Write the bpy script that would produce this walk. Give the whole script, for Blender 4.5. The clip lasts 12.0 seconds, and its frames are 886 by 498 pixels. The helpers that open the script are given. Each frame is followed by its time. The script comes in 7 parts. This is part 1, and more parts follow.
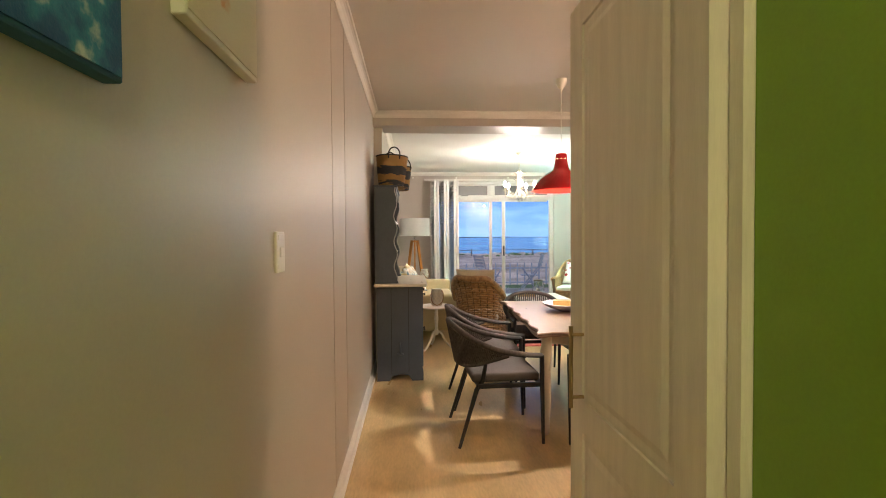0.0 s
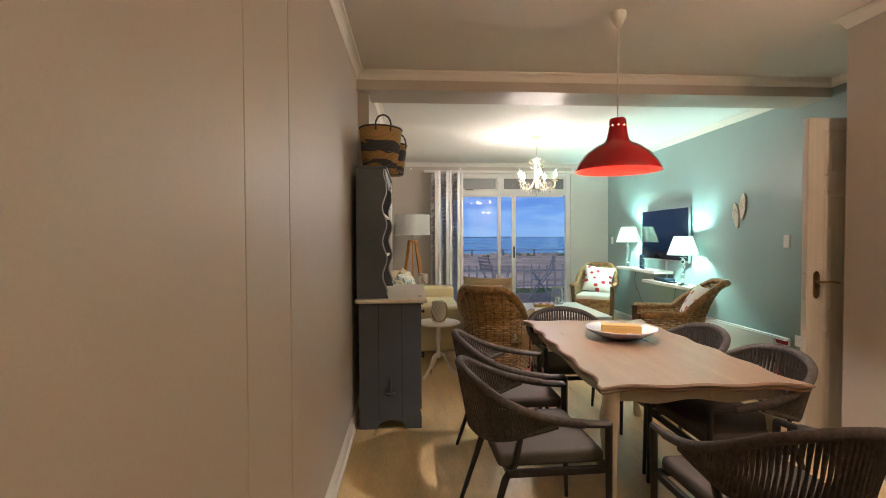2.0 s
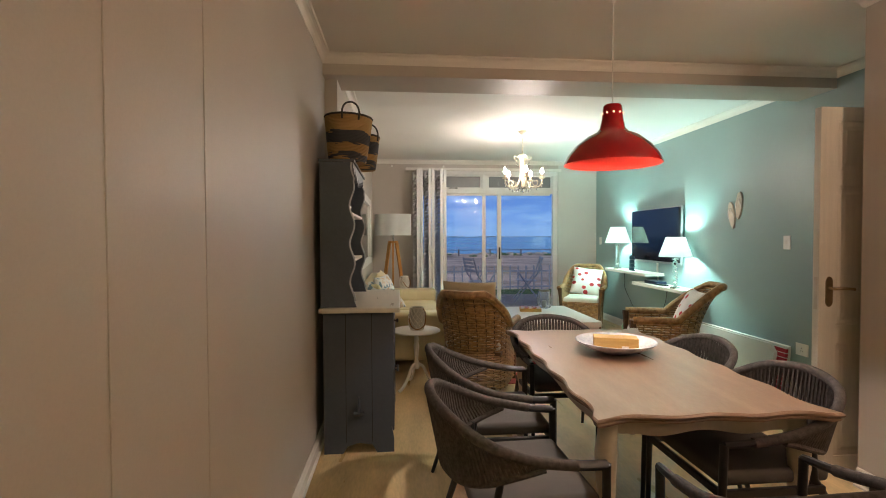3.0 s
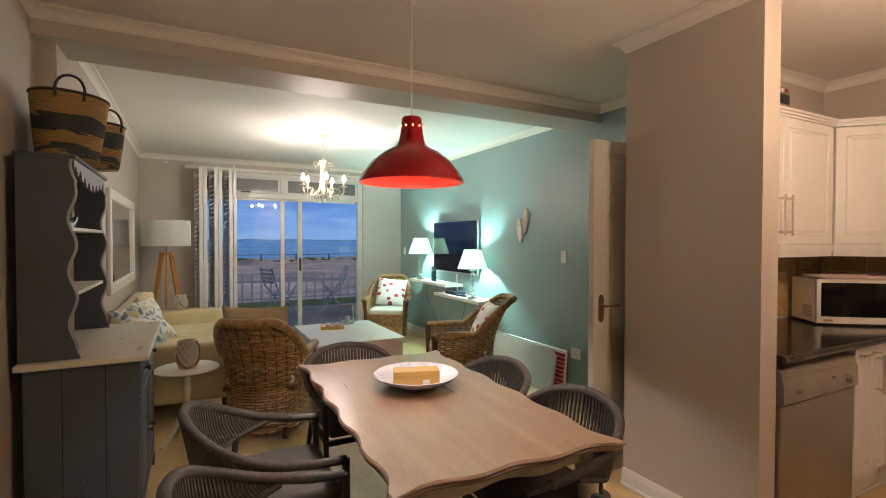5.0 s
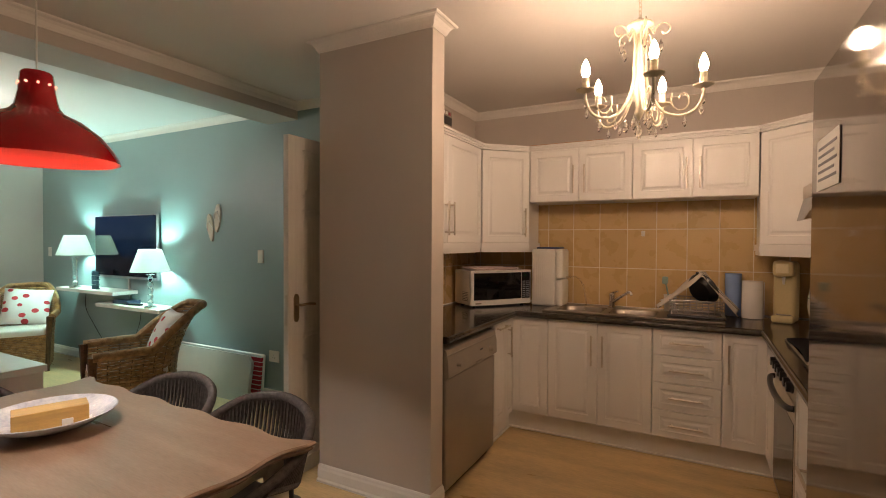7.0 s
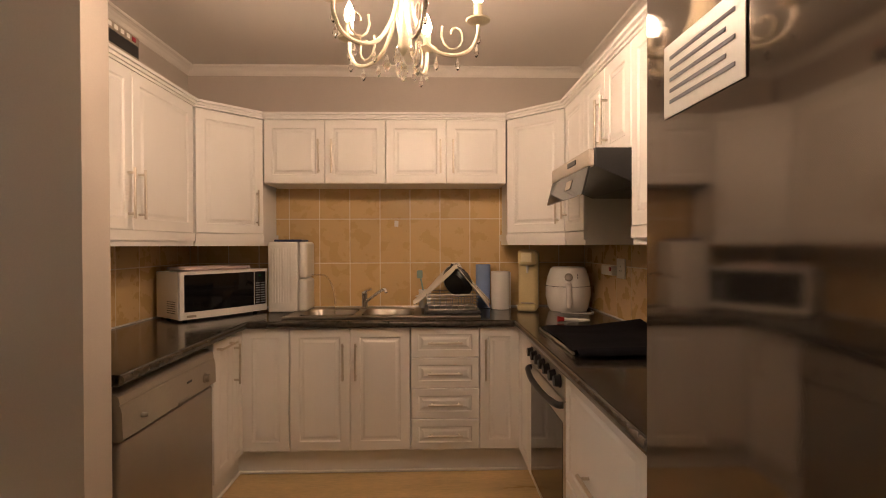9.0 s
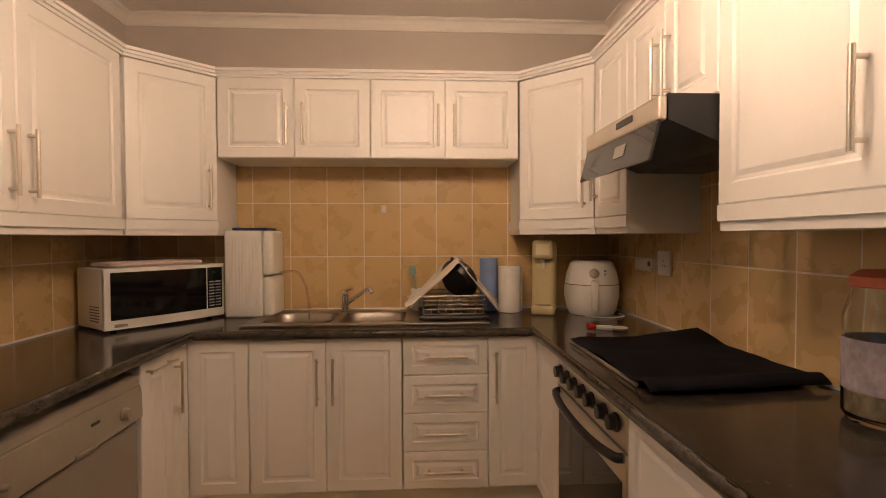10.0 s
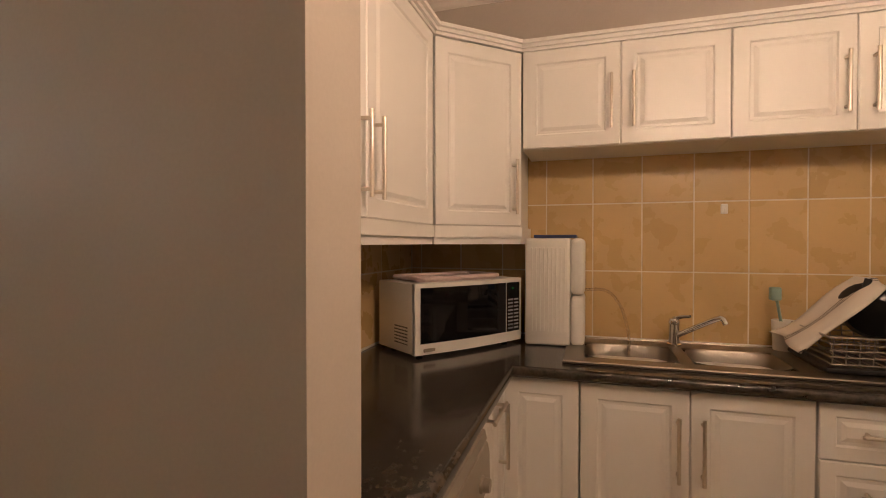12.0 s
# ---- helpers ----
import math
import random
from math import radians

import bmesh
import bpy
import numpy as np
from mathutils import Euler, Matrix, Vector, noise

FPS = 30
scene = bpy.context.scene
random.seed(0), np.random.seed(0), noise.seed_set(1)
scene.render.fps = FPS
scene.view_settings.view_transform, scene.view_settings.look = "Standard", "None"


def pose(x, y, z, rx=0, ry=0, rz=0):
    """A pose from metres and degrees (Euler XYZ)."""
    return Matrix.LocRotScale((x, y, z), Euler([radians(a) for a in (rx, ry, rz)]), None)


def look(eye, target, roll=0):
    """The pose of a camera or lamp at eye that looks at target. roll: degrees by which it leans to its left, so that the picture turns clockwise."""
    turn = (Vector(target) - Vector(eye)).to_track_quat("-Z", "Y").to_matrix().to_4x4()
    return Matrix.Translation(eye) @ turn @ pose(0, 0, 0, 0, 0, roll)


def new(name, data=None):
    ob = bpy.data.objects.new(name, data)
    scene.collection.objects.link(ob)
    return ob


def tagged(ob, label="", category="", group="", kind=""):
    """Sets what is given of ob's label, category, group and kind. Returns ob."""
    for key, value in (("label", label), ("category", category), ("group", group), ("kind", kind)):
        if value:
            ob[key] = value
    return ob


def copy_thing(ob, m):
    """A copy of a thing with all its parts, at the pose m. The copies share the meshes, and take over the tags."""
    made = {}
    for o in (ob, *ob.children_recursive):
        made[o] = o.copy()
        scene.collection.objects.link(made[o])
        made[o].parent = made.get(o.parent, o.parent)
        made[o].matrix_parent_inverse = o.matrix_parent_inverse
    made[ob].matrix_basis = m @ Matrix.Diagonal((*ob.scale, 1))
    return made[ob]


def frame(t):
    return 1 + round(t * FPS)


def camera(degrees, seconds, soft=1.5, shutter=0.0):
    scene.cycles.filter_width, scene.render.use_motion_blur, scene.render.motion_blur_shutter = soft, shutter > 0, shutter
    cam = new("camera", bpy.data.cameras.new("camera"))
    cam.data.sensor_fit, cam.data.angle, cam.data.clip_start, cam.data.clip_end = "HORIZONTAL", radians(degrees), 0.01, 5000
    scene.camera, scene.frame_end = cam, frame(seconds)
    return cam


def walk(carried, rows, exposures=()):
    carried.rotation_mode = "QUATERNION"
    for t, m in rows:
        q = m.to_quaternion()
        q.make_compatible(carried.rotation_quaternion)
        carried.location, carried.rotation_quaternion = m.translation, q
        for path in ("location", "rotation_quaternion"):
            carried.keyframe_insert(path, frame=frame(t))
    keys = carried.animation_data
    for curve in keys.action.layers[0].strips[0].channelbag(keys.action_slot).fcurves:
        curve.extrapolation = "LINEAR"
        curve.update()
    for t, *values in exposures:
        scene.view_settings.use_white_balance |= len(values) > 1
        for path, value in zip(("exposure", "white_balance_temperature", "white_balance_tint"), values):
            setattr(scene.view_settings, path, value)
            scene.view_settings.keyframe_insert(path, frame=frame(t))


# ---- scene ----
cam = camera(85.5, 12.0, 1.0)
PATH = [
    (0, (0.424, 0.489, 1.333), (0.550, 2.484, 1.286), -0.4),
    (0.5, (0.423, 0.775, 1.308), (0.548, 2.77, 1.261), -0.4),
    (1, (0.436, 1.094, 1.308), (0.562, 3.09, 1.263), -0.3),
    (1.5, (0.436, 1.358, 1.308), (0.567, 3.353, 1.262), -0.3),
    (2, (0.455, 1.626, 1.33), (0.583, 3.622, 1.282), -0.2),
    (2.5, (0.489, 1.822, 1.322), (0.622, 3.817, 1.272), -0.2),
    (4.5, (0.734, 2.22, 1.448), (1.407, 4.103, 1.411), -0.0),
    (5, (0.732, 2.291, 1.443), (1.662, 4.061, 1.407), 0.1),
    (5.5, (0.715, 2.328, 1.396), (1.922, 3.922, 1.363), 0.0),
    (6, (0.72, 2.321, 1.392), (2.151, 3.718, 1.352), 0.1),
    (6.5, (0.76, 2.316, 1.396), (2.373, 3.499, 1.366), 0.1),
    (7, (0.83, 2.304, 1.437), (2.594, 3.246, 1.402), 0.3),
    (7.5, (0.948, 2.314, 1.461), (2.828, 2.994, 1.424), 0.1),
    (9.5, (1.755, 2.477, 1.328), (3.751, 2.345, 1.309), -0.2),
    (10, (2.057, 2.5, 1.332), (4.053, 2.39, 1.285), -0.2),
    (10.5, (2.279, 2.703, 1.318), (4.275, 2.574, 1.281), -0.2),
    (11, (2.43, 2.913, 1.327), (4.43, 2.939, 1.317), -0.2),
    (11.3, (2.475, 3.033, 1.362), (4.469, 3.189, 1.327), 0.0),
    (11.5, (2.495, 3.086, 1.323), (4.475, 3.369, 1.322), -0.1),
    (12, (2.543, 3.23, 1.353), (4.452, 3.826, 1.328), -0.0),
]
walk(cam, [(t, look(eye, target, roll)) for t, eye, target, roll in PATH], [(0.0, 0.82), (1.5, 0.46), (2.5, 0.15), (4.5, 0.08), (5.5, -0.1), (6.5, -0.38), (7.5, -0.4), (9.5, -0.1), (12.0, -0.1)])

# ---- light and exposure ----
world = bpy.data.worlds.new("world")
scene.world = world
world.use_nodes = True
wn = world.node_tree.nodes
sky = wn.new("ShaderNodeTexSky")
sky.sky_type = "NISHITA"
sky.sun_disc = False
sky.sun_elevation = radians(42.0)
sky.sun_rotation = radians(190)
wn["Background"].inputs["Strength"].default_value = 0.08
world.node_tree.links.new(sky.outputs[0], wn["Background"].inputs["Color"])
scene.view_settings.exposure = 0.0
# added fill sun from behind the house, to brighten the ground outside
sun_data = bpy.data.lights.new("sun", "SUN")
sun_data.energy = 0.7
sun_data.angle = radians(20)
sun_data.color = (1.0, 0.93, 0.86)
sun = new("sun", sun_data)
sun.matrix_basis = look((2.0, -40.0, 38.0), (-5.0, 0.0, 2.0))

BULB_WARM = (1.0, 0.69, 0.485)
BULB_SOFT = (1.0, 0.865, 0.775)
BULB_COOL = (0.55, 1.0, 0.90)

# ---- materials ----
MATS = {}


def mat(name, color, rough=0.5, metal=0.0, vary=0.06, scale=6.0, fine=90.0, bump=0.02, coat=0.0, stretch=(1, 1, 1), trans=0.0, dark=None, spec=0.5):
    """A surface with a broad and a fine variation of colour, gloss and relief."""
    if name in MATS:
        return MATS[name]
    m = bpy.data.materials.new(name)
    m.use_nodes = True
    nt = m.node_tree
    n, l = nt.nodes, nt.links
    b = n["Principled BSDF"]
    tc = n.new("ShaderNodeTexCoord")
    mp = n.new("ShaderNodeMapping")
    mp.inputs["Scale"].default_value = stretch
    l.new(tc.outputs["Object"], mp.inputs["Vector"])
    broad = n.new("ShaderNodeTexNoise")
    broad.inputs["Scale"].default_value = scale
    broad.inputs["Detail"].default_value = 4
    small = n.new("ShaderNodeTexNoise")
    small.inputs["Scale"].default_value = fine
    small.inputs["Detail"].default_value = 3
    l.new(mp.outputs[0], broad.inputs["Vector"])
    l.new(mp.outputs[0], small.inputs["Vector"])
    add = n.new("ShaderNodeMath")
    add.operation = "MULTIPLY_ADD"
    l.new(small.outputs["Fac"], add.inputs[0])
    add.inputs[1].default_value = 0.45
    l.new(broad.outputs["Fac"], add.inputs[2])
    ramp = n.new("ShaderNodeValToRGB")
    lo = dark if dark else tuple(c * (1 - vary * 2.2) for c in color)
    hi = tuple(min(1, c * (1 + vary)) for c in color)
    ramp.color_ramp.elements[0].position, ramp.color_ramp.elements[0].color = 0.45, (*lo, 1)
    ramp.color_ramp.elements[1].position, ramp.color_ramp.elements[1].color = 0.95, (*hi, 1)
    l.new(add.outputs[0], ramp.inputs[0])
    l.new(ramp.outputs[0], b.inputs["Base Color"])
    rr = n.new("ShaderNodeMapRange")
    rr.inputs["To Min"].default_value, rr.inputs["To Max"].default_value = max(0, rough - 0.07), min(1, rough + 0.07)
    l.new(broad.outputs["Fac"], rr.inputs["Value"])
    l.new(rr.outputs[0], b.inputs["Roughness"])
    b.inputs["Metallic"].default_value = metal
    b.inputs["Coat Weight"].default_value = coat
    b.inputs["Transmission Weight"].default_value = trans
    b.inputs["Specular IOR Level"].default_value = spec
    if bump:
        bu = n.new("ShaderNodeBump")
        bu.inputs["Strength"].default_value = min(1, bump * 4)
        bu.inputs["Distance"].default_value = 0.002
        l.new(small.outputs["Fac"], bu.inputs["Height"])
        l.new(bu.outputs[0], b.inputs["Normal"])
    MATS[name] = m
    return m


def glow(name, color, strength):
    m = bpy.data.materials.new(name)
    m.use_nodes = True
    n, l = m.node_tree.nodes, m.node_tree.links
    n.remove(n["Principled BSDF"])
    e = n.new("ShaderNodeEmission")
    e.inputs["Color"].default_value = (*color, 1)
    e.inputs["Strength"].default_value = strength
    l.new(e.outputs[0], n["Material Output"].inputs["Surface"])
    return m


def sheer(name, color, share=0.5):
    """Thin cloth that lets part of the light through."""
    m = mat(name, color, 0.9, vary=0.03, scale=20, fine=500, bump=0.05)
    n, l = m.node_tree.nodes, m.node_tree.links
    t = n.new("ShaderNodeBsdfTranslucent")
    t.inputs["Color"].default_value = (*color, 1)
    mix = n.new("ShaderNodeMixShader")
    mix.inputs[0].default_value = share
    l.new(n["Principled BSDF"].outputs[0], mix.inputs[1])
    l.new(t.outputs[0], mix.inputs[2])
    l.new(mix.outputs[0], n["Material Output"].inputs["Surface"])
    return m


def glass(name, tint=(0.95, 0.98, 0.98), rough=0.0):
    m = bpy.data.materials.new(name)
    m.use_nodes = True
    n, l = m.node_tree.nodes, m.node_tree.links
    b = n["Principled BSDF"]
    b.inputs["Base Color"].default_value = (*tint, 1)
    b.inputs["Roughness"].default_value = rough
    b.inputs["Transmission Weight"].default_value = 1.0
    b.inputs["IOR"].default_value = 1.45
    return m


def stripes(name, stops, axis, period, rough=0.8, wob=0.0):
    """Bands of colour that repeat along one axis of the object; stops are (place in 0..1, colour)."""
    m = mat(name, stops[0][1], rough, bump=0.12, fine=220)
    n, l = m.node_tree.nodes, m.node_tree.links
    tc = n.new("ShaderNodeTexCoord")
    sx = n.new("ShaderNodeSeparateXYZ")
    l.new(tc.outputs["Object"], sx.inputs[0])
    v = sx.outputs["XYZ".index(axis)]
    if wob:
        no = n.new("ShaderNodeTexNoise")
        no.inputs["Scale"].default_value = 3.0
        mp = n.new("ShaderNodeMapping")
        mp.inputs["Scale"].default_value = (2, 2, 16)
        l.new(tc.outputs["Object"], mp.inputs["Vector"])
        l.new(mp.outputs[0], no.inputs["Vector"])
        ma = n.new("ShaderNodeMath")
        ma.operation = "MULTIPLY_ADD"
        l.new(no.outputs["Fac"], ma.inputs[0])
        ma.inputs[1].default_value = wob
        l.new(v, ma.inputs[2])
        v = ma.outputs[0]
    d = n.new("ShaderNodeMath")
    d.operation = "DIVIDE"
    l.new(v, d.inputs[0])
    d.inputs[1].default_value = period
    fr = n.new("ShaderNodeMath")
    fr.operation = "FRACT"
    l.new(d.outputs[0], fr.inputs[0])
    ramp = n.new("ShaderNodeValToRGB")
    ramp.color_ramp.interpolation = "CONSTANT"
    els = ramp.color_ramp.elements
    els[0].position, els[0].color = stops[0][0], (*stops[0][1], 1)
    els[1].position, els[1].color = stops[1][0], (*stops[1][1], 1)
    for p, c in stops[2:]:
        e = els.new(p)
        e.color = (*c, 1)
    l.new(fr.outputs[0], ramp.inputs[0])
    l.new(ramp.outputs[0], n["Principled BSDF"].inputs["Base Color"])
    return m


M_WALL = mat("paint_greige", (0.52, 0.465, 0.41), 0.47, vary=0.035, scale=1.2, fine=160, bump=0.02)
M_GREEN = mat("paint_green", (0.20, 0.36, 0.03), 0.5, vary=0.05, scale=1.5, fine=140, bump=0.03)
M_TEAL = mat("paint_teal", (0.27, 0.365, 0.36), 0.42, vary=0.04, scale=1.2, fine=160, bump=0.02)
M_PALE = mat("paint_pale", (0.62, 0.62, 0.58), 0.5, vary=0.03, scale=1.2, fine=160, bump=0.02)
M_CEIL = mat("ceiling_paint", (0.74, 0.70, 0.65), 0.7, vary=0.03, scale=0.9, fine=200, bump=0.02)
M_CEIL2 = mat("ceiling_white", (0.82, 0.81, 0.78), 0.7, vary=0.02, scale=0.9, fine=200, bump=0.02)
M_CORN = mat("cornice_paint", (0.78, 0.74, 0.68), 0.55, vary=0.03, scale=3, bump=0.01)
M_TRIM = mat("white_gloss", (0.78, 0.75, 0.70), 0.35, vary=0.03, scale=4, bump=0.01)
M_DOOR = mat("door_white", (0.74, 0.70, 0.62), 0.42, vary=0.05, scale=5, fine=60, bump=0.05, stretch=(6, 6, 0.5))
M_CAB = mat("cabinet_white", (0.80, 0.78, 0.745), 0.33, vary=0.008, scale=3.0, fine=40, bump=0.006, stretch=(4, 4, 0.8))
M_STEEL = mat("brushed_steel", (0.66, 0.60, 0.52), 0.34, 1.0, vary=0.06, scale=8, fine=300, bump=0.03)
M_CHROME = mat("chrome", (0.75, 0.74, 0.72), 0.08, 1.0, vary=0.03, bump=0.0)
M_GRANITE = mat("black_granite", (0.052, 0.042, 0.033), 0.15, vary=0.35, scale=34, fine=150, bump=0.004, dark=(0.010, 0.009, 0.008))
M_GROUT = mat("grout", (0.78, 0.70, 0.56), 0.85, vary=0.06, scale=12, bump=0.1)
M_BLACK = mat("black_plastic", (0.012, 0.012, 0.013), 0.3, vary=0.2, bump=0.02)
M_DKGLASS = mat("dark_glass", (0.006, 0.006, 0.007), 0.05, vary=0.1, bump=0.0)
M_WHITEPL = mat("white_plastic", (0.78, 0.76, 0.71), 0.35, vary=0.03, bump=0.01)
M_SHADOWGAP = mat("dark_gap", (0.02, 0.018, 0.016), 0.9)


def tile_mat():
    m = mat("tile_sand", (0.62, 0.43, 0.20), 0.28, vary=0.016, scale=9, fine=60, bump=0.015)
    n, l = m.node_tree.nodes, m.node_tree.links
    oi = n.new("ShaderNodeObjectInfo")
    mr = n.new("ShaderNodeMapRange")
    mr.inputs["To Min"].default_value, mr.inputs["To Max"].default_value = 0.93, 1.05
    l.new(oi.outputs["Random"], mr.inputs["Value"])
    mx = n.new("ShaderNodeMix")
    mx.data_type, mx.blend_type = "RGBA", "MULTIPLY"
    mx.inputs[0].default_value = 1.0
    ramp = [x for x in n if x.type == "VALTORGB"][0]
    l.new(ramp.outputs[0], mx.inputs[6])
    l.new(mr.outputs[0], mx.inputs[7])
    shift = n.new("ShaderNodeMath")
    shift.operation = "MULTIPLY"
    shift.inputs[1].default_value = 60.0
    l.new(oi.outputs["Random"], shift.inputs[0])
    for x in [x for x in n if x.type == "TEX_NOISE"]:
        x.noise_dimensions = "4D"
        l.new(shift.outputs[0], x.inputs["W"])
    l.new(mx.outputs[2], n["Principled BSDF"].inputs["Base Color"])
    return m


M_TILE = tile_mat()


# ---- mesh helpers ----
def box(bm, x0, x1, y0, y1, z0, z1):
    r = bmesh.ops.create_cube(bm, size=1.0, matrix=Matrix.Translation(((x0 + x1) / 2, (y0 + y1) / 2, (z0 + z1) / 2)) @ Matrix.Diagonal((abs(x1 - x0), abs(y1 - y0), abs(z1 - z0), 1)))
    return r["verts"]


def rbox(bm, x0, x1, y0, y1, z0, z1, r=0.006, seg=2):
    vs = box(bm, x0, x1, y0, y1, z0, z1)
    es = list({e for v in vs for e in v.link_edges})
    bmesh.ops.bevel(bm, geom=es, offset=r, segments=seg, profile=0.5, affect="EDGES")


def tube(bm, pts, r, n=8, closed=False, flat=1.0):
    """A round bar along points; r may be a list."""
    pts = [Vector(p) for p in pts]
    k = len(pts)
    rs = r if isinstance(r, (list, tuple)) else [r] * k
    rings = []
    side = None
    for i, p in enumerate(pts):
        a = pts[(i - 1) % k] if (closed or i > 0) else p
        c = pts[(i + 1) % k] if (closed or i < k - 1) else p
        d = (c - a).normalized()
        if side is None:
            side = d.orthogonal().normalized()
        side = (side - d * side.dot(d)).normalized()
        up = d.cross(side)
        rings.append([bm.verts.new(p + (side * math.cos(2 * math.pi * j / n) + up * math.sin(2 * math.pi * j / n) * flat) * rs[i]) for j in range(n)])
    for i in range(k if closed else k - 1):
        a, b = rings[i], rings[(i + 1) % k]
        for j in range(n):
            bm.faces.new((a[j], a[(j + 1) % n], b[(j + 1) % n], b[j]))
    if not closed:
        bm.faces.new(rings[0][::-1])
        bm.faces.new(rings[-1])


def lathe(bm, prof, n=24, at=(0, 0, 0), cap=True):
    """A turned body from (radius, height) pairs."""
    o = Vector(at)
    rings = []
    for r, z in prof:
        rings.append([bm.verts.new(o + Vector((r * math.cos(2 * math.pi * j / n), r * math.sin(2 * math.pi * j / n), z))) for j in range(n)])
    for a, b in zip(rings, rings[1:]):
        for j in range(n):
            bm.faces.new((a[j], a[(j + 1) % n], b[(j + 1) % n], b[j]))
    if cap:
        if prof[0][0] > 1e-4:
            bm.faces.new(rings[0][::-1])
        if prof[-1][0] > 1e-4:
            bm.faces.new(rings[-1])


def prism(bm, outline, z0, z1):
    """An outline in x and y, raised from z0 to z1."""
    a = [bm.verts.new((x, y, z0)) for x, y in outline]
    b = [bm.verts.new((x, y, z1)) for x, y in outline]
    n = len(a)
    bm.faces.new(a[::-1])
    bm.faces.new(b)
    for i in range(n):
        bm.faces.new((a[i], a[(i + 1) % n], b[(i + 1) % n], b[i]))
    return a + b


def curve_pts(ctrl, n=8):
    """A smooth line through the points."""
    c = [Vector(p) for p in ctrl]
    c = [c[0] * 2 - c[1]] + c + [c[-1] * 2 - c[-2]]
    out = []
    for i in range(1, len(c) - 2):
        for s in range(n):
            t = s / n
            out.append(0.5 * ((2 * c[i]) + (c[i + 1] - c[i - 1]) * t + (2 * c[i - 1] - 5 * c[i] + 4 * c[i + 1] - c[i + 2]) * t * t + (3 * c[i] - c[i - 1] - 3 * c[i + 1] + c[i + 2]) * t ** 3))
    out.append(c[-2])
    return out


def part(name, bm, material, parent=None, label="", smooth=False, m=None):
    if m is not None:
        bm.transform(m)
    bmesh.ops.recalc_face_normals(bm, faces=bm.faces)
    me = bpy.data.meshes.new(name)
    bm.to_mesh(me)
    bm.free()
    me.materials.append(material)
    if smooth:
        for p in me.polygons:
            p.use_smooth = True
        if smooth != "all":
            me.set_sharp_from_angle(angle=radians(40))
    ob = new(name, me)
    if parent is not None:
        ob.parent = parent
    if label:
        ob["label"] = label
    return ob


def thing(name, m, label, category, group=""):
    ob = new(name)
    ob.matrix_basis = m
    ob.empty_display_size = 0.05
    return tagged(ob, label, category, group)


def struct(name, bm, material, label, category, smooth=False):
    return tagged(part(name, bm, material, None, "", smooth), label, category, kind="structure")


def B():
    return bmesh.new()


# ---- the shell ----
XL, XL2, XT, YW = 0.035, 0.12, 3.872, 9.81      # hall wall, living wall, teal wall, window wall
XK, YN, YS = 4.89, 4.14, 1.339                  # kitchen: back, north and south walls
CEIL, CB = 2.60, 2.54                          # ceiling, underside of the cornice

bm = B()
box(bm, -0.3, 5.2, -2.2, 10.05, -0.2, 0)
floor = struct("floor", bm, mat("floor_vinyl", (0.68, 0.49, 0.245), 0.3, vary=0.14, scale=2.2, fine=30, bump=0.01, stretch=(3, 0.6, 1)), "pale beige wood-look vinyl floor with a soft sheen", "floor")

bm = B()
box(bm, -0.3, 5.2, -2.2, 5.45, CEIL, CEIL + 0.15)
struct("ceiling", bm, M_CEIL, "smooth off-white plaster ceiling over dining area and kitchen", "ceiling")
bm = B()
box(bm, -0.3, 4.2, 5.6, 10.1, CEIL - 0.005, CEIL + 0.15)
box(bm, 4.2, 5.2, 5.45, 6.25, CEIL - 0.005, CEIL + 0.15)
struct("ceiling_living", bm, M_CEIL2, "smooth white plaster ceiling of the living room", "ceiling")

bm = B()
box(bm, XL - 0.2, XL, -2.2, 5.44, 0, CEIL)
wall_w = struct("wall_west", bm, M_WALL, "long satin greige painted wall with two thin vertical seams", "wall")
bm = B()
box(bm, XL2 - 0.3, XL2, 5.44, YW + 0.2, 0, CEIL)
struct("wall_west_living", bm, M_WALL, "greige painted living room wall", "wall")
bm = B()
box(bm, XL - 0.2, 5.2, -2.2, -2.0, 0, CEIL)
struct("wall_south", bm, M_WALL, "plain wall at the end of the hall", "wall")

# hall's green wall, the kitchen's south wall
bm = B()
box(bm, 0.985, 1.12, -2.0, 1.243, 0, CEIL)
struct("wall_green", bm, M_GREEN, "bright green painted hall wall beside the door", "wall")
bm = B()
box(bm, 1.12, 5.2, YS - 0.15, YS, 0, CEIL)
struct("wall_kitchen_south", bm, M_WALL, "greige kitchen wall behind cooker and fridge", "wall")
bm = B()
box(bm, XK, XK + 0.2, YS, YN, 0, CEIL)
struct("wall_kitchen_east", bm, M_WALL, "greige kitchen wall above the sink cabinets", "wall")
bm = B()
box(bm, 3.0, 5.2, YN, 4.295, 0, CEIL)
box(bm, 3.0, 3.13, 3.53, YN, 0, CEIL)
struct("wall_kitchen_north", bm, M_WALL, "greige partition with a free end between dining area and kitchen", "wall")
# lane behind the partition, with the doorway in the teal wall's line
bm = B()
box(bm, XT, XT + 0.15, 5.32, YW + 0.2, 0, CEIL)
box(bm, XT, XT + 0.15, 4.295, 5.32, 2.08, CEIL)
struct("wall_east_teal", bm, M_TEAL, "muted teal painted living room wall with a doorway", "wall")
bm = B()
box(bm, 5.05, 5.2, 4.295, 6.2, 0, CEIL)
box(bm, XT + 0.15, 5.05, 6.05, 6.2, 0, CEIL)
struct("wall_passage", bm, M_WALL, "plain wall of the passage beyond the doorway", "wall")
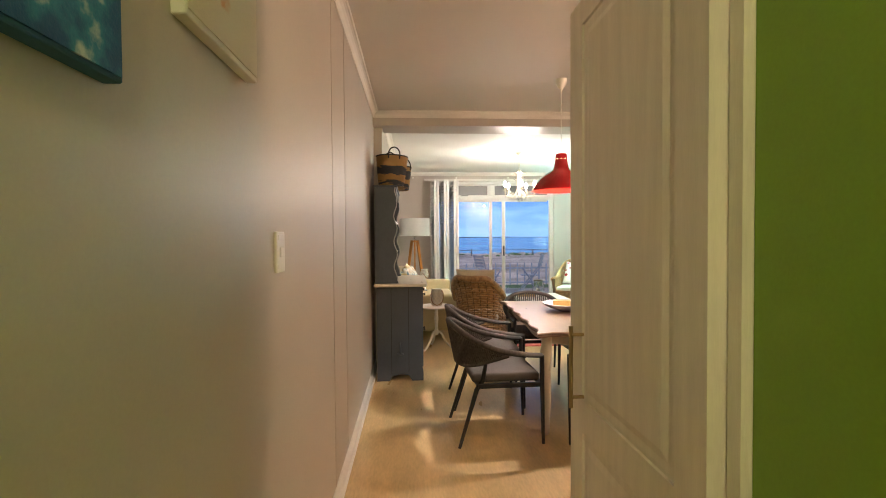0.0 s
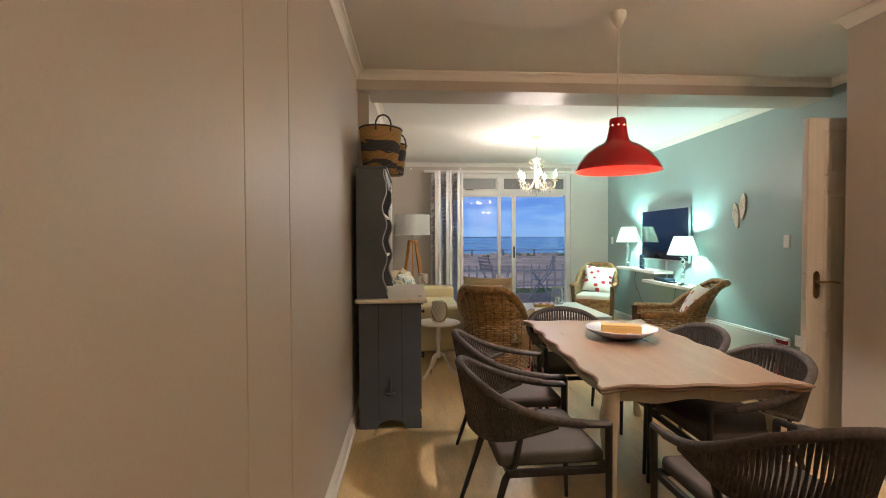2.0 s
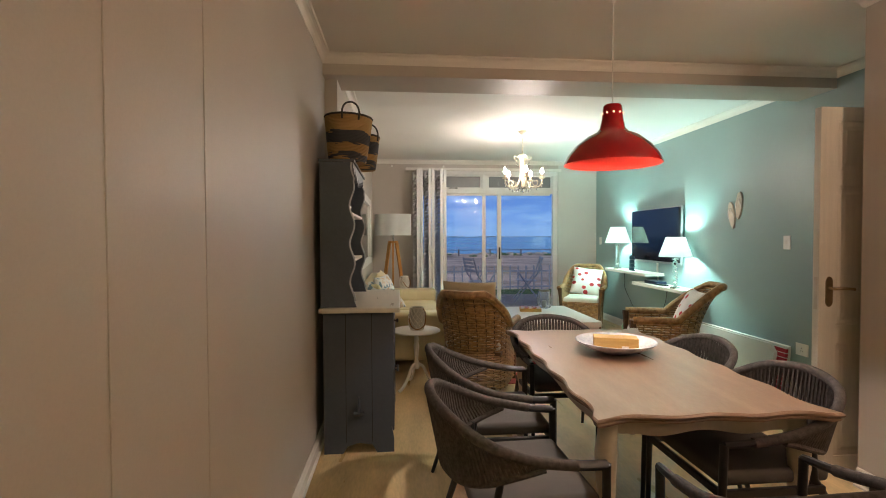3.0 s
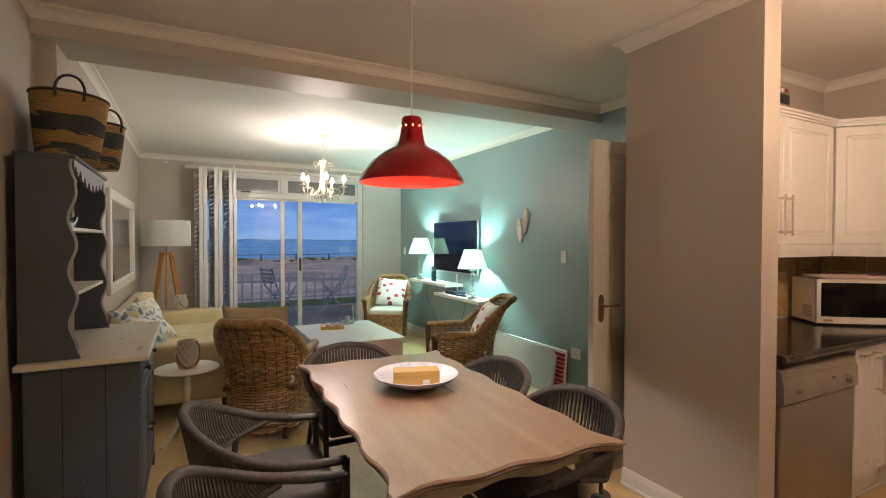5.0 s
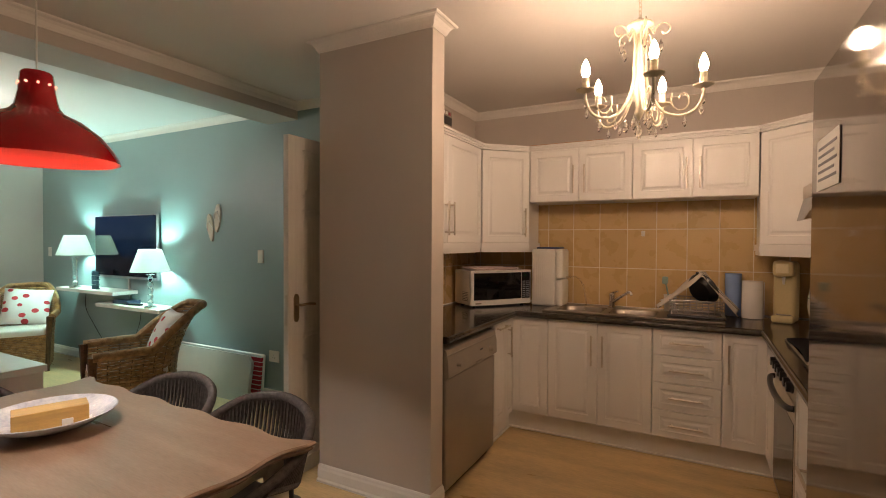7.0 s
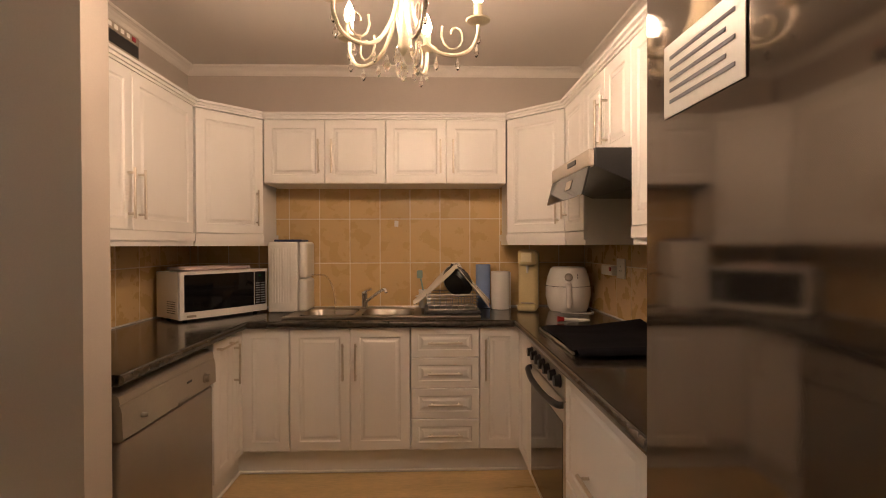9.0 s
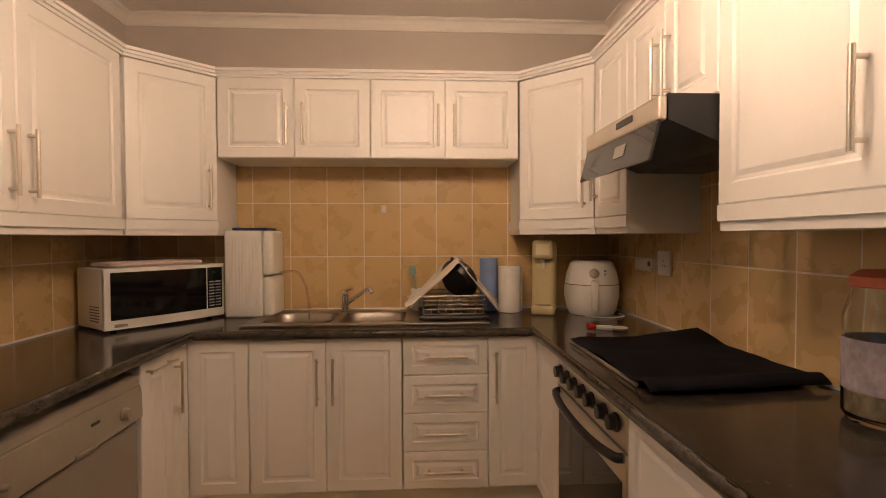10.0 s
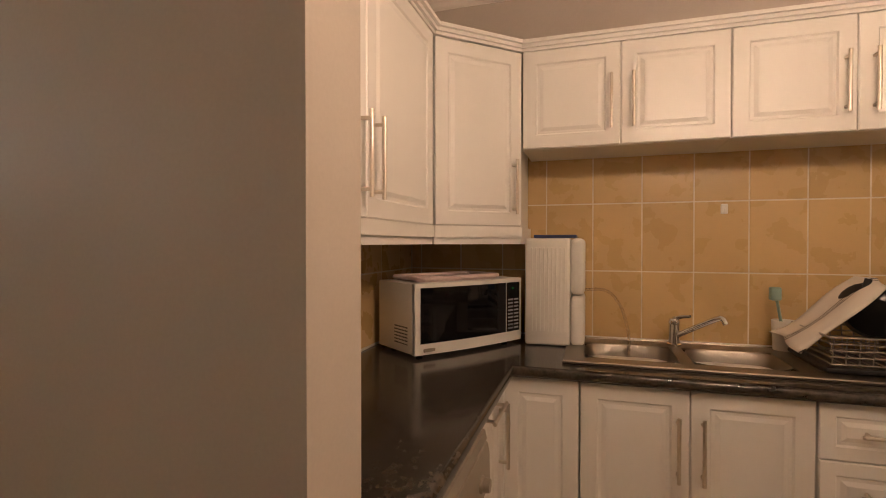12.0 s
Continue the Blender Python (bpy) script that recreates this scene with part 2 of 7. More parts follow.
# window wall with the opening of the sliding door
bm = B()
box(bm, XL2 - 0.3, 0.80, YW, YW + 0.2, 0, CEIL)
box(bm, 0.80, 3.21, YW, YW + 0.2, 2.43, CEIL)
struct("wall_north", bm, M_WALL, "greige painted window wall", "wall")
bm = B()
box(bm, 3.21, XT + 0.15, YW, YW + 0.2, 0, CEIL)
struct("wall_north_east", bm, M_PALE, "pale painted strip of wall beside the sliding door", "wall")

# beam between dining area and living room
bm = B()
box(bm, XL, XT, 5.345, 5.70, 2.462, CEIL + 0.02)
struct("beam", bm, M_WALL, "greige ceiling beam with a satin underside", "beam")


def cornice(name, a, b, n, z=None, h=0.062, w=0.056, label="white cove cornice along the ceiling", e0=0.0, e1=0.0):
    """A cove moulding from a to b, projecting along n; e0, e1: how much its room side is shortened or lengthened at the ends."""
    z = CEIL if z is None else z
    prof = [(0, -h), (0.006, -h), (0.010, -h + 0.008), (0.013, -h + 0.012), (0.020, -h + 0.030), (0.032, -h + 0.044), (w - 0.012, -0.012), (w - 0.006, -0.012), (w, -0.005), (w, 0.004), (0, 0.004)]
    bm = B()
    a, b, n = Vector((*a, z)), Vector((*b, z)), Vector((*n, 0))
    d = (b - a).normalized()
    ra = [bm.verts.new(a + n * u - d * (e0 * u) + Vector((0, 0, v))) for u, v in prof]
    rb = [bm.verts.new(b + n * u + d * (e1 * u) + Vector((0, 0, v))) for u, v in prof]
    k = len(prof)
    for i in range(k):
        bm.faces.new((ra[i], ra[(i + 1) % k], rb[(i + 1) % k], rb[i]))
    bm.faces.new(ra[::-1])
    bm.faces.new(rb)
    return struct(name, bm, M_CORN, label, "cornice")


cornice("cornice_west", (XL, -1.98), (XL, 5.345), (1, 0), e1=-1)
cornice("cornice_beam", (XL, 5.345), (XT, 5.345), (0, -1), e0=-1, e1=-1)
cornice("cornice_passage", (XT, 5.345), (XT, 4.295), (-1, 0), e0=-1)
cornice("cornice_partition", (3.0, 4.295), (3.0, 3.53), (-1, 0), e0=1, e1=1)
cornice("cornice_partition_end", (3.0, 3.53), (3.13, 3.53), (0, -1), e0=1, e1=1)
cornice("cornice_partition_inner", (3.13, 3.53), (3.13, YN), (1, 0), e0=1, e1=-1)
cornice("cornice_partition_outer", (XT, 4.295), (3.0, 4.295), (0, 1), e1=1)
cornice("cornice_kitchen_north", (3.13, YN), (XK, YN), (0, -1), e0=-1, e1=-1)
cornice("cornice_kitchen_east", (XK, YN), (XK, YS), (-1, 0), e0=-1, e1=-1)
cornice("cornice_kitchen_south", (XK, YS), (1.12, YS), (0, 1), e0=-1)
LC = CEIL - 0.005
cornice("cornice_living_west", (XL2, 5.70), (XL2, YW), (1, 0), LC, e1=-1)
cornice("cornice_living_north", (XL2, YW), (XT, YW), (0, -1), LC, e0=-1, e1=-1)
cornice("cornice_living_east", (XT, YW), (XT, 5.70), (-1, 0), LC, e0=-1)


def skirting(name, a, b, n, h=0.10, t=0.016):
    bm = B()
    a, b, n = Vector((*a, 0)), Vector((*b, 0)), Vector((*n, 0))
    prof = [(0, 0), (t + 0.01, 0), (t + 0.01, 0.012), (t, 0.02), (t, h - 0.03), (t - 0.005, h - 0.018), (t - 0.007, h - 0.008), (0.004, h), (0, h)]
    ra = [bm.verts.new(a + n * u + Vector((0, 0, v))) for u, v in prof]
    rb = [bm.verts.new(b + n * u + Vector((0, 0, v))) for u, v in prof]
    k = len(prof)
    for i in range(k):
        bm.faces.new((ra[i], ra[(i + 1) % k], rb[(i + 1) % k], rb[i]))
    bm.faces.new(ra[::-1])
    bm.faces.new(rb)
    return struct(name, bm, M_TRIM, "white painted skirting board", "baseboard")


skirting("baseboard_west", (XL, -1.98), (XL, 5.44), (1, 0))
skirting("baseboard_living_west", (XL2, 5.45), (XL2, YW), (1, 0))
skirting("baseboard_north", (XL2, YW), (0.80, YW), (0, -1))
skirting("baseboard_north_east", (3.21, YW), (XT, YW), (0, -1))
skirting("baseboard_teal", (XT, YW), (XT, 5.38), (-1, 0))
skirting("baseboard_partition", (3.0, 4.295), (3.0, 3.53), (-1, 0))
skirting("baseboard_partition_end", (2.98, 3.53), (3.13, 3.53), (0, -1))

# ---- kitchen ----
FACE_W, FACE_S, FACE_N = -90, 0, 180     # turns for units that face west, south, north


def panel(bm, x0, x1, z0, z1, y=0.0, t=0.018, frame_w=0.055, depth=0.006):
    """A raised-panel front, facing -y, its back at y and its face at y - t."""
    w, h = x1 - x0, z1 - z0
    fw = min(frame_w, w * 0.28, h * 0.28)
    loops = [(0, y), (0, y - t + 0.004), (0.004, y - t), (fw, y - t), (fw + 0.006, y - t + depth), (fw + 0.016, y - t + depth), (fw + 0.030, y - t + 0.001)]
    rings = []
    for i, yy in loops:
        i = min(i, w * 0.47, h * 0.47)
        rings.append([bm.verts.new((px, yy, pz)) for px, pz in ((x0 + i, z0 + i), (x1 - i, z0 + i), (x1 - i, z1 - i), (x0 + i, z1 - i))])
    for a, b in zip(rings, rings[1:]):
        for j in range(4):
            bm.faces.new((a[j], a[(j + 1) % 4], b[(j + 1) % 4], b[j]))
    bm.faces.new(rings[0][::-1])
    bm.faces.new(rings[-1])


def bar_handle(parent, x, z, length, vertical, y):
    bm = B()
    r, st = 0.0064, 0.032
    h = length / 2
    if vertical:
        tube(bm, [(x, y - st, z - h), (x, y - st, z + h)], r, 10)
        for s in (-1, 1):
            tube(bm, [(x, y, z + s * (h - 0.022)), (x, y - st, z + s * (h - 0.022))], r * 0.9, 8)
    else:
        tube(bm, [(x - h, y - st, z), (x + h, y - st, z)], r, 10)
        for s in (-1, 1):
            tube(bm, [(x + s * (h - 0.022), y, z), (x + s * (h - 0.022), y - st, z)], r * 0.9, 8)
    return part("handle", bm, M_STEEL, parent, "brushed steel bar handle", True)


def unit(m, w, h, d, fronts, label, group, z=0.0, category="cabinet", name="cabinet"):
    """A cabinet; fronts are (x0, x1, z0, z1, kind, handle x, handle z, handle length, vertical)."""
    ob = thing(name, m @ pose(0, 0, z), label, category, group)
    bm = B()
    box(bm, 0.001, w - 0.001, 0.0, d, 0, h)
    part("body", bm, M_CAB, ob)
    for x0, x1, z0, z1, kind, hx, hz, hl, vert in fronts:
        bm = B()
        panel(bm, x0 + 0.0015, x1 - 0.0015, z0 + 0.0015, z1 - 0.0015, -0.001, frame_w=0.055 if kind == "door" else 0.042)
        dr = part(kind, bm, M_CAB, ob)
        if hl:
            bar_handle(dr, hx, hz, hl, vert, -0.019)
    return ob


LOW, UP = "kitchen base cabinets", "kitchen wall cabinets"
ZB, ZT = 0.15, 0.87                       # underside and top of the base fronts
H = ZT - ZB
DEPTH = 0.58
# sink run, facing west; its local x runs from y = 3.54 southwards
XF = 4.30


def west(y):
    return pose(XF, y, ZB, 0, 0, FACE_W)


unit(west(3.545), 0.272, H, DEPTH, [(0.0, 0.272, 0, H, "door", 0, 0, 0, True)], "white corner base cabinet with a plain raised-panel front", LOW)
unit(west(3.271), 0.70, H, DEPTH, [(0, 0.35, 0, H, "door", 0.312, H - 0.195, 0.215, True), (0.35, 0.70, 0, H, "door", 0.386, H - 0.195, 0.215, True)], "white sink base cabinet with two raised-panel doors", LOW)
q = H / 4
unit(west(2.567), 0.40, H, DEPTH, [(0, 0.40, i * q, i * q + q, "drawer", 0.20, i * q + q / 2, 0.20, False) for i in range(4)], "white base cabinet with four shallow drawers", LOW, category="drawers")
unit(west(2.166), 0.24, H, DEPTH, [(0, 0.24, 0, H, "door", 0.035, H - 0.19, 0.24, True)], "narrow white base cabinet with one door", LOW)
# cooker run, facing north; local x runs westwards
YF = 1.915


def north(x):
    return pose(x, YF, ZB, 0, 0, FACE_N)


unit(north(4.283), 0.335, H, DEPTH - 0.02, [(0.0, 0.335, 0, H, "door", 0, 0, 0, True)], "white corner base cabinet beside the oven", LOW)
unit(north(3.308), 0.70, H, DEPTH - 0.02, [(0, 0.70, H * 0.42, H, "drawer", 0.35, H * 0.60, 0.20, False), (0, 0.70, 0, H * 0.42, "drawer", 0.35, H * 0.21, 0.20, False)], "white base cabinet with two deep drawers", LOW, category="drawers")
unit(north(2.604), 0.22, H, DEPTH - 0.02, [(0, 0.22, 0, H, "door", 0.18, H - 0.19, 0.24, True)], "narrow white base cabinet beside the fridge", LOW)
# dishwasher run, facing south; local x runs eastwards
YD = 3.55
unit(pose(3.895, YD, ZB), 0.40, H, DEPTH - 0.01, [(0, 0.225, 0, H, "door", 0.115, H - 0.045, 0.2, False), (0.225, 0.365, 0, H, "door", 0.248, H - 0.17, 0.22, True)], "white base cabinet with a pull-out front and a narrow door", LOW)

# plinths
bm = B()
box(bm, 4.34, 4.36, YF - 0.06, YD + 0.06, 0, ZB)
struct("plinth_sink", bm, M_CAB, "white plinth board under the sink run", "plinth")
bm = B()
box(bm, 2.37, 4.34, YF - 0.08, YF - 0.06, 0, ZB)
struct("plinth_cooker", bm, M_CAB, "white plinth board under the cooker run", "plinth")
bm = B()
box(bm, 3.89, 4.34, YD + 0.04, YD + 0.06, 0, ZB)
struct("plinth_dishwasher", bm, M_CAB, "white plinth board beside the dishwasher", "plinth")
bm = B()
tube(bm, [(4.333, YF - 0.05, 0.009), (4.333, YD + 0.034, 0.009)], 0.009, 8)
tube(bm, [(3.89, YD + 0.031, 0.009), (4.33, YD + 0.031, 0.009)], 0.009, 8)
tube(bm, [(2.4, YF - 0.051, 0.009), (4.33, YF - 0.051, 0.009)], 0.009, 8)
struct("trim_plinth", bm, M_TRIM, "white quadrant strip along the plinths", "trim", True)

# wall cabinets
ZU, HU = 1.42, 0.735
ZM = 1.745
MW = 0.3885


def upper_trim(ob, w, d, h, crown=True, light=True):
    if crown:
        bm = B()
        box(bm, 0, w, -0.022, d, h, h + 0.012)
        box(bm, 0, w, -0.034, d, h + 0.012, h + 0.026)
        box(bm, 0, w, -0.048, d, h + 0.026, h + 0.040)
        part("crown_moulding", bm, M_CAB, ob)
    if light:
        bm = B()
        box(bm, 0, w, -0.020, d, -0.045, 0)
        box(bm, 0, w, -0.010, d, -0.072, -0.045)
        part("light_rail", bm, M_CAB, ob)


for i in (0, 1):
    fr = [(0, MW, 0, 0.41, "door", MW - 0.036, 0.17, 0.215, True), (MW, 2 * MW, 0, 0.41, "door", MW + 0.046, 0.17, 0.215, True)]
    ob = unit(pose(4.593, 3.514 - i * 2 * MW, ZM, 0, 0, FACE_W), 2 * MW, 0.41, 0.29, fr, "short white wall cabinet with two raised-panel doors", UP)
    upper_trim(ob, 2 * MW, 0.29, 0.41, True, False)

# the two corner cabinets with diagonal fronts
for side, (xa, ya), (xb, yb) in (("n", (4.30, 3.81), (4.578, 3.5145)), ("s", (4.575, 1.9585), (4.29, 1.66))):
    ob = thing("corner_cabinet", pose(0, 0, 0), "white corner wall cabinet with a diagonal raised-panel door", "cabinet", UP)
    yw = YN - 0.004 if side == "n" else YS + 0.004
    out = [(xa, ya), (xb, yb)]
    dx, dy = xb - xa, yb - ya
    ln = math.hypot(dx, dy)
    nx, ny = dy / ln, -dx / ln
    ins = 0.022

    def foot(e):
        return [(xa + nx * e, ya + ny * e), (xb + nx * e, yb + ny * e)] + ([(XK - 0.02, yb + ny * e), (XK - 0.02, yw), (xa + nx * e, yw)] if side == "n" else [(xb + nx * e, yw), (XK - 0.02, yw), (XK - 0.02, ya + ny * e)])
    bm = B()
    prism(bm, foot(-0.02), ZU, ZU + HU)
    part("body", bm, M_CAB, ob)
    bm = B()
    for e, z0, z1 in ((0.004, HU, HU + 0.012), (0.014, HU + 0.012, HU + 0.026), (0.028, HU + 0.026, HU + 0.040)):
        prism(bm, foot(e), ZU + z0 + 0.001, ZU + z1 + 0.001)
    part("crown_moulding", bm, M_CAB, ob)
    bm = B()
    prism(bm, foot(0.0), ZU - 0.045, ZU)
    prism(bm, foot(-0.01), ZU - 0.072, ZU - 0.045)
    part("light_rail", bm, M_CAB, ob)
    mm = Matrix.Translation((xa - nx * 0.02, ya - ny * 0.02, ZU)) @ Matrix.Rotation(math.atan2(dy, dx), 4, "Z")
    bm = B()
    panel(bm, 0.001, ln - 0.001, 0.003, HU - 0.003, 0)
    dr = part("door", bm, M_CAB, ob, m=mm)
    h = bar_handle(dr, ln - 0.045, 0.165, 0.225, True, -0.019)
    h.data.transform(mm)

ob = unit(pose(3.133, 3.832, ZU), 1.162, HU, 0.30, [(0.0, 0.587, 0, HU, "door", 0.552, 0.168, 0.23, True), (0.587, 1.150, 0, HU, "door", 0.632, 0.168, 0.23, True)], "white wall cabinet with two tall raised-panel doors", UP)
upper_trim(ob, 1.162, 0.30, HU)
ob = unit(pose(4.285, 1.64, ZU, 0, 0, FACE_N), 0.345, HU, 0.295, [(0, 0.345, 0, HU, "door", 0.035, 0.20, 0.24, True)], "white wall cabinet beside the cooker hood", UP)
upper_trim(ob, 0.345, 0.295, HU)
ob = unit(pose(3.936, 1.64, 1.735, 0, 0, FACE_N), 0.578, 0.42, 0.295, [(0, 0.289, 0, 0.42, "door", 0.254, 0.17, 0.22, True), (0.289, 0.578, 0, 0.42, "door", 0.324, 0.17, 0.22, True)], "short white wall cabinet above the cooker hood", UP)
upper_trim(ob, 0.578, 0.295, 0.42, True, False)
ob = unit(pose(3.356, 1.64, ZU, 0, 0, FACE_N), 0.93, HU, 0.295, [(0, 0.49, 0, HU, "door", 0.443, 0.17, 0.20, True), (0.49, 0.93, 0, HU, "door", 0.895, 0.17, 0.20, True)], "white wall cabinet with two tall doors beside the fridge", UP)
upper_trim(ob, 0.93, 0.295, HU)

# worktop in one piece round the U, with the sink's opening
bm = B()
zt0, zt1 = 0.872, 0.912
xe, ye, yd = 4.262, 1.958, 3.508
SX0, SX1, SY0, SY1 = 4.41, 4.76, 2.52, 3.30
xs, ys = [2.365, 3.134, xe, SX0, SX1, XK - 0.002], [YS + 0.012, ye, SY0, SY1, yd, YN - 0.002]
full = set()
for i in range(5):
    for j in range(5):
        if j == 0 or (j == 4 and i >= 1) or (1 <= j <= 3 and i >= 2 and (i, j) != (3, 2)):
            full.add((i, j))
cache = {}


def wv(i, j, z):
    if (i, j, z) not in cache:
        cache[(i, j, z)] = bm.verts.new((xs[i], ys[j], z))
    return cache[(i, j, z)]


for i, j in sorted(full):
    c = [(i, j), (i + 1, j), (i + 1, j + 1), (i, j + 1)]
    bm.faces.new([wv(*p, zt1) for p in c])
    bm.faces.new([wv(*p, zt0) for p in c[::-1]])
    for k, nb in enumerate(((i, j - 1), (i + 1, j), (i, j + 1), (i - 1, j))):
        if nb not in full:
            p, q_ = c[k], c[(k + 1) % 4]
            bm.faces.new((wv(*p, zt0), wv(*q_, zt0), wv(*q_, zt1), wv(*p, zt1)))
wt = tagged(part("worktop", bm, M_GRANITE, None), "polished black speckled granite-look worktop on the base cabinets", "worktop")
bm = B()
tube(bm, [(2.366, ye, 0.892), (xe, ye, 0.892), (xe, yd, 0.892), (3.134, yd, 0.892)], 0.0195, 12)
part("rounded_edge", bm, M_GRANITE, wt, "", True)

bm = B()
tube(bm, [(3.136, YN - 0.0125, 0.916), (XK - 0.0135, YN - 0.0125, 0.916), (XK - 0.0135, YS + 0.0145, 0.916), (2.37, YS + 0.0145, 0.916)], 0.006, 6)
struct("trim_sealant", bm, M_TRIM, "white sealant strip where the tiles meet the worktop", "trim", True)

# ---- lamps ----
M_CREAM = mat("cream_enamel", (0.58, 0.51, 0.37), 0.35, vary=0.06, scale=30, bump=0.02)
M_CRYSTAL = glass("crystal", (0.98, 0.96, 0.92))
M_BULB = glow("bulb_warm", BULB_WARM, 540.0)
M_BULB2 = glow("bulb_soft", BULB_SOFT, 590.0)
M_RED = mat("red_enamel", (0.42, 0.006, 0.012), 0.16, vary=0.05, bump=0.005, coat=0.5)
M_REDIN = mat("red_enamel_inside", (0.50, 0.035, 0.022), 0.4, vary=0.03, bump=0.01)
M_CORD = mat("white_cord", (0.72, 0.69, 0.63), 0.5)


def drop(bm, x, y, z, s=1.0):
    lathe(bm, [(0.0005, 0), (0.004 * s, 0.004 * s), (0.008 * s, 0.014 * s), (0.006 * s, 0.026 * s), (0.0015 * s, 0.038 * s), (0.0005, 0.042 * s)], 8, (x, y, z - 0.042 * s), False)


def chandelier(x, y, zc, scale, label, turn, lit, hang):
    """Five-armed candle chandelier with scrolls and glass drops; hangs from zc."""
    ob = thing("chandelier", pose(x, y, zc, 0, 0, turn), label, "chandelier", "candle chandeliers")
    s = scale
    bm = B()
    lathe(bm, [(0.0, 0), (0.055 * s, -0.004), (0.05 * s, -0.02), (0.02 * s, -0.045), (0.008, -0.05)], 20)
    part("canopy", bm, M_CREAM, ob, "cream ceiling rose", True)
    bm = B()
    for k in range(int((hang - 0.035) / 0.0175)):
        z0 = -0.05 - k * 0.0175
        ring = [(0.007 * math.cos(a) if k % 2 else 0.0, 0.0 if k % 2 else 0.007 * math.cos(a), z0 - 0.009 + 0.012 * math.sin(a)) for a in [i * math.pi / 4 for i in range(8)]]
        tube(bm, ring, 0.0016, 5, True)
    part("chain", bm, M_CREAM, ob, "", True)
    top = -hang
    bm = B()
    lathe(bm, [(0.004, top), (0.012 * s, top - 0.01), (0.05 * s, top - 0.03), (0.052 * s, top - 0.04), (0.03 * s, top - 0.052), (0.018 * s, top - 0.075), (0.014 * s, top - 0.10 * s), (0.012 * s, top - 0.16 * s), (0.016 * s, top - 0.22 * s), (0.022 * s, top - 0.30 * s), (0.014 * s, top - 0.36 * s), (0.018 * s, top - 0.385 * s), (0.006, top - 0.41 * s), (0.0, top - 0.415 * s)], 18)
    part("stem", bm, M_CREAM, ob, "cream enamelled turned stem", True)
    zb = top - 0.33 * s
    for k in range(5):
        a = 2 * math.pi * k / 5
        c, sn = math.cos(a), math.sin(a)

        def at(r, z):
            return (r * s * c, r * s * sn, z)
        bm = B()
        tube(bm, curve_pts([at(0.02, zb + 0.13 * s), at(0.035, zb + 0.03 * s), at(0.085, zb - 0.055 * s), at(0.145, zb - 0.08 * s), at(0.20, zb - 0.065 * s), at(0.226, zb - 0.02 * s), at(0.228, zb + 0.018 * s)], 5), 0.0065 * s, 7)
        # scroll inside the arm
        sc = [at(0.155 + 0.042 * (1 - t / 16) * math.cos(2.6 + t * 0.55), zb - 0.02 * s + 0.055 * s * (1 - t / 16) * math.sin(2.6 + t * 0.55)) for t in range(13)]
        arm_bm, bm = bm, B()
        tube(bm, sc, 0.0035 * s, 6)
        scroll_bm, bm = bm, B()
        # rod beside the stem
        rod_bm = B()
        tube(rod_bm, [at(0.026, top - 0.045), at(0.021, top - 0.12 * s), at(0.026, top - 0.22 * s)], 0.0045 * s, 6)
        # small scroll at the stem's head
        sc = [at(0.088 + 0.036 * (1 - t / 15) * math.cos(3.4 - t * 0.55), top - 0.068 * s + 0.036 * s * (1 - t / 15) * math.sin(3.4 - t * 0.55)) for t in range(12)]
        tube(bm, [at(0.03, top - 0.045)] + sc, 0.003 * s, 6)
        arm = part("arm", arm_bm, M_CREAM, ob, "", True)
        part("scroll", scroll_bm, M_CREAM, arm, "", True)
        part("rod", rod_bm, M_CREAM, arm, "", True)
        part("scroll", bm, M_CREAM, arm, "", True)
        bm = B()
        lathe(bm, [(0.003, 0), (0.012 * s, 0.002), (0.036 * s, 0.012), (0.038 * s, 0.016), (0.012 * s, 0.008)], 16, at(0.228, zb + 0.013 * s))
        part("drip_pan", bm, M_CREAM, arm, "", True)
        bm = B()
        lathe(bm, [(0.014 * s, 0), (0.014 * s, 0.055 * s), (0.010 * s, 0.057 * s)], 14, at(0.228, zb + 0.021 * s))
        part("candle_sleeve", bm, M_CREAM, arm, "", True)
        bm = B()
        lathe(bm, [(0.008 * s, 0), (0.015 * s, 0.014 * s), (0.0165 * s, 0.026 * s), (0.013 * s, 0.044 * s), (0.006 * s, 0.062 * s), (0.001, 0.07 * s)], 12, at(0.228, zb + 0.077 * s))
        part("bulb", bm, lit, arm, "lit candle bulb", True)
        for r, z in ((0.228, zb - 0.005 * s), (0.222, zb - 0.045 * s), (0.165, zb - 0.085 * s), (0.10, zb - 0.085 * s)):
            px, py, pz = at(r, z)
            bm = B()
            drop(bm, px, py, pz, 1.0 * s)
            part("glass_drop", bm, M_CRYSTAL, arm, "clear glass drop", True)
        px, py, pz = at(0.078, top - 0.10 * s)
        bm = B()
        drop(bm, px, py, pz, 1.3 * s)
        part("glass_drop", bm, M_CRYSTAL, arm, "clear glass drop", True)
    for k in range(5):
        a = 2 * math.pi * (k + 0.5) / 5
        bm = B()
        drop(bm, 0.05 * s * math.cos(a), 0.05 * s * math.sin(a), top - 0.40 * s, 1.5 * s)
        part("glass_drop", bm, M_CRYSTAL, ob, "clear glass drop", True)
    bm = B()
    drop(bm, 0, 0, top - 0.415 * s, 1.8 * s)
    part("glass_drop", bm, M_CRYSTAL, ob, "clear glass drop", True)
    return ob


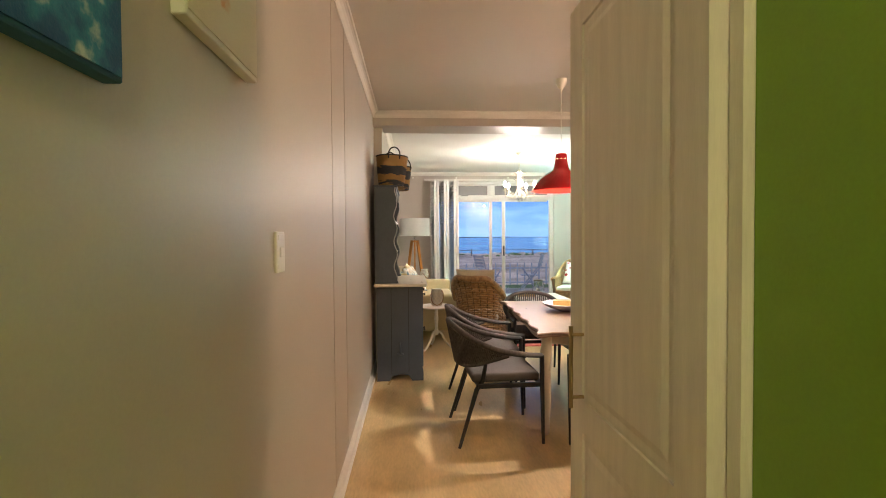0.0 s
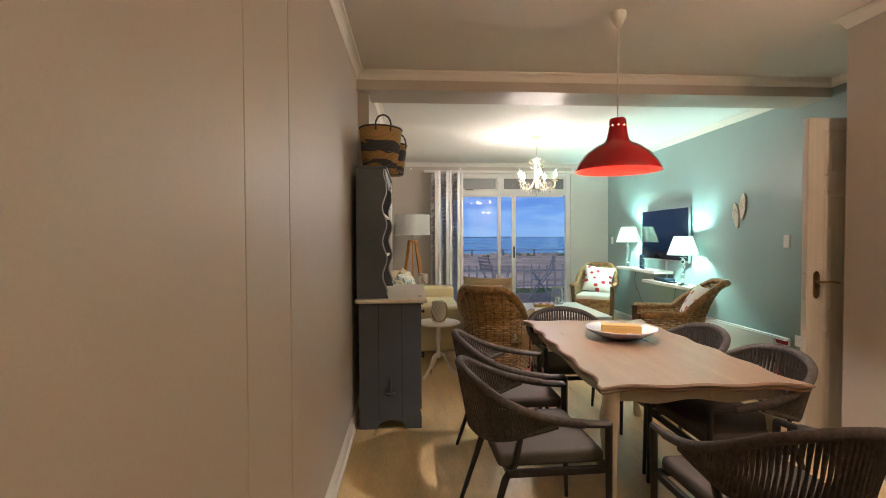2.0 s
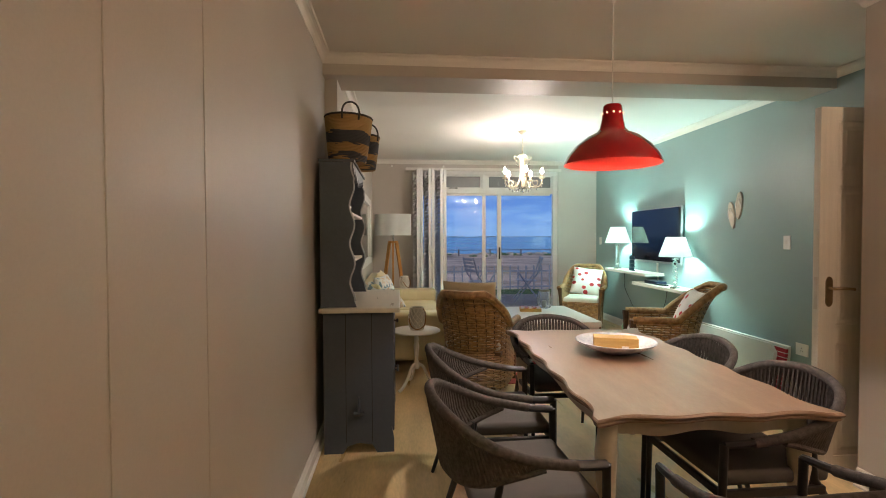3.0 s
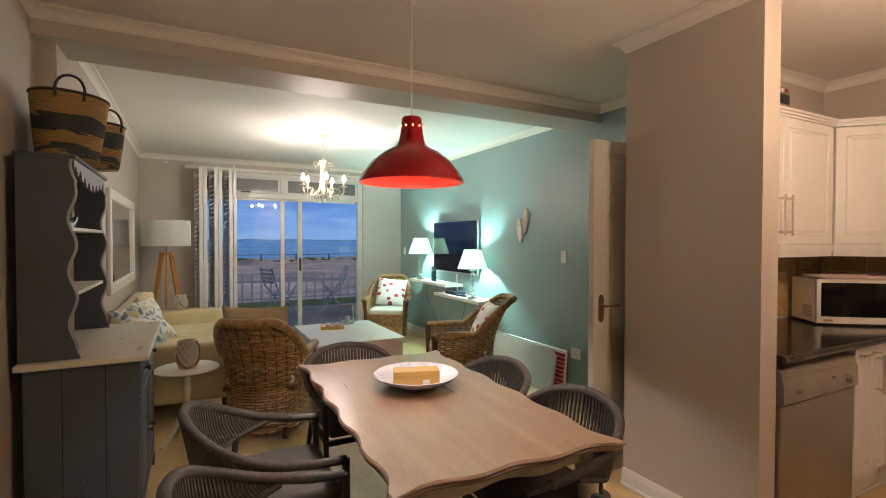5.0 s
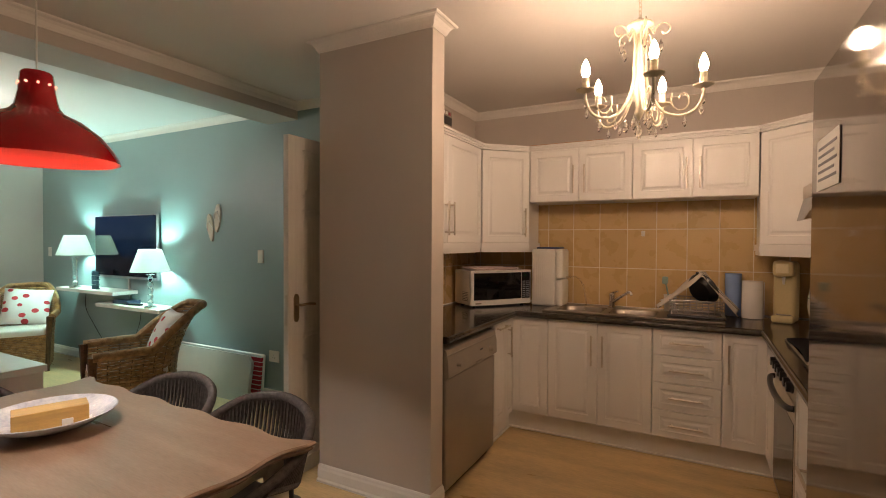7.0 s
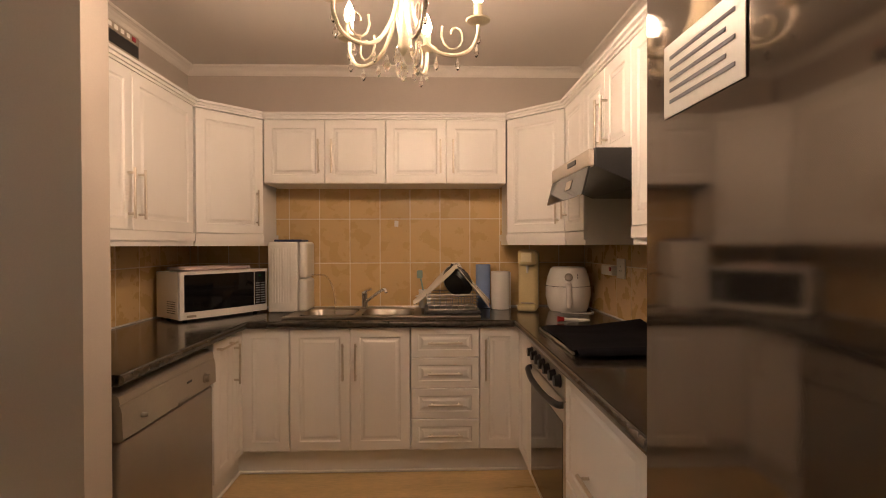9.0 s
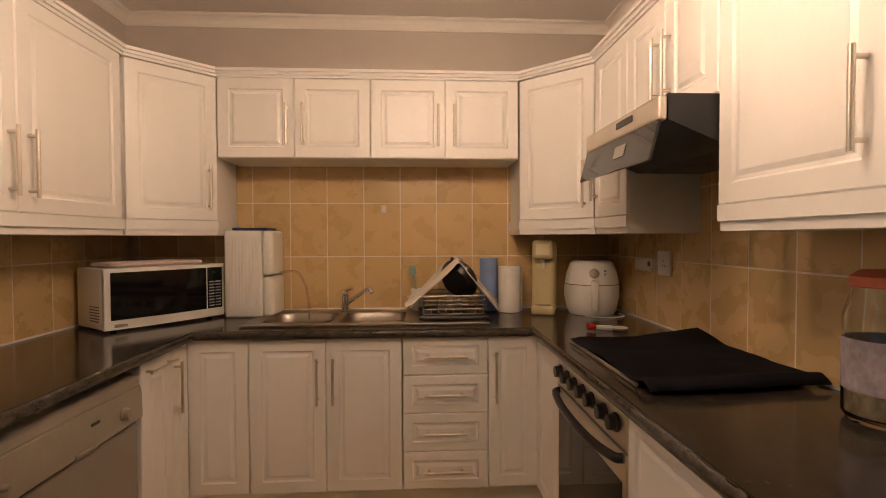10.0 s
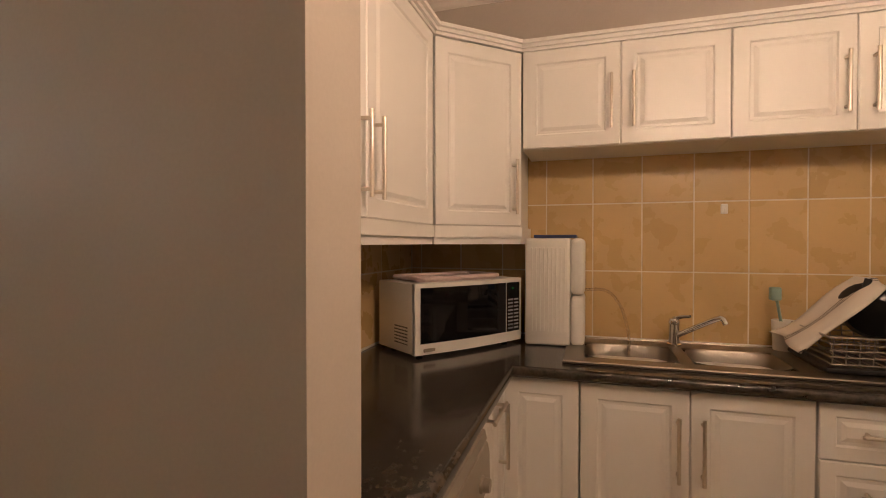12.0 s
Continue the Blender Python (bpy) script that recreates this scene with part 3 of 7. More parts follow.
chandelier(3.02, 2.535, CEIL, 1.05, "lit cream five-arm candle chandelier with glass drops over the kitchen", 54, M_BULB, 0.215)
chandelier(2.01, 7.55, LC, 1.0, "lit cream five-arm candle chandelier with glass drops in the living room", 50, M_BULB2, 0.26)

# red pendant over the dining table
pend = thing("pendant_lamp", pose(1.625, 4.30, CEIL), "glossy red enamel dome pendant lamp, lit, on a white cord", "pendant lamp")
bm = B()
lathe(bm, [(0.0, 0.0), (0.045, -0.001), (0.045, -0.03), (0.03, -0.06), (0.012, -0.085), (0.006, -0.09)], 20)
part("ceiling_rose", bm, M_WHITEPL, pend, "white plastic ceiling rose", True)
bm = B()
tube(bm, [(0, 0, -0.08), (0, 0, -0.646)], 0.0032, 8)
part("cord", bm, M_CORD, pend, "white cord", True)
zt = 2.0 - CEIL
OUT = [(0.0, zt + 0.004), (0.040, zt + 0.002), (0.046, zt - 0.006), (0.052, zt - 0.07), (0.062, zt - 0.115), (0.078, zt - 0.135), (0.13, zt - 0.16), (0.185, zt - 0.205), (0.222, zt - 0.255), (0.236, zt - 0.285), (0.238, zt - 0.295)]
bm = B()
lathe(bm, OUT, 56, cap=False)
shade = part("shade", bm, M_RED, pend, "glossy red enamel shade", True)
bm = B()
lathe(bm, [(0.238, zt - 0.295), (0.234, zt - 0.294)] + [(max(0.0, r - 0.004), z - 0.003) for r, z in OUT[::-1][1:]], 56, cap=False)
part("lining", bm, M_REDIN, shade, "pale red inside of the shade", True)
# glowing plugs stand in for bulb light coming through the vent holes
for k in range(10):
    a = 2 * math.pi * k / 10
    bm = B()
    p = Vector((0.0515 * math.cos(a), 0.0515 * math.sin(a), zt - 0.042))
    d = Vector((math.cos(a), math.sin(a), 0.15)).normalized()
    tube(bm, [p - d * 0.004, p + d * 0.0035], 0.0042, 10)
    part("vent_hole", bm, glow("vent_light", (1.0, 0.35, 0.25), 2.5) if k == 0 else bpy.data.materials["vent_light"], shade)
bm = B()
lathe(bm, [(0.010, zt - 0.03), (0.014, zt - 0.045), (0.019, zt - 0.058), (0.019, zt - 0.07), (0.012, zt - 0.082), (0.001, zt - 0.087)], 16)
part("bulb", bm, glow("bulb_pendant", BULB_SOFT, 4500.0), pend, "lit bulb", True)

# table lamps on the floating shelves
M_SHADE = sheer("lamp_shade", (0.92, 0.93, 0.90), 0.6)


def table_lamp(x, y, z, h, label):
    ob = thing("table_lamp", pose(x, y, z), label, "table lamp", "table lamps on the shelves")
    bm = B()
    lathe(bm, [(0.0, 0), (0.058, 0.0), (0.058, 0.014), (0.05, 0.018), (0.018, 0.024)], 20)
    part("base", bm, M_CHROME, ob, "", True)
    bm = B()
    hz = h * 0.56
    k = 5
    pr = [(0.012, 0.02)]
    for i in range(k):
        a = 0.024 + (hz - 0.03) * i / k
        b = (hz - 0.03) / k
        pr += [(0.014, a), (0.024, a + b * 0.25), (0.026, a + b * 0.5), (0.024, a + b * 0.75), (0.014, a + b * 0.98)]
    pr += [(0.012, hz), (0.04, hz + 0.006), (0.04, hz + 0.012), (0.01, hz + 0.014)]
    lathe(bm, pr, 18)
    part("stem", bm, glass("lamp_glass", (0.90, 0.96, 0.94)) if "lamp_glass" not in bpy.data.materials else bpy.data.materials["lamp_glass"], ob, "stacked clear glass balls", True)
    bm = B()
    z0, z1 = h * 0.62, h
    lathe(bm, [(0.178, z0), (0.102, z1), (0.100, z1), (0.176, z0), (0.178, z0)], 40, cap=False)
    part("shade", bm, M_SHADE, ob, "white tapered fabric shade", True)
    bm = B()
    lathe(bm, [(0.01, h * 0.76), (0.026, h * 0.81), (0.028, h * 0.86), (0.018, h * 0.91), (0.001, h * 0.93)], 14)
    part("bulb", bm, bpy.data.materials.get("bulb_cool") or glow("bulb_cool", BULB_COOL, 1450.0), ob, "lit bulb", True)
    return ob


table_lamp(3.675, 8.585, 0.8785, 0.60, "white table lamp with glass stem, lit, on the far floating shelf")
table_lamp(3.675, 7.14, 0.7485, 0.585, "white table lamp with glass stem, lit, on the near floating shelf")

# hall light behind the walker
hl = thing("ceiling_light", pose(0.51, -0.75, CEIL), "plain round ceiling light in the hall, lit", "ceiling light")
bm = B()
lathe(bm, [(0.0, 0.0), (0.12, 0.0), (0.12, -0.02), (0.0, -0.02)], 28)
part("base", bm, M_WHITEPL, hl, "", True)
bm = B()
lathe(bm, [(0.11, -0.02), (0.105, -0.06), (0.07, -0.09), (0.0, -0.10)], 28, cap=False)
part("bowl", bm, glow("hall_bowl", (1.0, 0.87, 0.46), 102.0), hl, "lit opal glass bowl", True)

# ---- dining area ----
M_CHAIR = mat("charcoal_metal", (0.022, 0.021, 0.022), 0.42, vary=0.15, scale=20, bump=0.03)
M_ROPE = mat("grey_rope", (0.085, 0.072, 0.066), 0.85, vary=0.25, scale=60, fine=400, bump=0.2)
M_SEAT = mat("grey_seat_fabric", (0.105, 0.093, 0.085), 0.9, vary=0.08, scale=8, fine=500, bump=0.15)
M_OAK = mat("limed_table_top", (0.325, 0.218, 0.145), 0.30, vary=0.10, scale=2.2, fine=40, bump=0.012, stretch=(5, 0.6, 1), dark=(0.22, 0.128, 0.075))
M_OAKEDGE = mat("table_edge", (0.30, 0.19, 0.125), 0.4, vary=0.12, scale=10, bump=0.03)
M_CREAMPAINT = mat("cream_paint", (0.66, 0.58, 0.46), 0.45, vary=0.06, scale=6, fine=50, bump=0.03)
M_HUTCH = mat("slate_blue_paint", (0.072, 0.085, 0.112), 0.4, vary=0.08, scale=3, fine=60, bump=0.03)
M_WHITE = mat("white_paint", (0.76, 0.73, 0.68), 0.38, vary=0.03, scale=5, bump=0.02)


def dining_chair(m):
    ob = thing("dining_chair", m, "charcoal metal dining armchair with grey rope-wound back and padded seat", "chair", "chairs round the dining table")
    half = [(-0.262, 0.25, 0.575), (-0.275, 0.12, 0.588), (-0.288, -0.04, 0.622), (-0.268, -0.18, 0.680), (-0.18, -0.28, 0.742), (0, -0.322, 0.768)]
    top = curve_pts(half + [(-x, y, z) for x, y, z in half[::-1][1:]], 6)
    low_h = [(-0.284, 0.03, 0.585), (-0.268, -0.06, 0.556), (-0.235, -0.16, 0.522), (-0.15, -0.235, 0.500), (0, -0.268, 0.492)]
    low = curve_pts(low_h + [(-x, y, z) for x, y, z in low_h[::-1][1:]], 6)
    for run in (top[:7], top[-7:]):
        bm = B()
        tube(bm, run, 0.014, 8, flat=1.3)
        part("armrest", bm, M_CHAIR, ob, "", True)
    bm = B()
    tube(bm, top[5:-5], 0.019, 10)
    part("top_rail", bm, M_ROPE, ob, "rope-wound top rail", True)
    bm = B()
    tube(bm, low, 0.013, 8)
    part("lower_rail", bm, M_ROPE, ob, "rope-wound lower rail", True)
    bm = B()
    n = 128
    for i in range(n):
        f = i / (n - 1)
        a = top[int(9 + f * (len(top) - 19))]
        fa = 9 + f * (len(top) - 19)
        k = int(fa)
        a = top[k].lerp(top[min(k + 1, len(top) - 1)], fa - k)
        fb = f * (len(low) - 1)
        k = int(fb)
        b = low[k].lerp(low[min(k + 1, len(low) - 1)], fb - k)
        off = Vector((0, 0.012 if i % 2 else -0.012, 0))
        mid = (a + b) / 2 + off * 0.5 + Vector((0, -0.006, 0))
        tube(bm, [a + off, mid, b + off], 0.0056, 5)
    rw = part("rope_weave", bm, M_ROPE, ob, "grey rope strands", True)
    rw["kind"] = "stuff"
    for s in (-1, 1):
        bm = B()
        tube(bm, [(s * 0.262, 0.25, 0.578), (s * 0.258, 0.252, 0.40), (s * 0.252, 0.262, 0.0)], [0.0155, 0.015, 0.010], 10)
        part("front_leg", bm, M_CHAIR, ob, "", True)
        bm = B()
        tube(bm, [(s * 0.255, -0.11, 0.545), (s * 0.235, -0.13, 0.42), (s * 0.238, -0.17, 0.36), (s * 0.262, -0.285, 0.0)], [0.012, 0.016, 0.0155, 0.010], 10)
        part("rear_leg", bm, M_CHAIR, ob, "", True)
        bm = B()
        rbox(bm, s * 0.250 - 0.011, s * 0.250 + 0.011, -0.16, 0.26, 0.372, 0.402, 0.004)
        part("side_rail", bm, M_CHAIR, ob)
    for yy in (-0.155, 0.25):
        bm = B()
        rbox(bm, -0.25, 0.25, yy - 0.011, yy + 0.011, 0.372, 0.400, 0.004)
        part("cross_rail", bm, M_CHAIR, ob)
    bm = B()
    rbox(bm, -0.238, 0.238, -0.20, 0.245, 0.403, 0.462, 0.022, 4)
    part("seat", bm, M_SEAT, ob, "grey padded seat cushion", True)
    return ob


c0 = dining_chair(pose(0.985, 3.75, 0, 0, 0, -88))
for mm in (pose(1.02, 4.40, 0, 0, 0, -90), pose(1.985, 3.86, 0, 0, 0, 90), pose(2.00, 4.47, 0, 0, 0, 92), pose(1.68, 3.22, 0, 0, 0, 1), pose(1.60, 5.00, 0, 0, 0, 180)):
    copy_thing(c0, mm)

# dining table with a scalloped edge
tab = thing("dining_table", pose(1.715, 4.36, 0, 0, 0, -2), "limed wood dining table with scalloped edge and cream cabriole legs", "table")
HX, HY, ZTAB = 0.455, 0.815, 0.703


def scallop(hx, hy, k):
    """Outline of the top: shallow waves along the edges, small horns at the corners."""
    pts = []
    for (ax, ay), (bx, by), waves in (((-hx, -hy), (hx, -hy), 3), ((hx, -hy), (hx, hy), 5), ((hx, hy), (-hx, hy), 3), ((-hx, hy), (-hx, -hy), 5)):
        dx, dy = bx - ax, by - ay
        ln = math.hypot(dx, dy)
        nx, ny = dy / ln, -dx / ln
        n = 12 * waves
        for i in range(n):
            f = i / n
            edge = min(f, 1 - f) * ln
            w = 0.011 * math.cos(2 * math.pi * f * waves) * k - (0.022 * k if edge > 0.09 else 0.022 * k * edge / 0.09)
            pts.append((ax + dx * f + nx * w, ay + dy * f + ny * w))
    return pts


def stacked(bm, layers):
    rings = [[bm.verts.new((x, y, z)) for x, y in scallop(HX - i, HY - i, 1.0)] for i, z in layers]
    n = len(rings[0])
    for a, b in zip(rings, rings[1:]):
        for j in range(n):
            bm.faces.new((a[j], a[(j + 1) % n], b[(j + 1) % n], b[j]))
    bm.faces.new(rings[0][::-1])
    bm.faces.new(rings[-1])


bm = B()
stacked(bm, [(0.030, ZTAB - 0.034), (0.012, ZTAB - 0.032), (0.008, ZTAB - 0.024), (0.014, ZTAB - 0.018), (0.004, ZTAB - 0.015), (0.0, ZTAB - 0.008), (0.004, ZTAB - 0.003)])
part("edge_moulding", bm, M_OAKEDGE, tab, "darker moulded table edge", True)
bm = B()
stacked(bm, [(0.004, ZTAB - 0.004), (0.009, ZTAB)])
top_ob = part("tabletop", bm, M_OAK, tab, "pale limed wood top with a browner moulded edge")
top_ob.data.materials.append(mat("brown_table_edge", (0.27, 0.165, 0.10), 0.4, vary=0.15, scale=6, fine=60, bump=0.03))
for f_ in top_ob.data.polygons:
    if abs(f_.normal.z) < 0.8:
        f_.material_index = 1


def apron(length, drop_mid):
    bm = B()
    n = 28
    pts = []
    for i in range(n + 1):
        f = i / n
        z = 0.605 + 0.010 * math.cos(2 * math.pi * f * 2) * (1 if 0.1 < f < 0.9 else 0.3) + drop_mid * (math.sin(math.pi * f) ** 2)
        pts.append((-length / 2 + length * f, z))
    zt = ZTAB - 0.034
    front = [[bm.verts.new((x, y, z)) for y in (-0.011, 0.011) for z in (zz, zt)] for x, zz in pts]
    for a, b in zip(front, front[1:]):
        bm.faces.new((a[0], b[0], b[1], a[1]))
        bm.faces.new((a[2], a[3], b[3], b[2]))
        bm.faces.new((a[0], a[2], b[2], b[0]))
        bm.faces.new((a[1], b[1], b[3], a[3]))
    return bm


LX, LY = 0.365, 0.70
for s in (-1, 1):
    part("apron", apron(2 * LX - 0.05, 0.0), M_CREAMPAINT, tab, m=pose(0, s * LY, 0))
    part("apron", apron(2 * LY - 0.05, 0.0), M_CREAMPAINT, tab, m=pose(s * LX, 0, 0, 0, 0, 90))
    for t in (-1, 1):
        bm = B()
        prof = [(0.034, 0.669, 0.0), (0.036, 0.60, 0.0), (0.040, 0.54, 0.010), (0.036, 0.46, 0.012), (0.029, 0.34, 0.004), (0.023, 0.20, -0.004), (0.020, 0.09, 0.0), (0.026, 0.045, 0.012), (0.030, 0.022, 0.018), (0.022, 0.0, 0.016)]
        rings = []
        for w, z, o in prof:
            cx, cy = s * (LX + o), t * (LY + o)
            ring = []
            for k in range(12):
                a = 2 * math.pi * k / 12
                q = w * (1.0 / max(abs(math.cos(a)), abs(math.sin(a))) * 0.35 + 0.65)
                ring.append(bm.verts.new((cx + q * math.cos(a), cy + q * math.sin(a), z)))
            rings.append(ring)
        for a, b in zip(rings, rings[1:]):
            for j in range(12):
                bm.faces.new((a[j], a[(j + 1) % 12], b[(j + 1) % 12], b[j]))
        bm.faces.new(rings[0])
        bm.faces.new(rings[-1][::-1])
        part("leg", bm, M_CREAMPAINT, tab, "cream painted cabriole leg", True)

bowl = thing("bowl", pose(1.74, 4.50, ZTAB + 0.001), "wide shallow white bowl with faint blue glaze on the table", "bowl")
bm = B()
lathe(bm, [(0.075, 0.0), (0.08, 0.004), (0.15, 0.025), (0.20, 0.052), (0.216, 0.066), (0.212, 0.068), (0.195, 0.056), (0.145, 0.032), (0.07, 0.013), (0.0005, 0.012)], 48)
part("shell", bm, mat("bowl_glaze", (0.72, 0.70, 0.70), 0.25, vary=0.10, scale=14, bump=0.01, dark=(0.42, 0.44, 0.55)), bowl, "", True)
bx = thing("wooden_box", pose(1.735, 4.49, ZTAB + 0.017, 0, 0, -20), "long plain pale wooden box lying in the bowl", "box")
M_PINE = mat("pale_pine", (0.60, 0.36, 0.10), 0.45, vary=0.10, scale=6, fine=60, bump=0.03, stretch=(1, 8, 8))
bm = B()
rbox(bm, -0.115, 0.115, -0.05, 0.05, 0.0, 0.072, 0.002, 1)
part("body", bm, M_PINE, bx)
bm = B()
rbox(bm, 0.03, 0.065, -0.0525, -0.0502, 0.0, 0.03, 0.0008, 1)
part("label", bm, M_WHITEPL, bx, "small white paper label")

# ---- hutch with its baskets ----
hut = thing("hutch", pose(0, 0, 0), "slate-blue painted dresser with white counter and scalloped open shelves", "dresser")
prof = [(0.085, 0.0), (0.20, 0.0), (0.23, 0.045), (0.30, 0.065), (0.38, 0.05), (0.41, 0.0), (0.515, 0.0), (0.515, 0.08), (0.50, 0.16), (0.51, 0.3), (0.515, 0.88), (0.085, 0.88)]
for y0 in (4.945, 5.855):
    bm = B()
    a = [bm.verts.new((x, y0, z)) for x, z in prof]
    b = [bm.verts.new((x, y0 + 0.022, z)) for x, z in prof]
    bm.faces.new(a)
    bm.faces.new(b[::-1])
    for i in range(len(a)):
        bm.faces.new((a[i], b[i], b[(i + 1) % len(a)], a[(i + 1) % len(a)]))
    sp = part("side_panel", bm, M_HUTCH, hut)
    if y0 < 5:
        for gx in (0.22, 0.38):
            bm = B()
            box(bm, gx - 0.0015, gx + 0.0015, 4.9435, 4.946, 0.07, 0.88)
            part("board_joint", bm, M_SHADOWGAP, sp)
bm = B()
box(bm, 0.09, 0.50, 4.967, 5.855, 0.09, 0.88)
part("carcass", bm, M_HUTCH, hut)
for y0, y1 in ((4.985, 5.40), (5.41, 5.835)):
    for kind, z0, z1 in (("drawer", 0.70, 0.865), ("door", 0.12, 0.685)):
        bm = B()
        panel(bm, y0, y1, z0, z1, 0, 0.016, 0.05)
        d = part(kind, bm, M_HUTCH, hut, m=pose(0.50, 0, 0, 0, 0, 90))
        bm = B()
        yk = (y0 + y1) / 2 if kind == "drawer" else (y1 - 0.04 if y0 < 5.2 else y0 + 0.04)
        lathe(bm, [(0.006, 0), (0.006, 0.012), (0.014, 0.02), (0.012, 0.028), (0.0005, 0.03)], 12)
        part("knob", bm, M_BLACK, d, "black knob", True, pose(0.515, yk, (z0 + z1) / 2, 0, 90, 0))
bm = B()
tube(bm, [(0.30, 4.945, 0.30), (0.30, 4.925, 0.27)], 0.010, 8)
tube(bm, [(0.30, 4.925, 0.36), (0.30, 4.925, 0.26), (0.30, 4.93, 0.24)], [0.006, 0.011, 0.004], 8)
tube(bm, [(0.27, 4.925, 0.255), (0.33, 4.925, 0.255)], 0.012, 8)
part("bottle_opener", bm, M_HUTCH, hut, "painted wooden peg", True)
bm = B()
rbox(bm, 0.065, 0.555, 4.885, 5.925, 0.882, 0.912, 0.008, 3)
part("counter", bm, mat("hutch_counter", (0.72, 0.66, 0.58), 0.3, vary=0.04, scale=5, fine=60, bump=0.02, stretch=(6, 0.7, 1)), hut, "white painted counter", True)
for y0 in (4.925, 5.79):
    bm = B()
    fr = [(0.075, 0.913), (0.29, 0.913)]
    for i in range(37):
        z = 0.95 + 0.85 * i / 36
        fr.append((0.262 + 0.015 * math.cos(2 * math.pi * (z - 0.95) / 0.235) + (0.01 if z > 1.7 else 0), z))
    fr += [(0.075, 1.80)]
    a = [bm.verts.new((x, y0, z)) for x, z in fr]
    b = [bm.verts.new((x, y0 + 0.022, z)) for x, z in fr]
    bm.faces.new(a)
    bm.faces.new(b[::-1])
    for i in range(len(a)):
        bm.faces.new((a[i], b[i], b[(i + 1) % len(a)], a[(i + 1) % len(a)]))
    up = part("shelf_side", bm, M_HUTCH, hut)
    bm = B()
    tube(bm, [(x + 0.002, y0 + 0.011, z) for x, z in fr[2:-1]], 0.0105, 6, flat=0.35)
    part("scalloped_edge", bm, mat("worn_grey_edge", (0.30, 0.30, 0.31), 0.35, vary=0.1), up, "worn pale grey scalloped edge", True)
bm = B()
box(bm, 0.075, 0.09, 4.947, 5.79, 0.913, 1.80)
part("back_panel", bm, M_HUTCH, hut)
bm = B()
rbox(bm, 0.068, 0.285, 4.915, 5.822, 1.80, 1.818, 0.004)
part("top_board", bm, M_HUTCH, hut)
for z in (1.20, 1.50):
    bm = B()
    rbox(bm, 0.09, 0.262, 4.947, 5.79, z - 0.018, z, 0.004)
    part("shelf", bm, M_WHITE, hut, "white shelf board")
bm = B()
n = 60
for i in range(n):
    y0, y1 = 4.947 + 0.843 * i / n, 4.947 + 0.843 * (i + 1) / n
    zz = 1.735 + 0.018 * math.sin(2 * math.pi * i / 7.5) + 0.022 * math.cos(2 * math.pi * i / n)
    box(bm, 0.262, 0.274, y0, y1, zz, 1.80)
part("pelmet", bm, mat("hutch_pelmet", (0.16, 0.17, 0.19), 0.4), hut, "scalloped pelmet board")

sail = thing("sailboat_ornament", pose(0.19, 5.20, 1.501, 0, 0, 80) @ Matrix.Scale(1.12, 4), "polished silver sailing boat ornament on the dresser shelf", "ornament")
bm = B()
tube(bm, curve_pts([(-0.09, 0, 0.045), (-0.06, 0, 0.015), (0, 0, 0.006), (0.06, 0, 0.015), (0.10, 0, 0.05)], 5), [0.004] + [0.014] * 19 + [0.004], 8, flat=1.6)
part("hull", bm, mat("polished_silver", (0.80, 0.79, 0.77), 0.22, 1.0, vary=0.03, bump=0.0), sail, "", True)
for sx, h, w in ((-1, 0.17, 0.06), (1, 0.20, 0.08)):
    bm = B()
    tube(bm, curve_pts([(0.004 * sx, 0, 0.03), (0.006 * sx, 0, h * 0.6), (0.004 * sx, 0, h), (w * 0.7 * sx, 0, h * 0.62), (w * sx, 0, 0.05)], 5), 0.009, 8)
    part("sail", bm, mat("polished_silver", (0.80, 0.79, 0.77), 0.22, 1.0, vary=0.03, bump=0.0), sail, "", True)

M_SEAGRASS = stripes("seagrass_bands", [(0.0, (0.36, 0.22, 0.085)), (0.17, (0.055, 0.06, 0.068)), (0.27, (0.36, 0.22, 0.085)), (0.46, (0.055, 0.06, 0.068)), (0.64, (0.40, 0.25, 0.10)), (0.93, (0.055, 0.06, 0.068))], "Z", 0.36, 0.85, 0.10)


def basket(m, r0, r1, h, label, tilt=0.0):
    ob = thing("basket", m, label, "basket", "baskets on the dresser")
    bm = B()
    rows = int(h / 0.0085)
    prof = []
    for i in range(rows):
        f = i / (rows - 1)
        r = r0 + (r1 - r0) * f ** 0.8
        for k in range(4):
            a = math.pi * k / 4 - math.pi / 2
            prof.append((r + 0.0035 * math.cos(a), 0.0085 * (i + k / 4)))
    prof = [(0.001, 0.0)] + prof + [(r1 - 0.008, h), (r0 - 0.008, 0.01), (0.001, 0.01)]
    lathe(bm, prof, 36, cap=False)
    part("body", bm, M_SEAGRASS, ob, "woven seagrass with dark bands", True)
    bm = B()
    tube(bm, [((r1 + 0.001) * math.cos(a), (r1 + 0.001) * math.sin(a), h) for a in [2 * math.pi * i / 32 for i in range(32)]], 0.007, 6, True)
    part("rim", bm, mat("dark_binding", (0.05, 0.045, 0.04), 0.8), ob, "dark bound rim", True)
    for s in (-1, 1):
        bm = B()
        tube(bm, curve_pts([(-0.05, s * r1 * 0.99, h - 0.035), (-0.052, s * r1 * 1.0, h + 0.015), (-0.034, s * r1 * 0.98, h + 0.055), (0, s * r1 * 0.96, h + 0.07), (0.034, s * r1 * 0.98, h + 0.055), (0.052, s * r1 * 1.0, h + 0.015), (0.05, s * r1 * 0.99, h - 0.035)], 5), 0.006, 7)
        part("handle", bm, bpy.data.materials["dark_binding"], ob, "dark looped handle", True)
    return ob


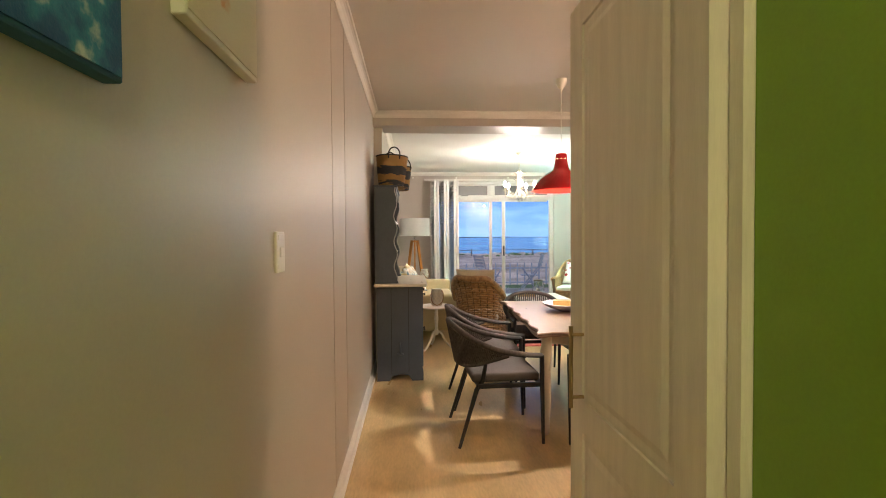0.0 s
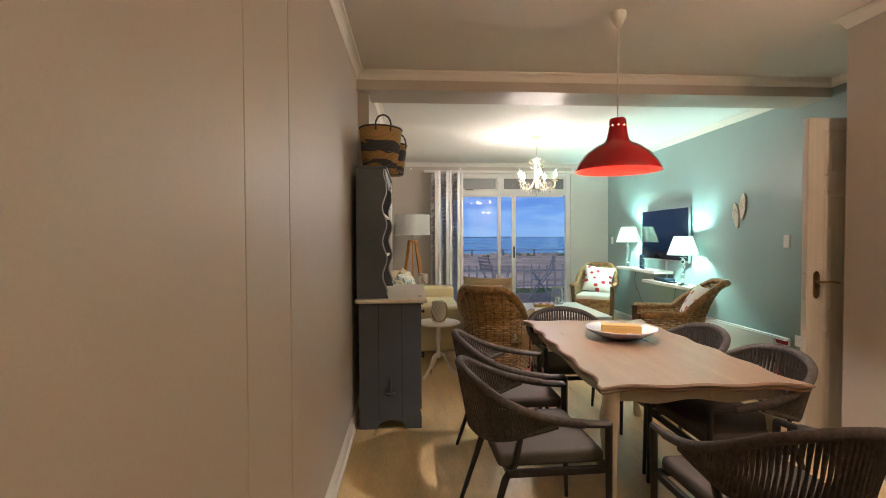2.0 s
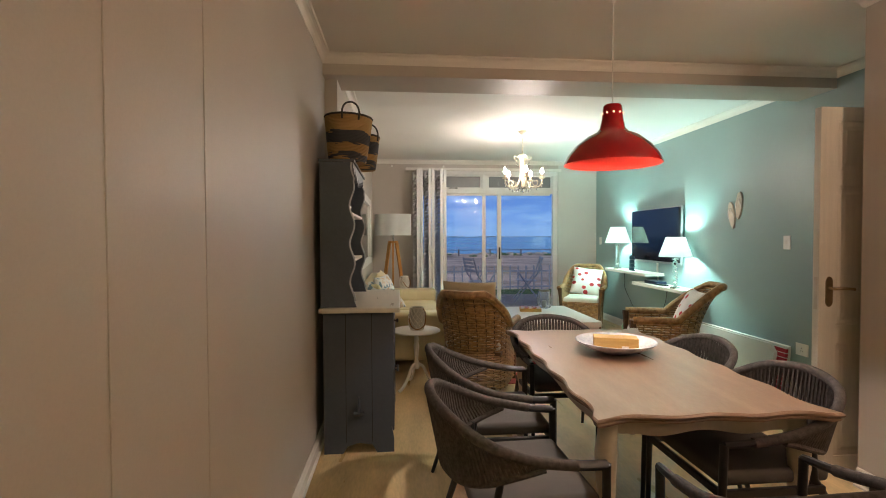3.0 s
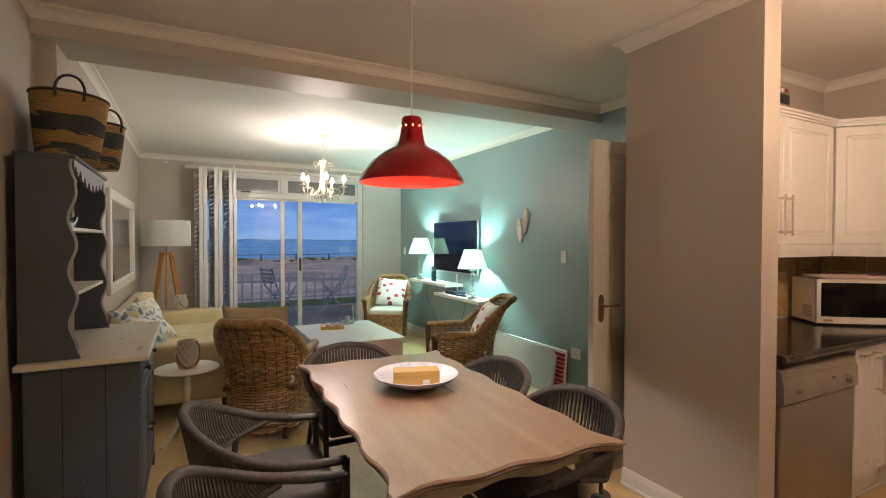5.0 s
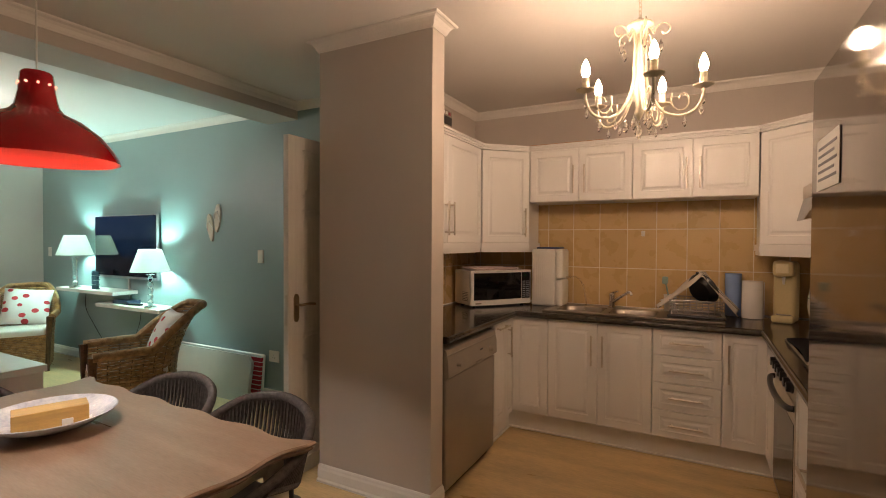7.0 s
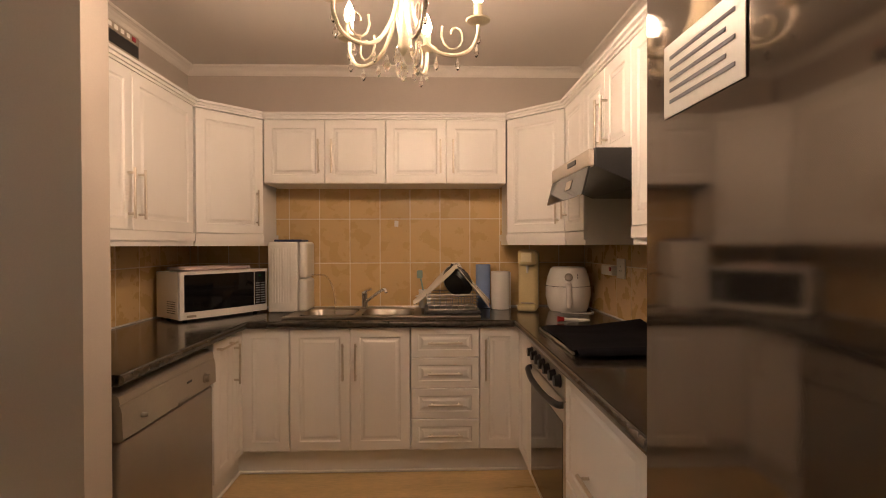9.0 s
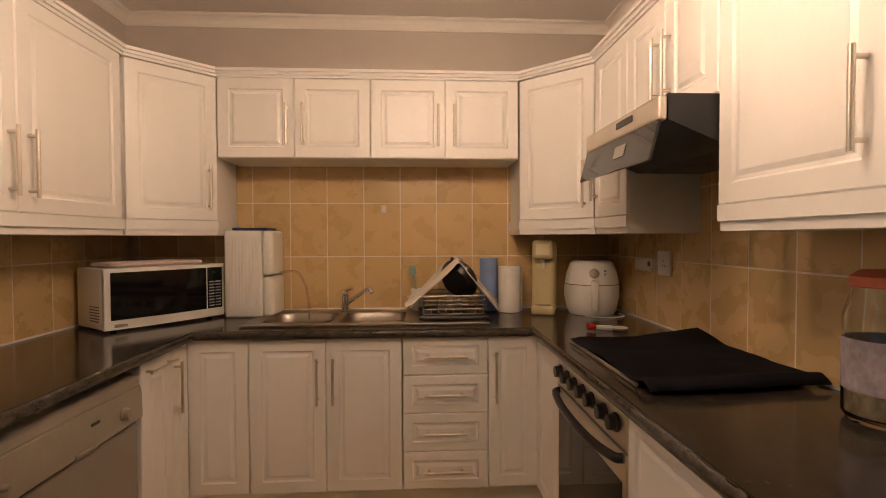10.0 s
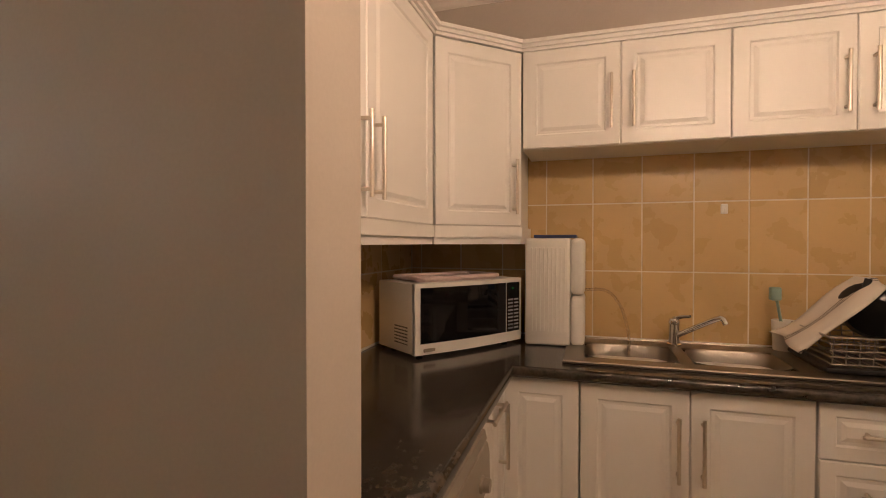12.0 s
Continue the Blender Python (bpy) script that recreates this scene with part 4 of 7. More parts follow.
basket(pose(0.225, 5.10, 1.819, 0, 2, 10), 0.115, 0.148, 0.285, "large tapered seagrass basket with dark bands and loop handles")
basket(pose(0.285, 5.42, 1.819, 0, 0, 40), 0.10, 0.13, 0.23, "smaller seagrass basket with dark bands behind the large one")

# ---- living room ----
M_WICKER = mat("brown_wicker", (0.40, 0.23, 0.095), 0.45, vary=0.30, scale=25, fine=160, bump=0.2, dark=(0.16, 0.08, 0.03))
M_WICKERD = mat("dark_wicker", (0.12, 0.06, 0.022), 0.5, vary=0.25, scale=25, fine=160, bump=0.2)
M_CUSH = mat("cream_cushion", (0.74, 0.70, 0.64), 0.9, vary=0.05, scale=8, fine=400, bump=0.15)
M_BEIGE = mat("beige_cushion", (0.60, 0.49, 0.34), 0.9, vary=0.06, scale=8, fine=400, bump=0.15)


def u_path(n=60, hw=0.275, front=0.28, r=0.275):
    """The plan of seat sides and rounded back, from the front left round to the front right."""
    pts = []
    straight = front + 0.02
    total = 2 * straight + math.pi * r
    for i in range(n + 1):
        d = total * i / n
        if d < straight:
            pts.append((-hw, front - d))
        elif d < straight + math.pi * r:
            a = (d - straight) / r
            pts.append((-hw * math.cos(a), -0.02 - r * math.sin(a)))
        else:
            pts.append((hw, -0.02 + (d - straight - math.pi * r)))
    return pts


def wicker_chair(m, label, cushion):
    ob = thing("wicker_chair", m, label, "armchair", "wicker armchairs")
    path = u_path()
    n = len(path) - 1

    def rim(i):
        f = abs(i / n * 2 - 1)
        return 0.885 - 0.29 * min(1.0, max(0.0, (f - 0.20) / 0.34)) ** 1.25 - 0.02 * max(0, f - 0.7)

    def at(i, z, out=0.0):
        x, y = path[i]
        f = abs(i / n * 2 - 1)
        k = max(0.0, z - 0.36) / 0.5
        lean = 0.19 * k * k * (1 - f) ** 0.7
        w = 1.0 + 0.14 * k - 0.03 * (0.36 - min(z, 0.36)) / 0.36
        return Vector((x * (w + out), y * (1 + out) - lean + 0.02 * (z < 0.1), z))

    bm = B()
    z, row = 0.05, 0
    while z < 0.9:
        run = [i for i in range(n + 1) if rim(i) - 0.02 > z]
        if len(run) > 3:
            segs, cur = [], [run[0]]
            for a, b in zip(run, run[1:]):
                if b == a + 1:
                    cur.append(b)
                else:
                    segs.append(cur)
                    cur = [b]
            segs.append(cur)
            for sgm in segs:
                if len(sgm) > 2:
                    tube(bm, [at(i, z, 0.014 if (i // 2 + row) % 2 else -0.018) for i in sgm], 0.0104, 5)
        z += 0.0215
        row += 1
    for k in range(20):
        z = 0.05 + k * 0.0185
        if z < 0.40:
            tube(bm, [Vector((-0.265 + 0.53 * j / 14, 0.28 + (0.004 if (j + k) % 2 else -0.004), z)) for j in range(15)], 0.0088, 5)
    w = part("weave", bm, M_WICKER, ob, "woven brown wicker", True)
    w["kind"] = "stuff"
    bm = B()
    for i in range(0, n + 1, 3):
        hgt = rim(i) - 0.01
        tube(bm, [at(i, 0.03 + (hgt - 0.03) * j / 5) for j in range(6)], 0.005, 5)
    st = part("stake_weave", bm, M_WICKERD, ob, "", True)
    st["kind"] = "stuff"
    bm = B()
    tube(bm, [at(i, rim(i) - 0.005, 0.05) for i in range(n + 1)], 0.034, 9)
    part("rolled_rim", bm, M_WICKER, ob, "thick rolled wicker rim", True)
    for s in (0, n):
        bm = B()
        pts = [at(s, z0) for z0 in (rim(s), 0.45, 0.3, 0.0)]
        tube(bm, [p + Vector((0, 0.012, 0)) for p in pts], [0.034, 0.026, 0.022, 0.02], 8)
        part("front_post", bm, M_WICKERD, ob, "", True)
    for s in (-1, 1):
        bm = B()
        tube(bm, [(s * 0.20, -0.24, 0.08), (s * 0.20, -0.25, 0.0)], 0.02, 8)
        part("rear_foot", bm, M_WICKERD, ob, "", True)
    bm = B()
    box(bm, -0.255, 0.255, -0.22, 0.27, 0.34, 0.37)
    part("seat_deck", bm, M_WICKERD, ob)
    bm = B()
    rbox(bm, -0.245, 0.245, -0.20, 0.285, 0.372, 0.455, 0.03, 4)
    part("seat_cushion", bm, M_CUSH, ob, "cream seat cushion", True)
    return ob


def scatter(m, w, h, t, material, label, category="cushion"):
    """A soft square cushion standing on its lower edge, facing -y."""
    bm = B()
    n = 14
    top, bot = [], []
    for j in range(n + 1):
        ra, rb = [], []
        for i in range(n + 1):
            u, v = i / n * 2 - 1, j / n * 2 - 1
            p = (1 - abs(u) ** 3.2) * (1 - abs(v) ** 3.2)
            pin = 1 - 0.06 * (1 - abs(u * v))
            d = t / 2 * p ** 0.6 + 0.004
            x, z = u * w / 2 * (1 - 0.05 * (1 - v * v) * abs(u)), h / 2 + v * h / 2 * (1 - 0.05 * (1 - u * u) * abs(v))
            ra.append(bm.verts.new((x, -d, z)))
            rb.append(bm.verts.new((x, d, z)))
        top.append(ra)
        bot.append(rb)
    for j in range(n):
        for i in range(n):
            bm.faces.new((top[j][i], top[j][i + 1], top[j + 1][i + 1], top[j + 1][i]))
            bm.faces.new((bot[j][i], bot[j + 1][i], bot[j + 1][i + 1], bot[j][i + 1]))
    ring = [(top[0][i], bot[0][i]) for i in range(n + 1)] + [(top[j][n], bot[j][n]) for j in range(1, n + 1)] + [(top[n][i], bot[n][i]) for i in range(n - 1, -1, -1)] + [(top[j][0], bot[j][0]) for j in range(n - 1, 0, -1)]
    for (a, b), (c, d) in zip(ring, ring[1:] + ring[:1]):
        bm.faces.new((a, b, d, c))
    ob = part("cushion", bm, material, None, "", "all")
    ob.matrix_basis = m
    return tagged(ob, label, category)


WA = pose(1.25, 6.20, 0, 0, 0, -24)
wicker_chair(WA, "brown wicker armchair seen from behind, with a beige cushion", None)
WB = pose(3.30, 8.92, 0, 0, 0, 150)
wicker_chair(WB, "brown wicker armchair in the corner beside the sliding door", None)
WC = pose(3.03, 6.28, 0, 0, 0, 70)
wicker_chair(WC, "brown wicker armchair standing side-on before the teal wall", None)
scatter(WA @ pose(0, -0.19, 0.50, 12, 0, 0), 0.46, 0.48, 0.14, M_BEIGE, "plain beige scatter cushion in the wicker armchair")


def motif_mat():
    """White cloth with scattered red leaf-shaped prints."""
    m = mat("red_print_cloth", (0.80, 0.76, 0.72), 0.9, vary=0.03, fine=400, bump=0.12)
    n, l = m.node_tree.nodes, m.node_tree.links
    tc = n.new("ShaderNodeTexCoord")
    mp = n.new("ShaderNodeMapping")
    mp.inputs["Scale"].default_value = (8.5, 0.0, 10.5)
    mp.inputs["Rotation"].default_value = (0, radians(20), 0)
    l.new(tc.outputs["Object"], mp.inputs["Vector"])
    vo = n.new("ShaderNodeTexVoronoi")
    vo.inputs["Scale"].default_value = 1.0
    vo.inputs["Randomness"].default_value = 0.35
    l.new(mp.outputs[0], vo.inputs["Vector"])
    lt = n.new("ShaderNodeMath")
    lt.operation = "LESS_THAN"
    lt.inputs[1].default_value = 0.29
    l.new(vo.outputs["Distance"], lt.inputs[0])
    mx = n.new("ShaderNodeMix")
    mx.data_type = "RGBA"
    ramp = [x for x in n if x.type == "VALTORGB"][0]
    l.new(lt.outputs[0], mx.inputs[0])
    l.new(ramp.outputs[0], mx.inputs[6])
    mx.inputs[7].default_value = (0.55, 0.05, 0.06, 1)
    l.new(mx.outputs[2], n["Principled BSDF"].inputs["Base Color"])
    return m


M_PRINT = motif_mat()
scatter(WB @ pose(0, -0.11, 0.46, -20, 6, 180), 0.44, 0.42, 0.13, M_PRINT, "white scatter cushion printed with red leaf motifs")
scatter(WC @ pose(0, -0.13, 0.46, -26, 0, 180), 0.42, 0.42, 0.13, M_PRINT, "white scatter cushion printed with red leaf motifs")

# sofa along the west wall
M_SOFA = mat("cream_leather", (0.62, 0.52, 0.31), 0.38, vary=0.06, scale=5, fine=120, bump=0.08)
sofa = thing("sofa", pose(0, 0, 0), "pale yellow leather sofa with low arms", "sofa")
for nm, x0, x1, y0, y1, z0, z1 in (("armrest", 0.15, 1.06, 6.66, 6.88, 0.12, 0.60), ("armrest", 0.15, 1.06, 8.62, 8.84, 0.12, 0.62), ("base", 0.15, 1.02, 6.88, 8.62, 0.12, 0.30), ("backrest", 0.15, 0.36, 6.88, 8.62, 0.30, 0.86), ("seat_cushion", 0.36, 1.05, 6.885, 7.745, 0.30, 0.47), ("seat_cushion", 0.36, 1.05, 7.755, 8.615, 0.30, 0.47)):
    bm = B()
    rbox(bm, x0, x1, y0, y1, z0, z1, 0.045, 4)
    part(nm, bm, M_SOFA, sofa, "", True)
for x in (0.22, 0.98):
    for y in (6.74, 8.76):
        bm = B()
        tube(bm, [(x, y, 0.125), (x, y, 0.0)], [0.03, 0.022], 12)
        part("foot", bm, M_BLACK, sofa, "", True)


def floral():
    m = mat("floral_cloth", (0.66, 0.66, 0.62), 0.9, vary=0.05, fine=300, bump=0.12)
    n, l = m.node_tree.nodes, m.node_tree.links
    tc = n.new("ShaderNodeTexCoord")
    no = n.new("ShaderNodeTexNoise")
    no.inputs["Scale"].default_value = 14
    no.inputs["Detail"].default_value = 2
    l.new(tc.outputs["Object"], no.inputs["Vector"])
    r = n.new("ShaderNodeValToRGB")
    els = r.color_ramp.elements
    els[0].position, els[0].color = 0.0, (0.07, 0.12, 0.16, 1)
    els[1].position, els[1].color = 0.40, (0.20, 0.30, 0.36, 1)
    for p, c in ((0.46, (0.70, 0.70, 0.66, 1)), (0.60, (0.72, 0.71, 0.66, 1)), (0.64, (0.62, 0.36, 0.16, 1)), (0.70, (0.66, 0.62, 0.5, 1))):
        e = els.new(p)
        e.color = c
    l.new(no.outputs["Fac"], r.inputs[0])
    l.new(r.outputs[0], n["Principled BSDF"].inputs["Base Color"])
    return m


M_FLORAL = floral()
scatter(pose(0.46, 7.12, 0.48, -14, 0, 75), 0.46, 0.46, 0.16, M_FLORAL, "floral scatter cushion in blue, white and orange on the sofa")
scatter(pose(0.52, 6.92, 0.60, -50, 0, 60), 0.42, 0.42, 0.15, M_FLORAL, "floral scatter cushion lying over the sofa arm")
scatter(pose(0.42, 7.45, 0.48, -12, 0, 88), 0.50, 0.48, 0.18, mat("yellow_cushion", (0.66, 0.55, 0.33), 0.8, vary=0.05, bump=0.1), "pale yellow leather-look cushion on the sofa")

# pedestal side table and lantern
st = thing("side_table", pose(0.70, 6.22, 0), "small white pedestal table with a round top and three legs", "side table")
bm = B()
lathe(bm, [(0.0, 0.50), (0.195, 0.50), (0.213, 0.507), (0.215, 0.514), (0.205, 0.521), (0.0, 0.522)], 40)
part("tabletop", bm, M_WHITE, st, "", True)
bm = B()
lathe(bm, [(0.022, 0.17), (0.030, 0.19), (0.024, 0.22), (0.016, 0.25), (0.020, 0.32), (0.026, 0.37), (0.018, 0.41), (0.024, 0.43), (0.016, 0.46), (0.03, 0.50)], 20)
part("column", bm, M_WHITE, st, "", True)
for k in range(3):
    a = 2 * math.pi * k / 3 + 3.9
    c, s = math.cos(a), math.sin(a)
    bm = B()
    tube(bm, curve_pts([(0.012 * c, 0.012 * s, 0.215), (0.06 * c, 0.06 * s, 0.19), (0.11 * c, 0.11 * s, 0.10), (0.17 * c, 0.17 * s, 0.035), (0.215 * c, 0.215 * s, 0.010)], 5), 0.015, 8, flat=0.7)
    part("leg", bm, M_WHITE, st, "", True)

M_LATTICE = mat("white_lattice", (0.74, 0.68, 0.60), 0.6, vary=0.08, fine=120, bump=0.1)


def lantern(m, r, h, label):
    ob = thing("lantern", m, label, "lantern", "lattice lanterns")
    rr = [0.72, 0.92, 1.0, 0.97, 0.86, 0.74]
    for sgn in (-1, 1):
        bm = B()
        for k in range(11):
            pts = []
            for j in range(13):
                f = j / 12
                q = f * 5
                i = min(4, int(q))
                rad = r * (rr[i] + (rr[i + 1] - rr[i]) * (q - i))
                a = 2 * math.pi * k / 11 + sgn * f * 1.9
                pts.append((rad * math.cos(a), rad * math.sin(a), 0.006 + f * (h - 0.012)))
            tube(bm, pts, 0.0042, 5)
        part("lattice", bm, M_LATTICE, ob, "white woven lattice", True)
    for z, q in ((0.005, 0.72), (h - 0.005, 0.74)):
        bm = B()
        tube(bm, [(r * q * math.cos(a), r * q * math.sin(a), z) for a in [2 * math.pi * i / 24 for i in range(24)]], 0.006, 6, True)
        part("ring", bm, M_LATTICE, ob, "", True)
    bm = B()
    lathe(bm, [(0.0, 0.003), (r * 0.66, 0.003), (r * 0.9, h * 0.4), (r * 0.68, h * 0.96)], 20, cap=False)
    part("liner", bm, mat("lantern_liner", (0.62, 0.58, 0.52), 0.5), ob, "", True)
    bm = B()
    tube(bm, curve_pts([(r * 0.76, 0, h - 0.01), (r * 1.12, -0.02, h * 0.72), (r * 1.05, -0.045, h * 0.25), (r * 0.3, -r * 1.08, h * 0.08), (-r * 0.5, -r * 1.02, h * 0.35), (-r * 0.76, -0.01, h - 0.01)], 6), 0.005, 7)
    part("handle", bm, mat("tan_rope", (0.33, 0.17, 0.07), 0.8), ob, "tan rope handle", True)
    return ob


lantern(pose(0.705, 6.20, 0.523, 0, 0, -20), 0.078, 0.20, "white lattice lantern with tan handle on the side table")
lantern(pose(0.62, 8.74, 0.625, 0, 0, 30), 0.07, 0.17, "white lattice lantern on the far sofa arm")

# mirror on the west wall
mir = thing("wall_mirror", pose(XL2, 0, 0), "large rectangular mirror in a white moulded frame", "mirror")
for nm, y0, y1, z0, z1 in (("frame_rail", 7.0, 8.9, 1.78, 1.87), ("frame_rail", 7.0, 8.9, 0.98, 1.07), ("frame_stile", 7.0, 7.09, 1.07, 1.78), ("frame_stile", 8.81, 8.9, 1.07, 1.78)):
    bm = B()
    rbox(bm, 0.0, 0.035, y0, y1, z0, z1, 0.01, 2)
    part(nm, bm, M_WHITE, mir)
bm = B()
box(bm, 0.004, 0.012, 7.085, 8.815, 1.065, 1.785)
part("glass", bm, mat("mirror_silver", (0.85, 0.86, 0.86), 0.02, 1.0, vary=0.0, bump=0.0), mir, "mirror glass")

# floor lamp on a wooden tripod
fl = thing("floor_lamp", pose(0.46, 9.10, 0), "floor lamp with white drum shade on an orange wooden tripod, unlit", "floor lamp")
M_TEAK = mat("orange_wood", (0.46, 0.20, 0.035), 0.4, vary=0.12, scale=6, fine=60, bump=0.02, stretch=(8, 8, 1))
bm = B()
lathe(bm, [(0.268, 1.37), (0.27, 1.37), (0.268, 1.68), (0.266, 1.68), (0.268, 1.37)], 40, cap=False)
part("shade", bm, sheer("drum_shade", (0.74, 0.73, 0.70), 0.35), fl, "white fabric drum shade", True)
bm = B()
tube(bm, [(0, 0, 1.27), (0, 0, 1.45)], 0.012, 10)
part("socket", bm, M_CHROME, fl, "", True)
for a in (30, 150, 270):
    c, s = math.cos(radians(a)), math.sin(radians(a))
    bm = B()
    vs = box(bm, -0.024, 0.024, -0.013, 0.013, 0, 1)
    for v in vs:
        z = v.co.z
        v.co = Vector((v.co.x + (0.055 + 0.20 * (1 - z)) , v.co.y, z * 1.29))
    part("leg", bm, M_TEAK, fl, "orange stained wooden leg", m=pose(0, 0, 0, 0, 0, a))
bm = B()
lathe(bm, [(0.0, 1.255), (0.075, 1.255), (0.075, 1.285), (0.0, 1.285)], 20)
part("head", bm, M_TEAK, fl, "", True)

# coffee table, rug and what lies there
rug = tagged(part("rug", (lambda b: (rbox(b, -0.75, 0.75, -1.1, 1.1, 0, 0.010, 0.004, 1), b)[1])(B()), stripes("rug_stripes", [(0.0, (0.45, 0.03, 0.04)), (0.12, (0.72, 0.68, 0.62)), (0.22, (0.45, 0.03, 0.04)), (0.30, (0.72, 0.68, 0.62)), (0.36, (0.50, 0.10, 0.10)), (0.72, (0.72, 0.68, 0.62)), (0.80, (0.45, 0.03, 0.04))], "Y", 0.42), None), "flat-woven red and white striped rug", "rug")
rug.location = (2.25, 7.32, 0.001)
cof = thing("coffee_table", pose(2.27, 7.54, 0.012), "plain white box-shaped coffee table", "coffee table")
bm = B()
rbox(bm, -0.46, 0.46, -0.60, 0.62, 0.355, 0.41, 0.004)
part("tabletop", bm, M_WHITE, cof)
for s in (-1, 1):
    bm = B()
    rbox(bm, -0.44, 0.44, s * 0.56 - 0.02, s * 0.56 + 0.02, 0.0, 0.355, 0.003)
    part("end_panel", bm, M_WHITE, cof)
    bm = B()
    rbox(bm, s * 0.43 - 0.018, s * 0.43 + 0.018, -0.535, 0.535, 0.22, 0.355, 0.003)
    part("side_apron", bm, M_WHITE, cof)
gb = thing("game_box", pose(2.17, 7.78, 0.423, 0, 0, -12), "flat orange wooden game box with red and white pieces", "game")
bm = B()
rbox(bm, -0.13, 0.13, -0.10, 0.10, 0, 0.04, 0.003, 1)
part("box", bm, M_PINE, gb)
k = 0
for i in range(5):
    for j in range(4):
        bm = B()
        rbox(bm, -0.115 + i * 0.047, -0.078 + i * 0.047, -0.088 + j * 0.045, -0.053 + j * 0.045, 0.040, 0.050, 0.003, 1)
        part("game_piece", bm, mat("piece_red", (0.45, 0.03, 0.04), 0.4) if (i + j) % 2 else M_WHITEPL, gb)
M_CLEAR = glass("clear_glass")
jar = thing("glass_lantern", pose(2.42, 8.02, 0.423), "clear glass hurricane jar with a candle and metal lid", "lantern")
bm = B()
lathe(bm, [(0.0, 0.0), (0.075, 0.0), (0.092, 0.03), (0.095, 0.13), (0.08, 0.20), (0.072, 0.215), (0.069, 0.215), (0.077, 0.198), (0.091, 0.13), (0.088, 0.033), (0.072, 0.006), (0.0, 0.006)], 28, cap=False)
part("jar", bm, M_CLEAR, jar, "", True)
bm = B()
lathe(bm, [(0.0, 0.235), (0.06, 0.235), (0.075, 0.225), (0.075, 0.217), (0.0, 0.217)], 24)
part("lid", bm, mat("aged_brass", (0.30, 0.25, 0.14), 0.4, 0.8), jar, "aged metal lid", True)
bm = B()
lathe(bm, [(0.0, 0.007), (0.032, 0.007), (0.032, 0.09), (0.0, 0.09)], 18)
part("candle", bm, M_CUSH, jar, "", True)

# ---- sliding door, shutters, curtain hooks ----
M_ALU = mat("white_aluminium", (0.74, 0.72, 0.70), 0.35, vary=0.03, bump=0.01)
M_FROST = mat("frosted_pane", (0.20, 0.20, 0.21), 0.25, vary=0.08, scale=4, fine=200, bump=0.02)
M_PANE = glass("window_pane", (0.97, 0.98, 0.98))
win = tagged(new("window_1"), "white aluminium sliding door with two transom lights", "sliding door", kind="structure")
yw0, yw1 = YW + 0.03, YW + 0.11
for nm, x0, x1, z0, z1 in (("frame_head", 0.80, 3.21, 2.37, 2.43), ("frame_jamb", 0.80, 0.86, 0.0, 2.37), ("frame_jamb", 3.13, 3.21, 0.0, 2.37), ("frame_sill", 0.86, 3.13, 0.0, 0.045), ("transom", 0.86, 3.13, 2.06, 2.14), ("mullion", 1.93, 2.01, 2.14, 2.37)):
    bm = B()
    rbox(bm, x0, x1, yw0, yw1, z0, z1, 0.006, 2)
    part(nm, bm, M_ALU, win)
for x0, x1, yy, sw in ((0.862, 1.99, yw0 + 0.055, 0.055), (1.92, 3.128, yw0 + 0.015, 0.06)):
    sides = [(x0, x0 + (sw if x0 < 1 else 0.001)), (x1 - (sw if x1 < 2.5 else 0.001), x1)]
    bm = B()
    for a, b in sides:
        if b - a > 0.01:
            rbox(bm, a, b, yy - 0.018, yy + 0.018, 0.046, 2.06, 0.004, 1)
    rbox(bm, x0 + 0.05, x1 - 0.05, yy - 0.017, yy + 0.017, 0.047, 0.11, 0.004, 1)
    rbox(bm, x0 + 0.05, x1 - 0.05, yy - 0.017, yy + 0.017, 2.03, 2.059, 0.004, 1)
    leaf = part("leaf_frame", bm, M_ALU, win)
    bm = B()
    box(bm, x0 + 0.003, x1 - 0.003, yy - 0.003, yy + 0.003, 0.10, 2.04)
    pn = part("pane", bm, M_PANE, leaf, "clear glass pane")
    pn.visible_shadow = False
bm = B()
rbox(bm, 2.18, 2.245, yw0 - 0.012, yw0 + 0.04, 0.048, 2.058, 0.004, 1)
stile = part("meeting_stile", bm, M_ALU, win)
bm = B()
rbox(bm, 2.198, 2.226, yw0 - 0.035, yw0 - 0.0125, 0.97, 1.17, 0.006, 2)
part("pull_handle", bm, M_BLACK, stile, "black pull handle")
for x0, x1 in ((0.862, 1.928), (2.012, 3.128)):
    bm = B()
    for a in ((x0, x0 + 0.03, 2.142, 2.368), (x1 - 0.03, x1, 2.142, 2.368), (x0 + 0.03, x1 - 0.03, 2.142, 2.165), (x0 + 0.03, x1 - 0.03, 2.345, 2.368)):
        box(bm, a[0], a[1], yw0 + 0.02, yw0 + 0.06, a[2], a[3])
    fr = part("transom_light", bm, M_ALU, win)
    bm = B()
    box(bm, x0 + 0.028, x1 - 0.028, yw0 + 0.037, yw0 + 0.043, 2.163, 2.347)
    part("pane", bm, M_FROST, fr, "frosted grey pane")
    bm = B()
    xm = (x0 + x1) / 2 + 0.05
    tube(bm, [(xm - 0.07, yw0 - 0.005, 2.15), (xm + 0.05, yw0 - 0.012, 2.152)], 0.008, 8)
    rbox(bm, xm + 0.03, xm + 0.07, yw0 - 0.014, yw0 + 0.02, 2.142, 2.16, 0.003, 1)
    part("stay", bm, M_BLACK, fr, "black window stay", True)

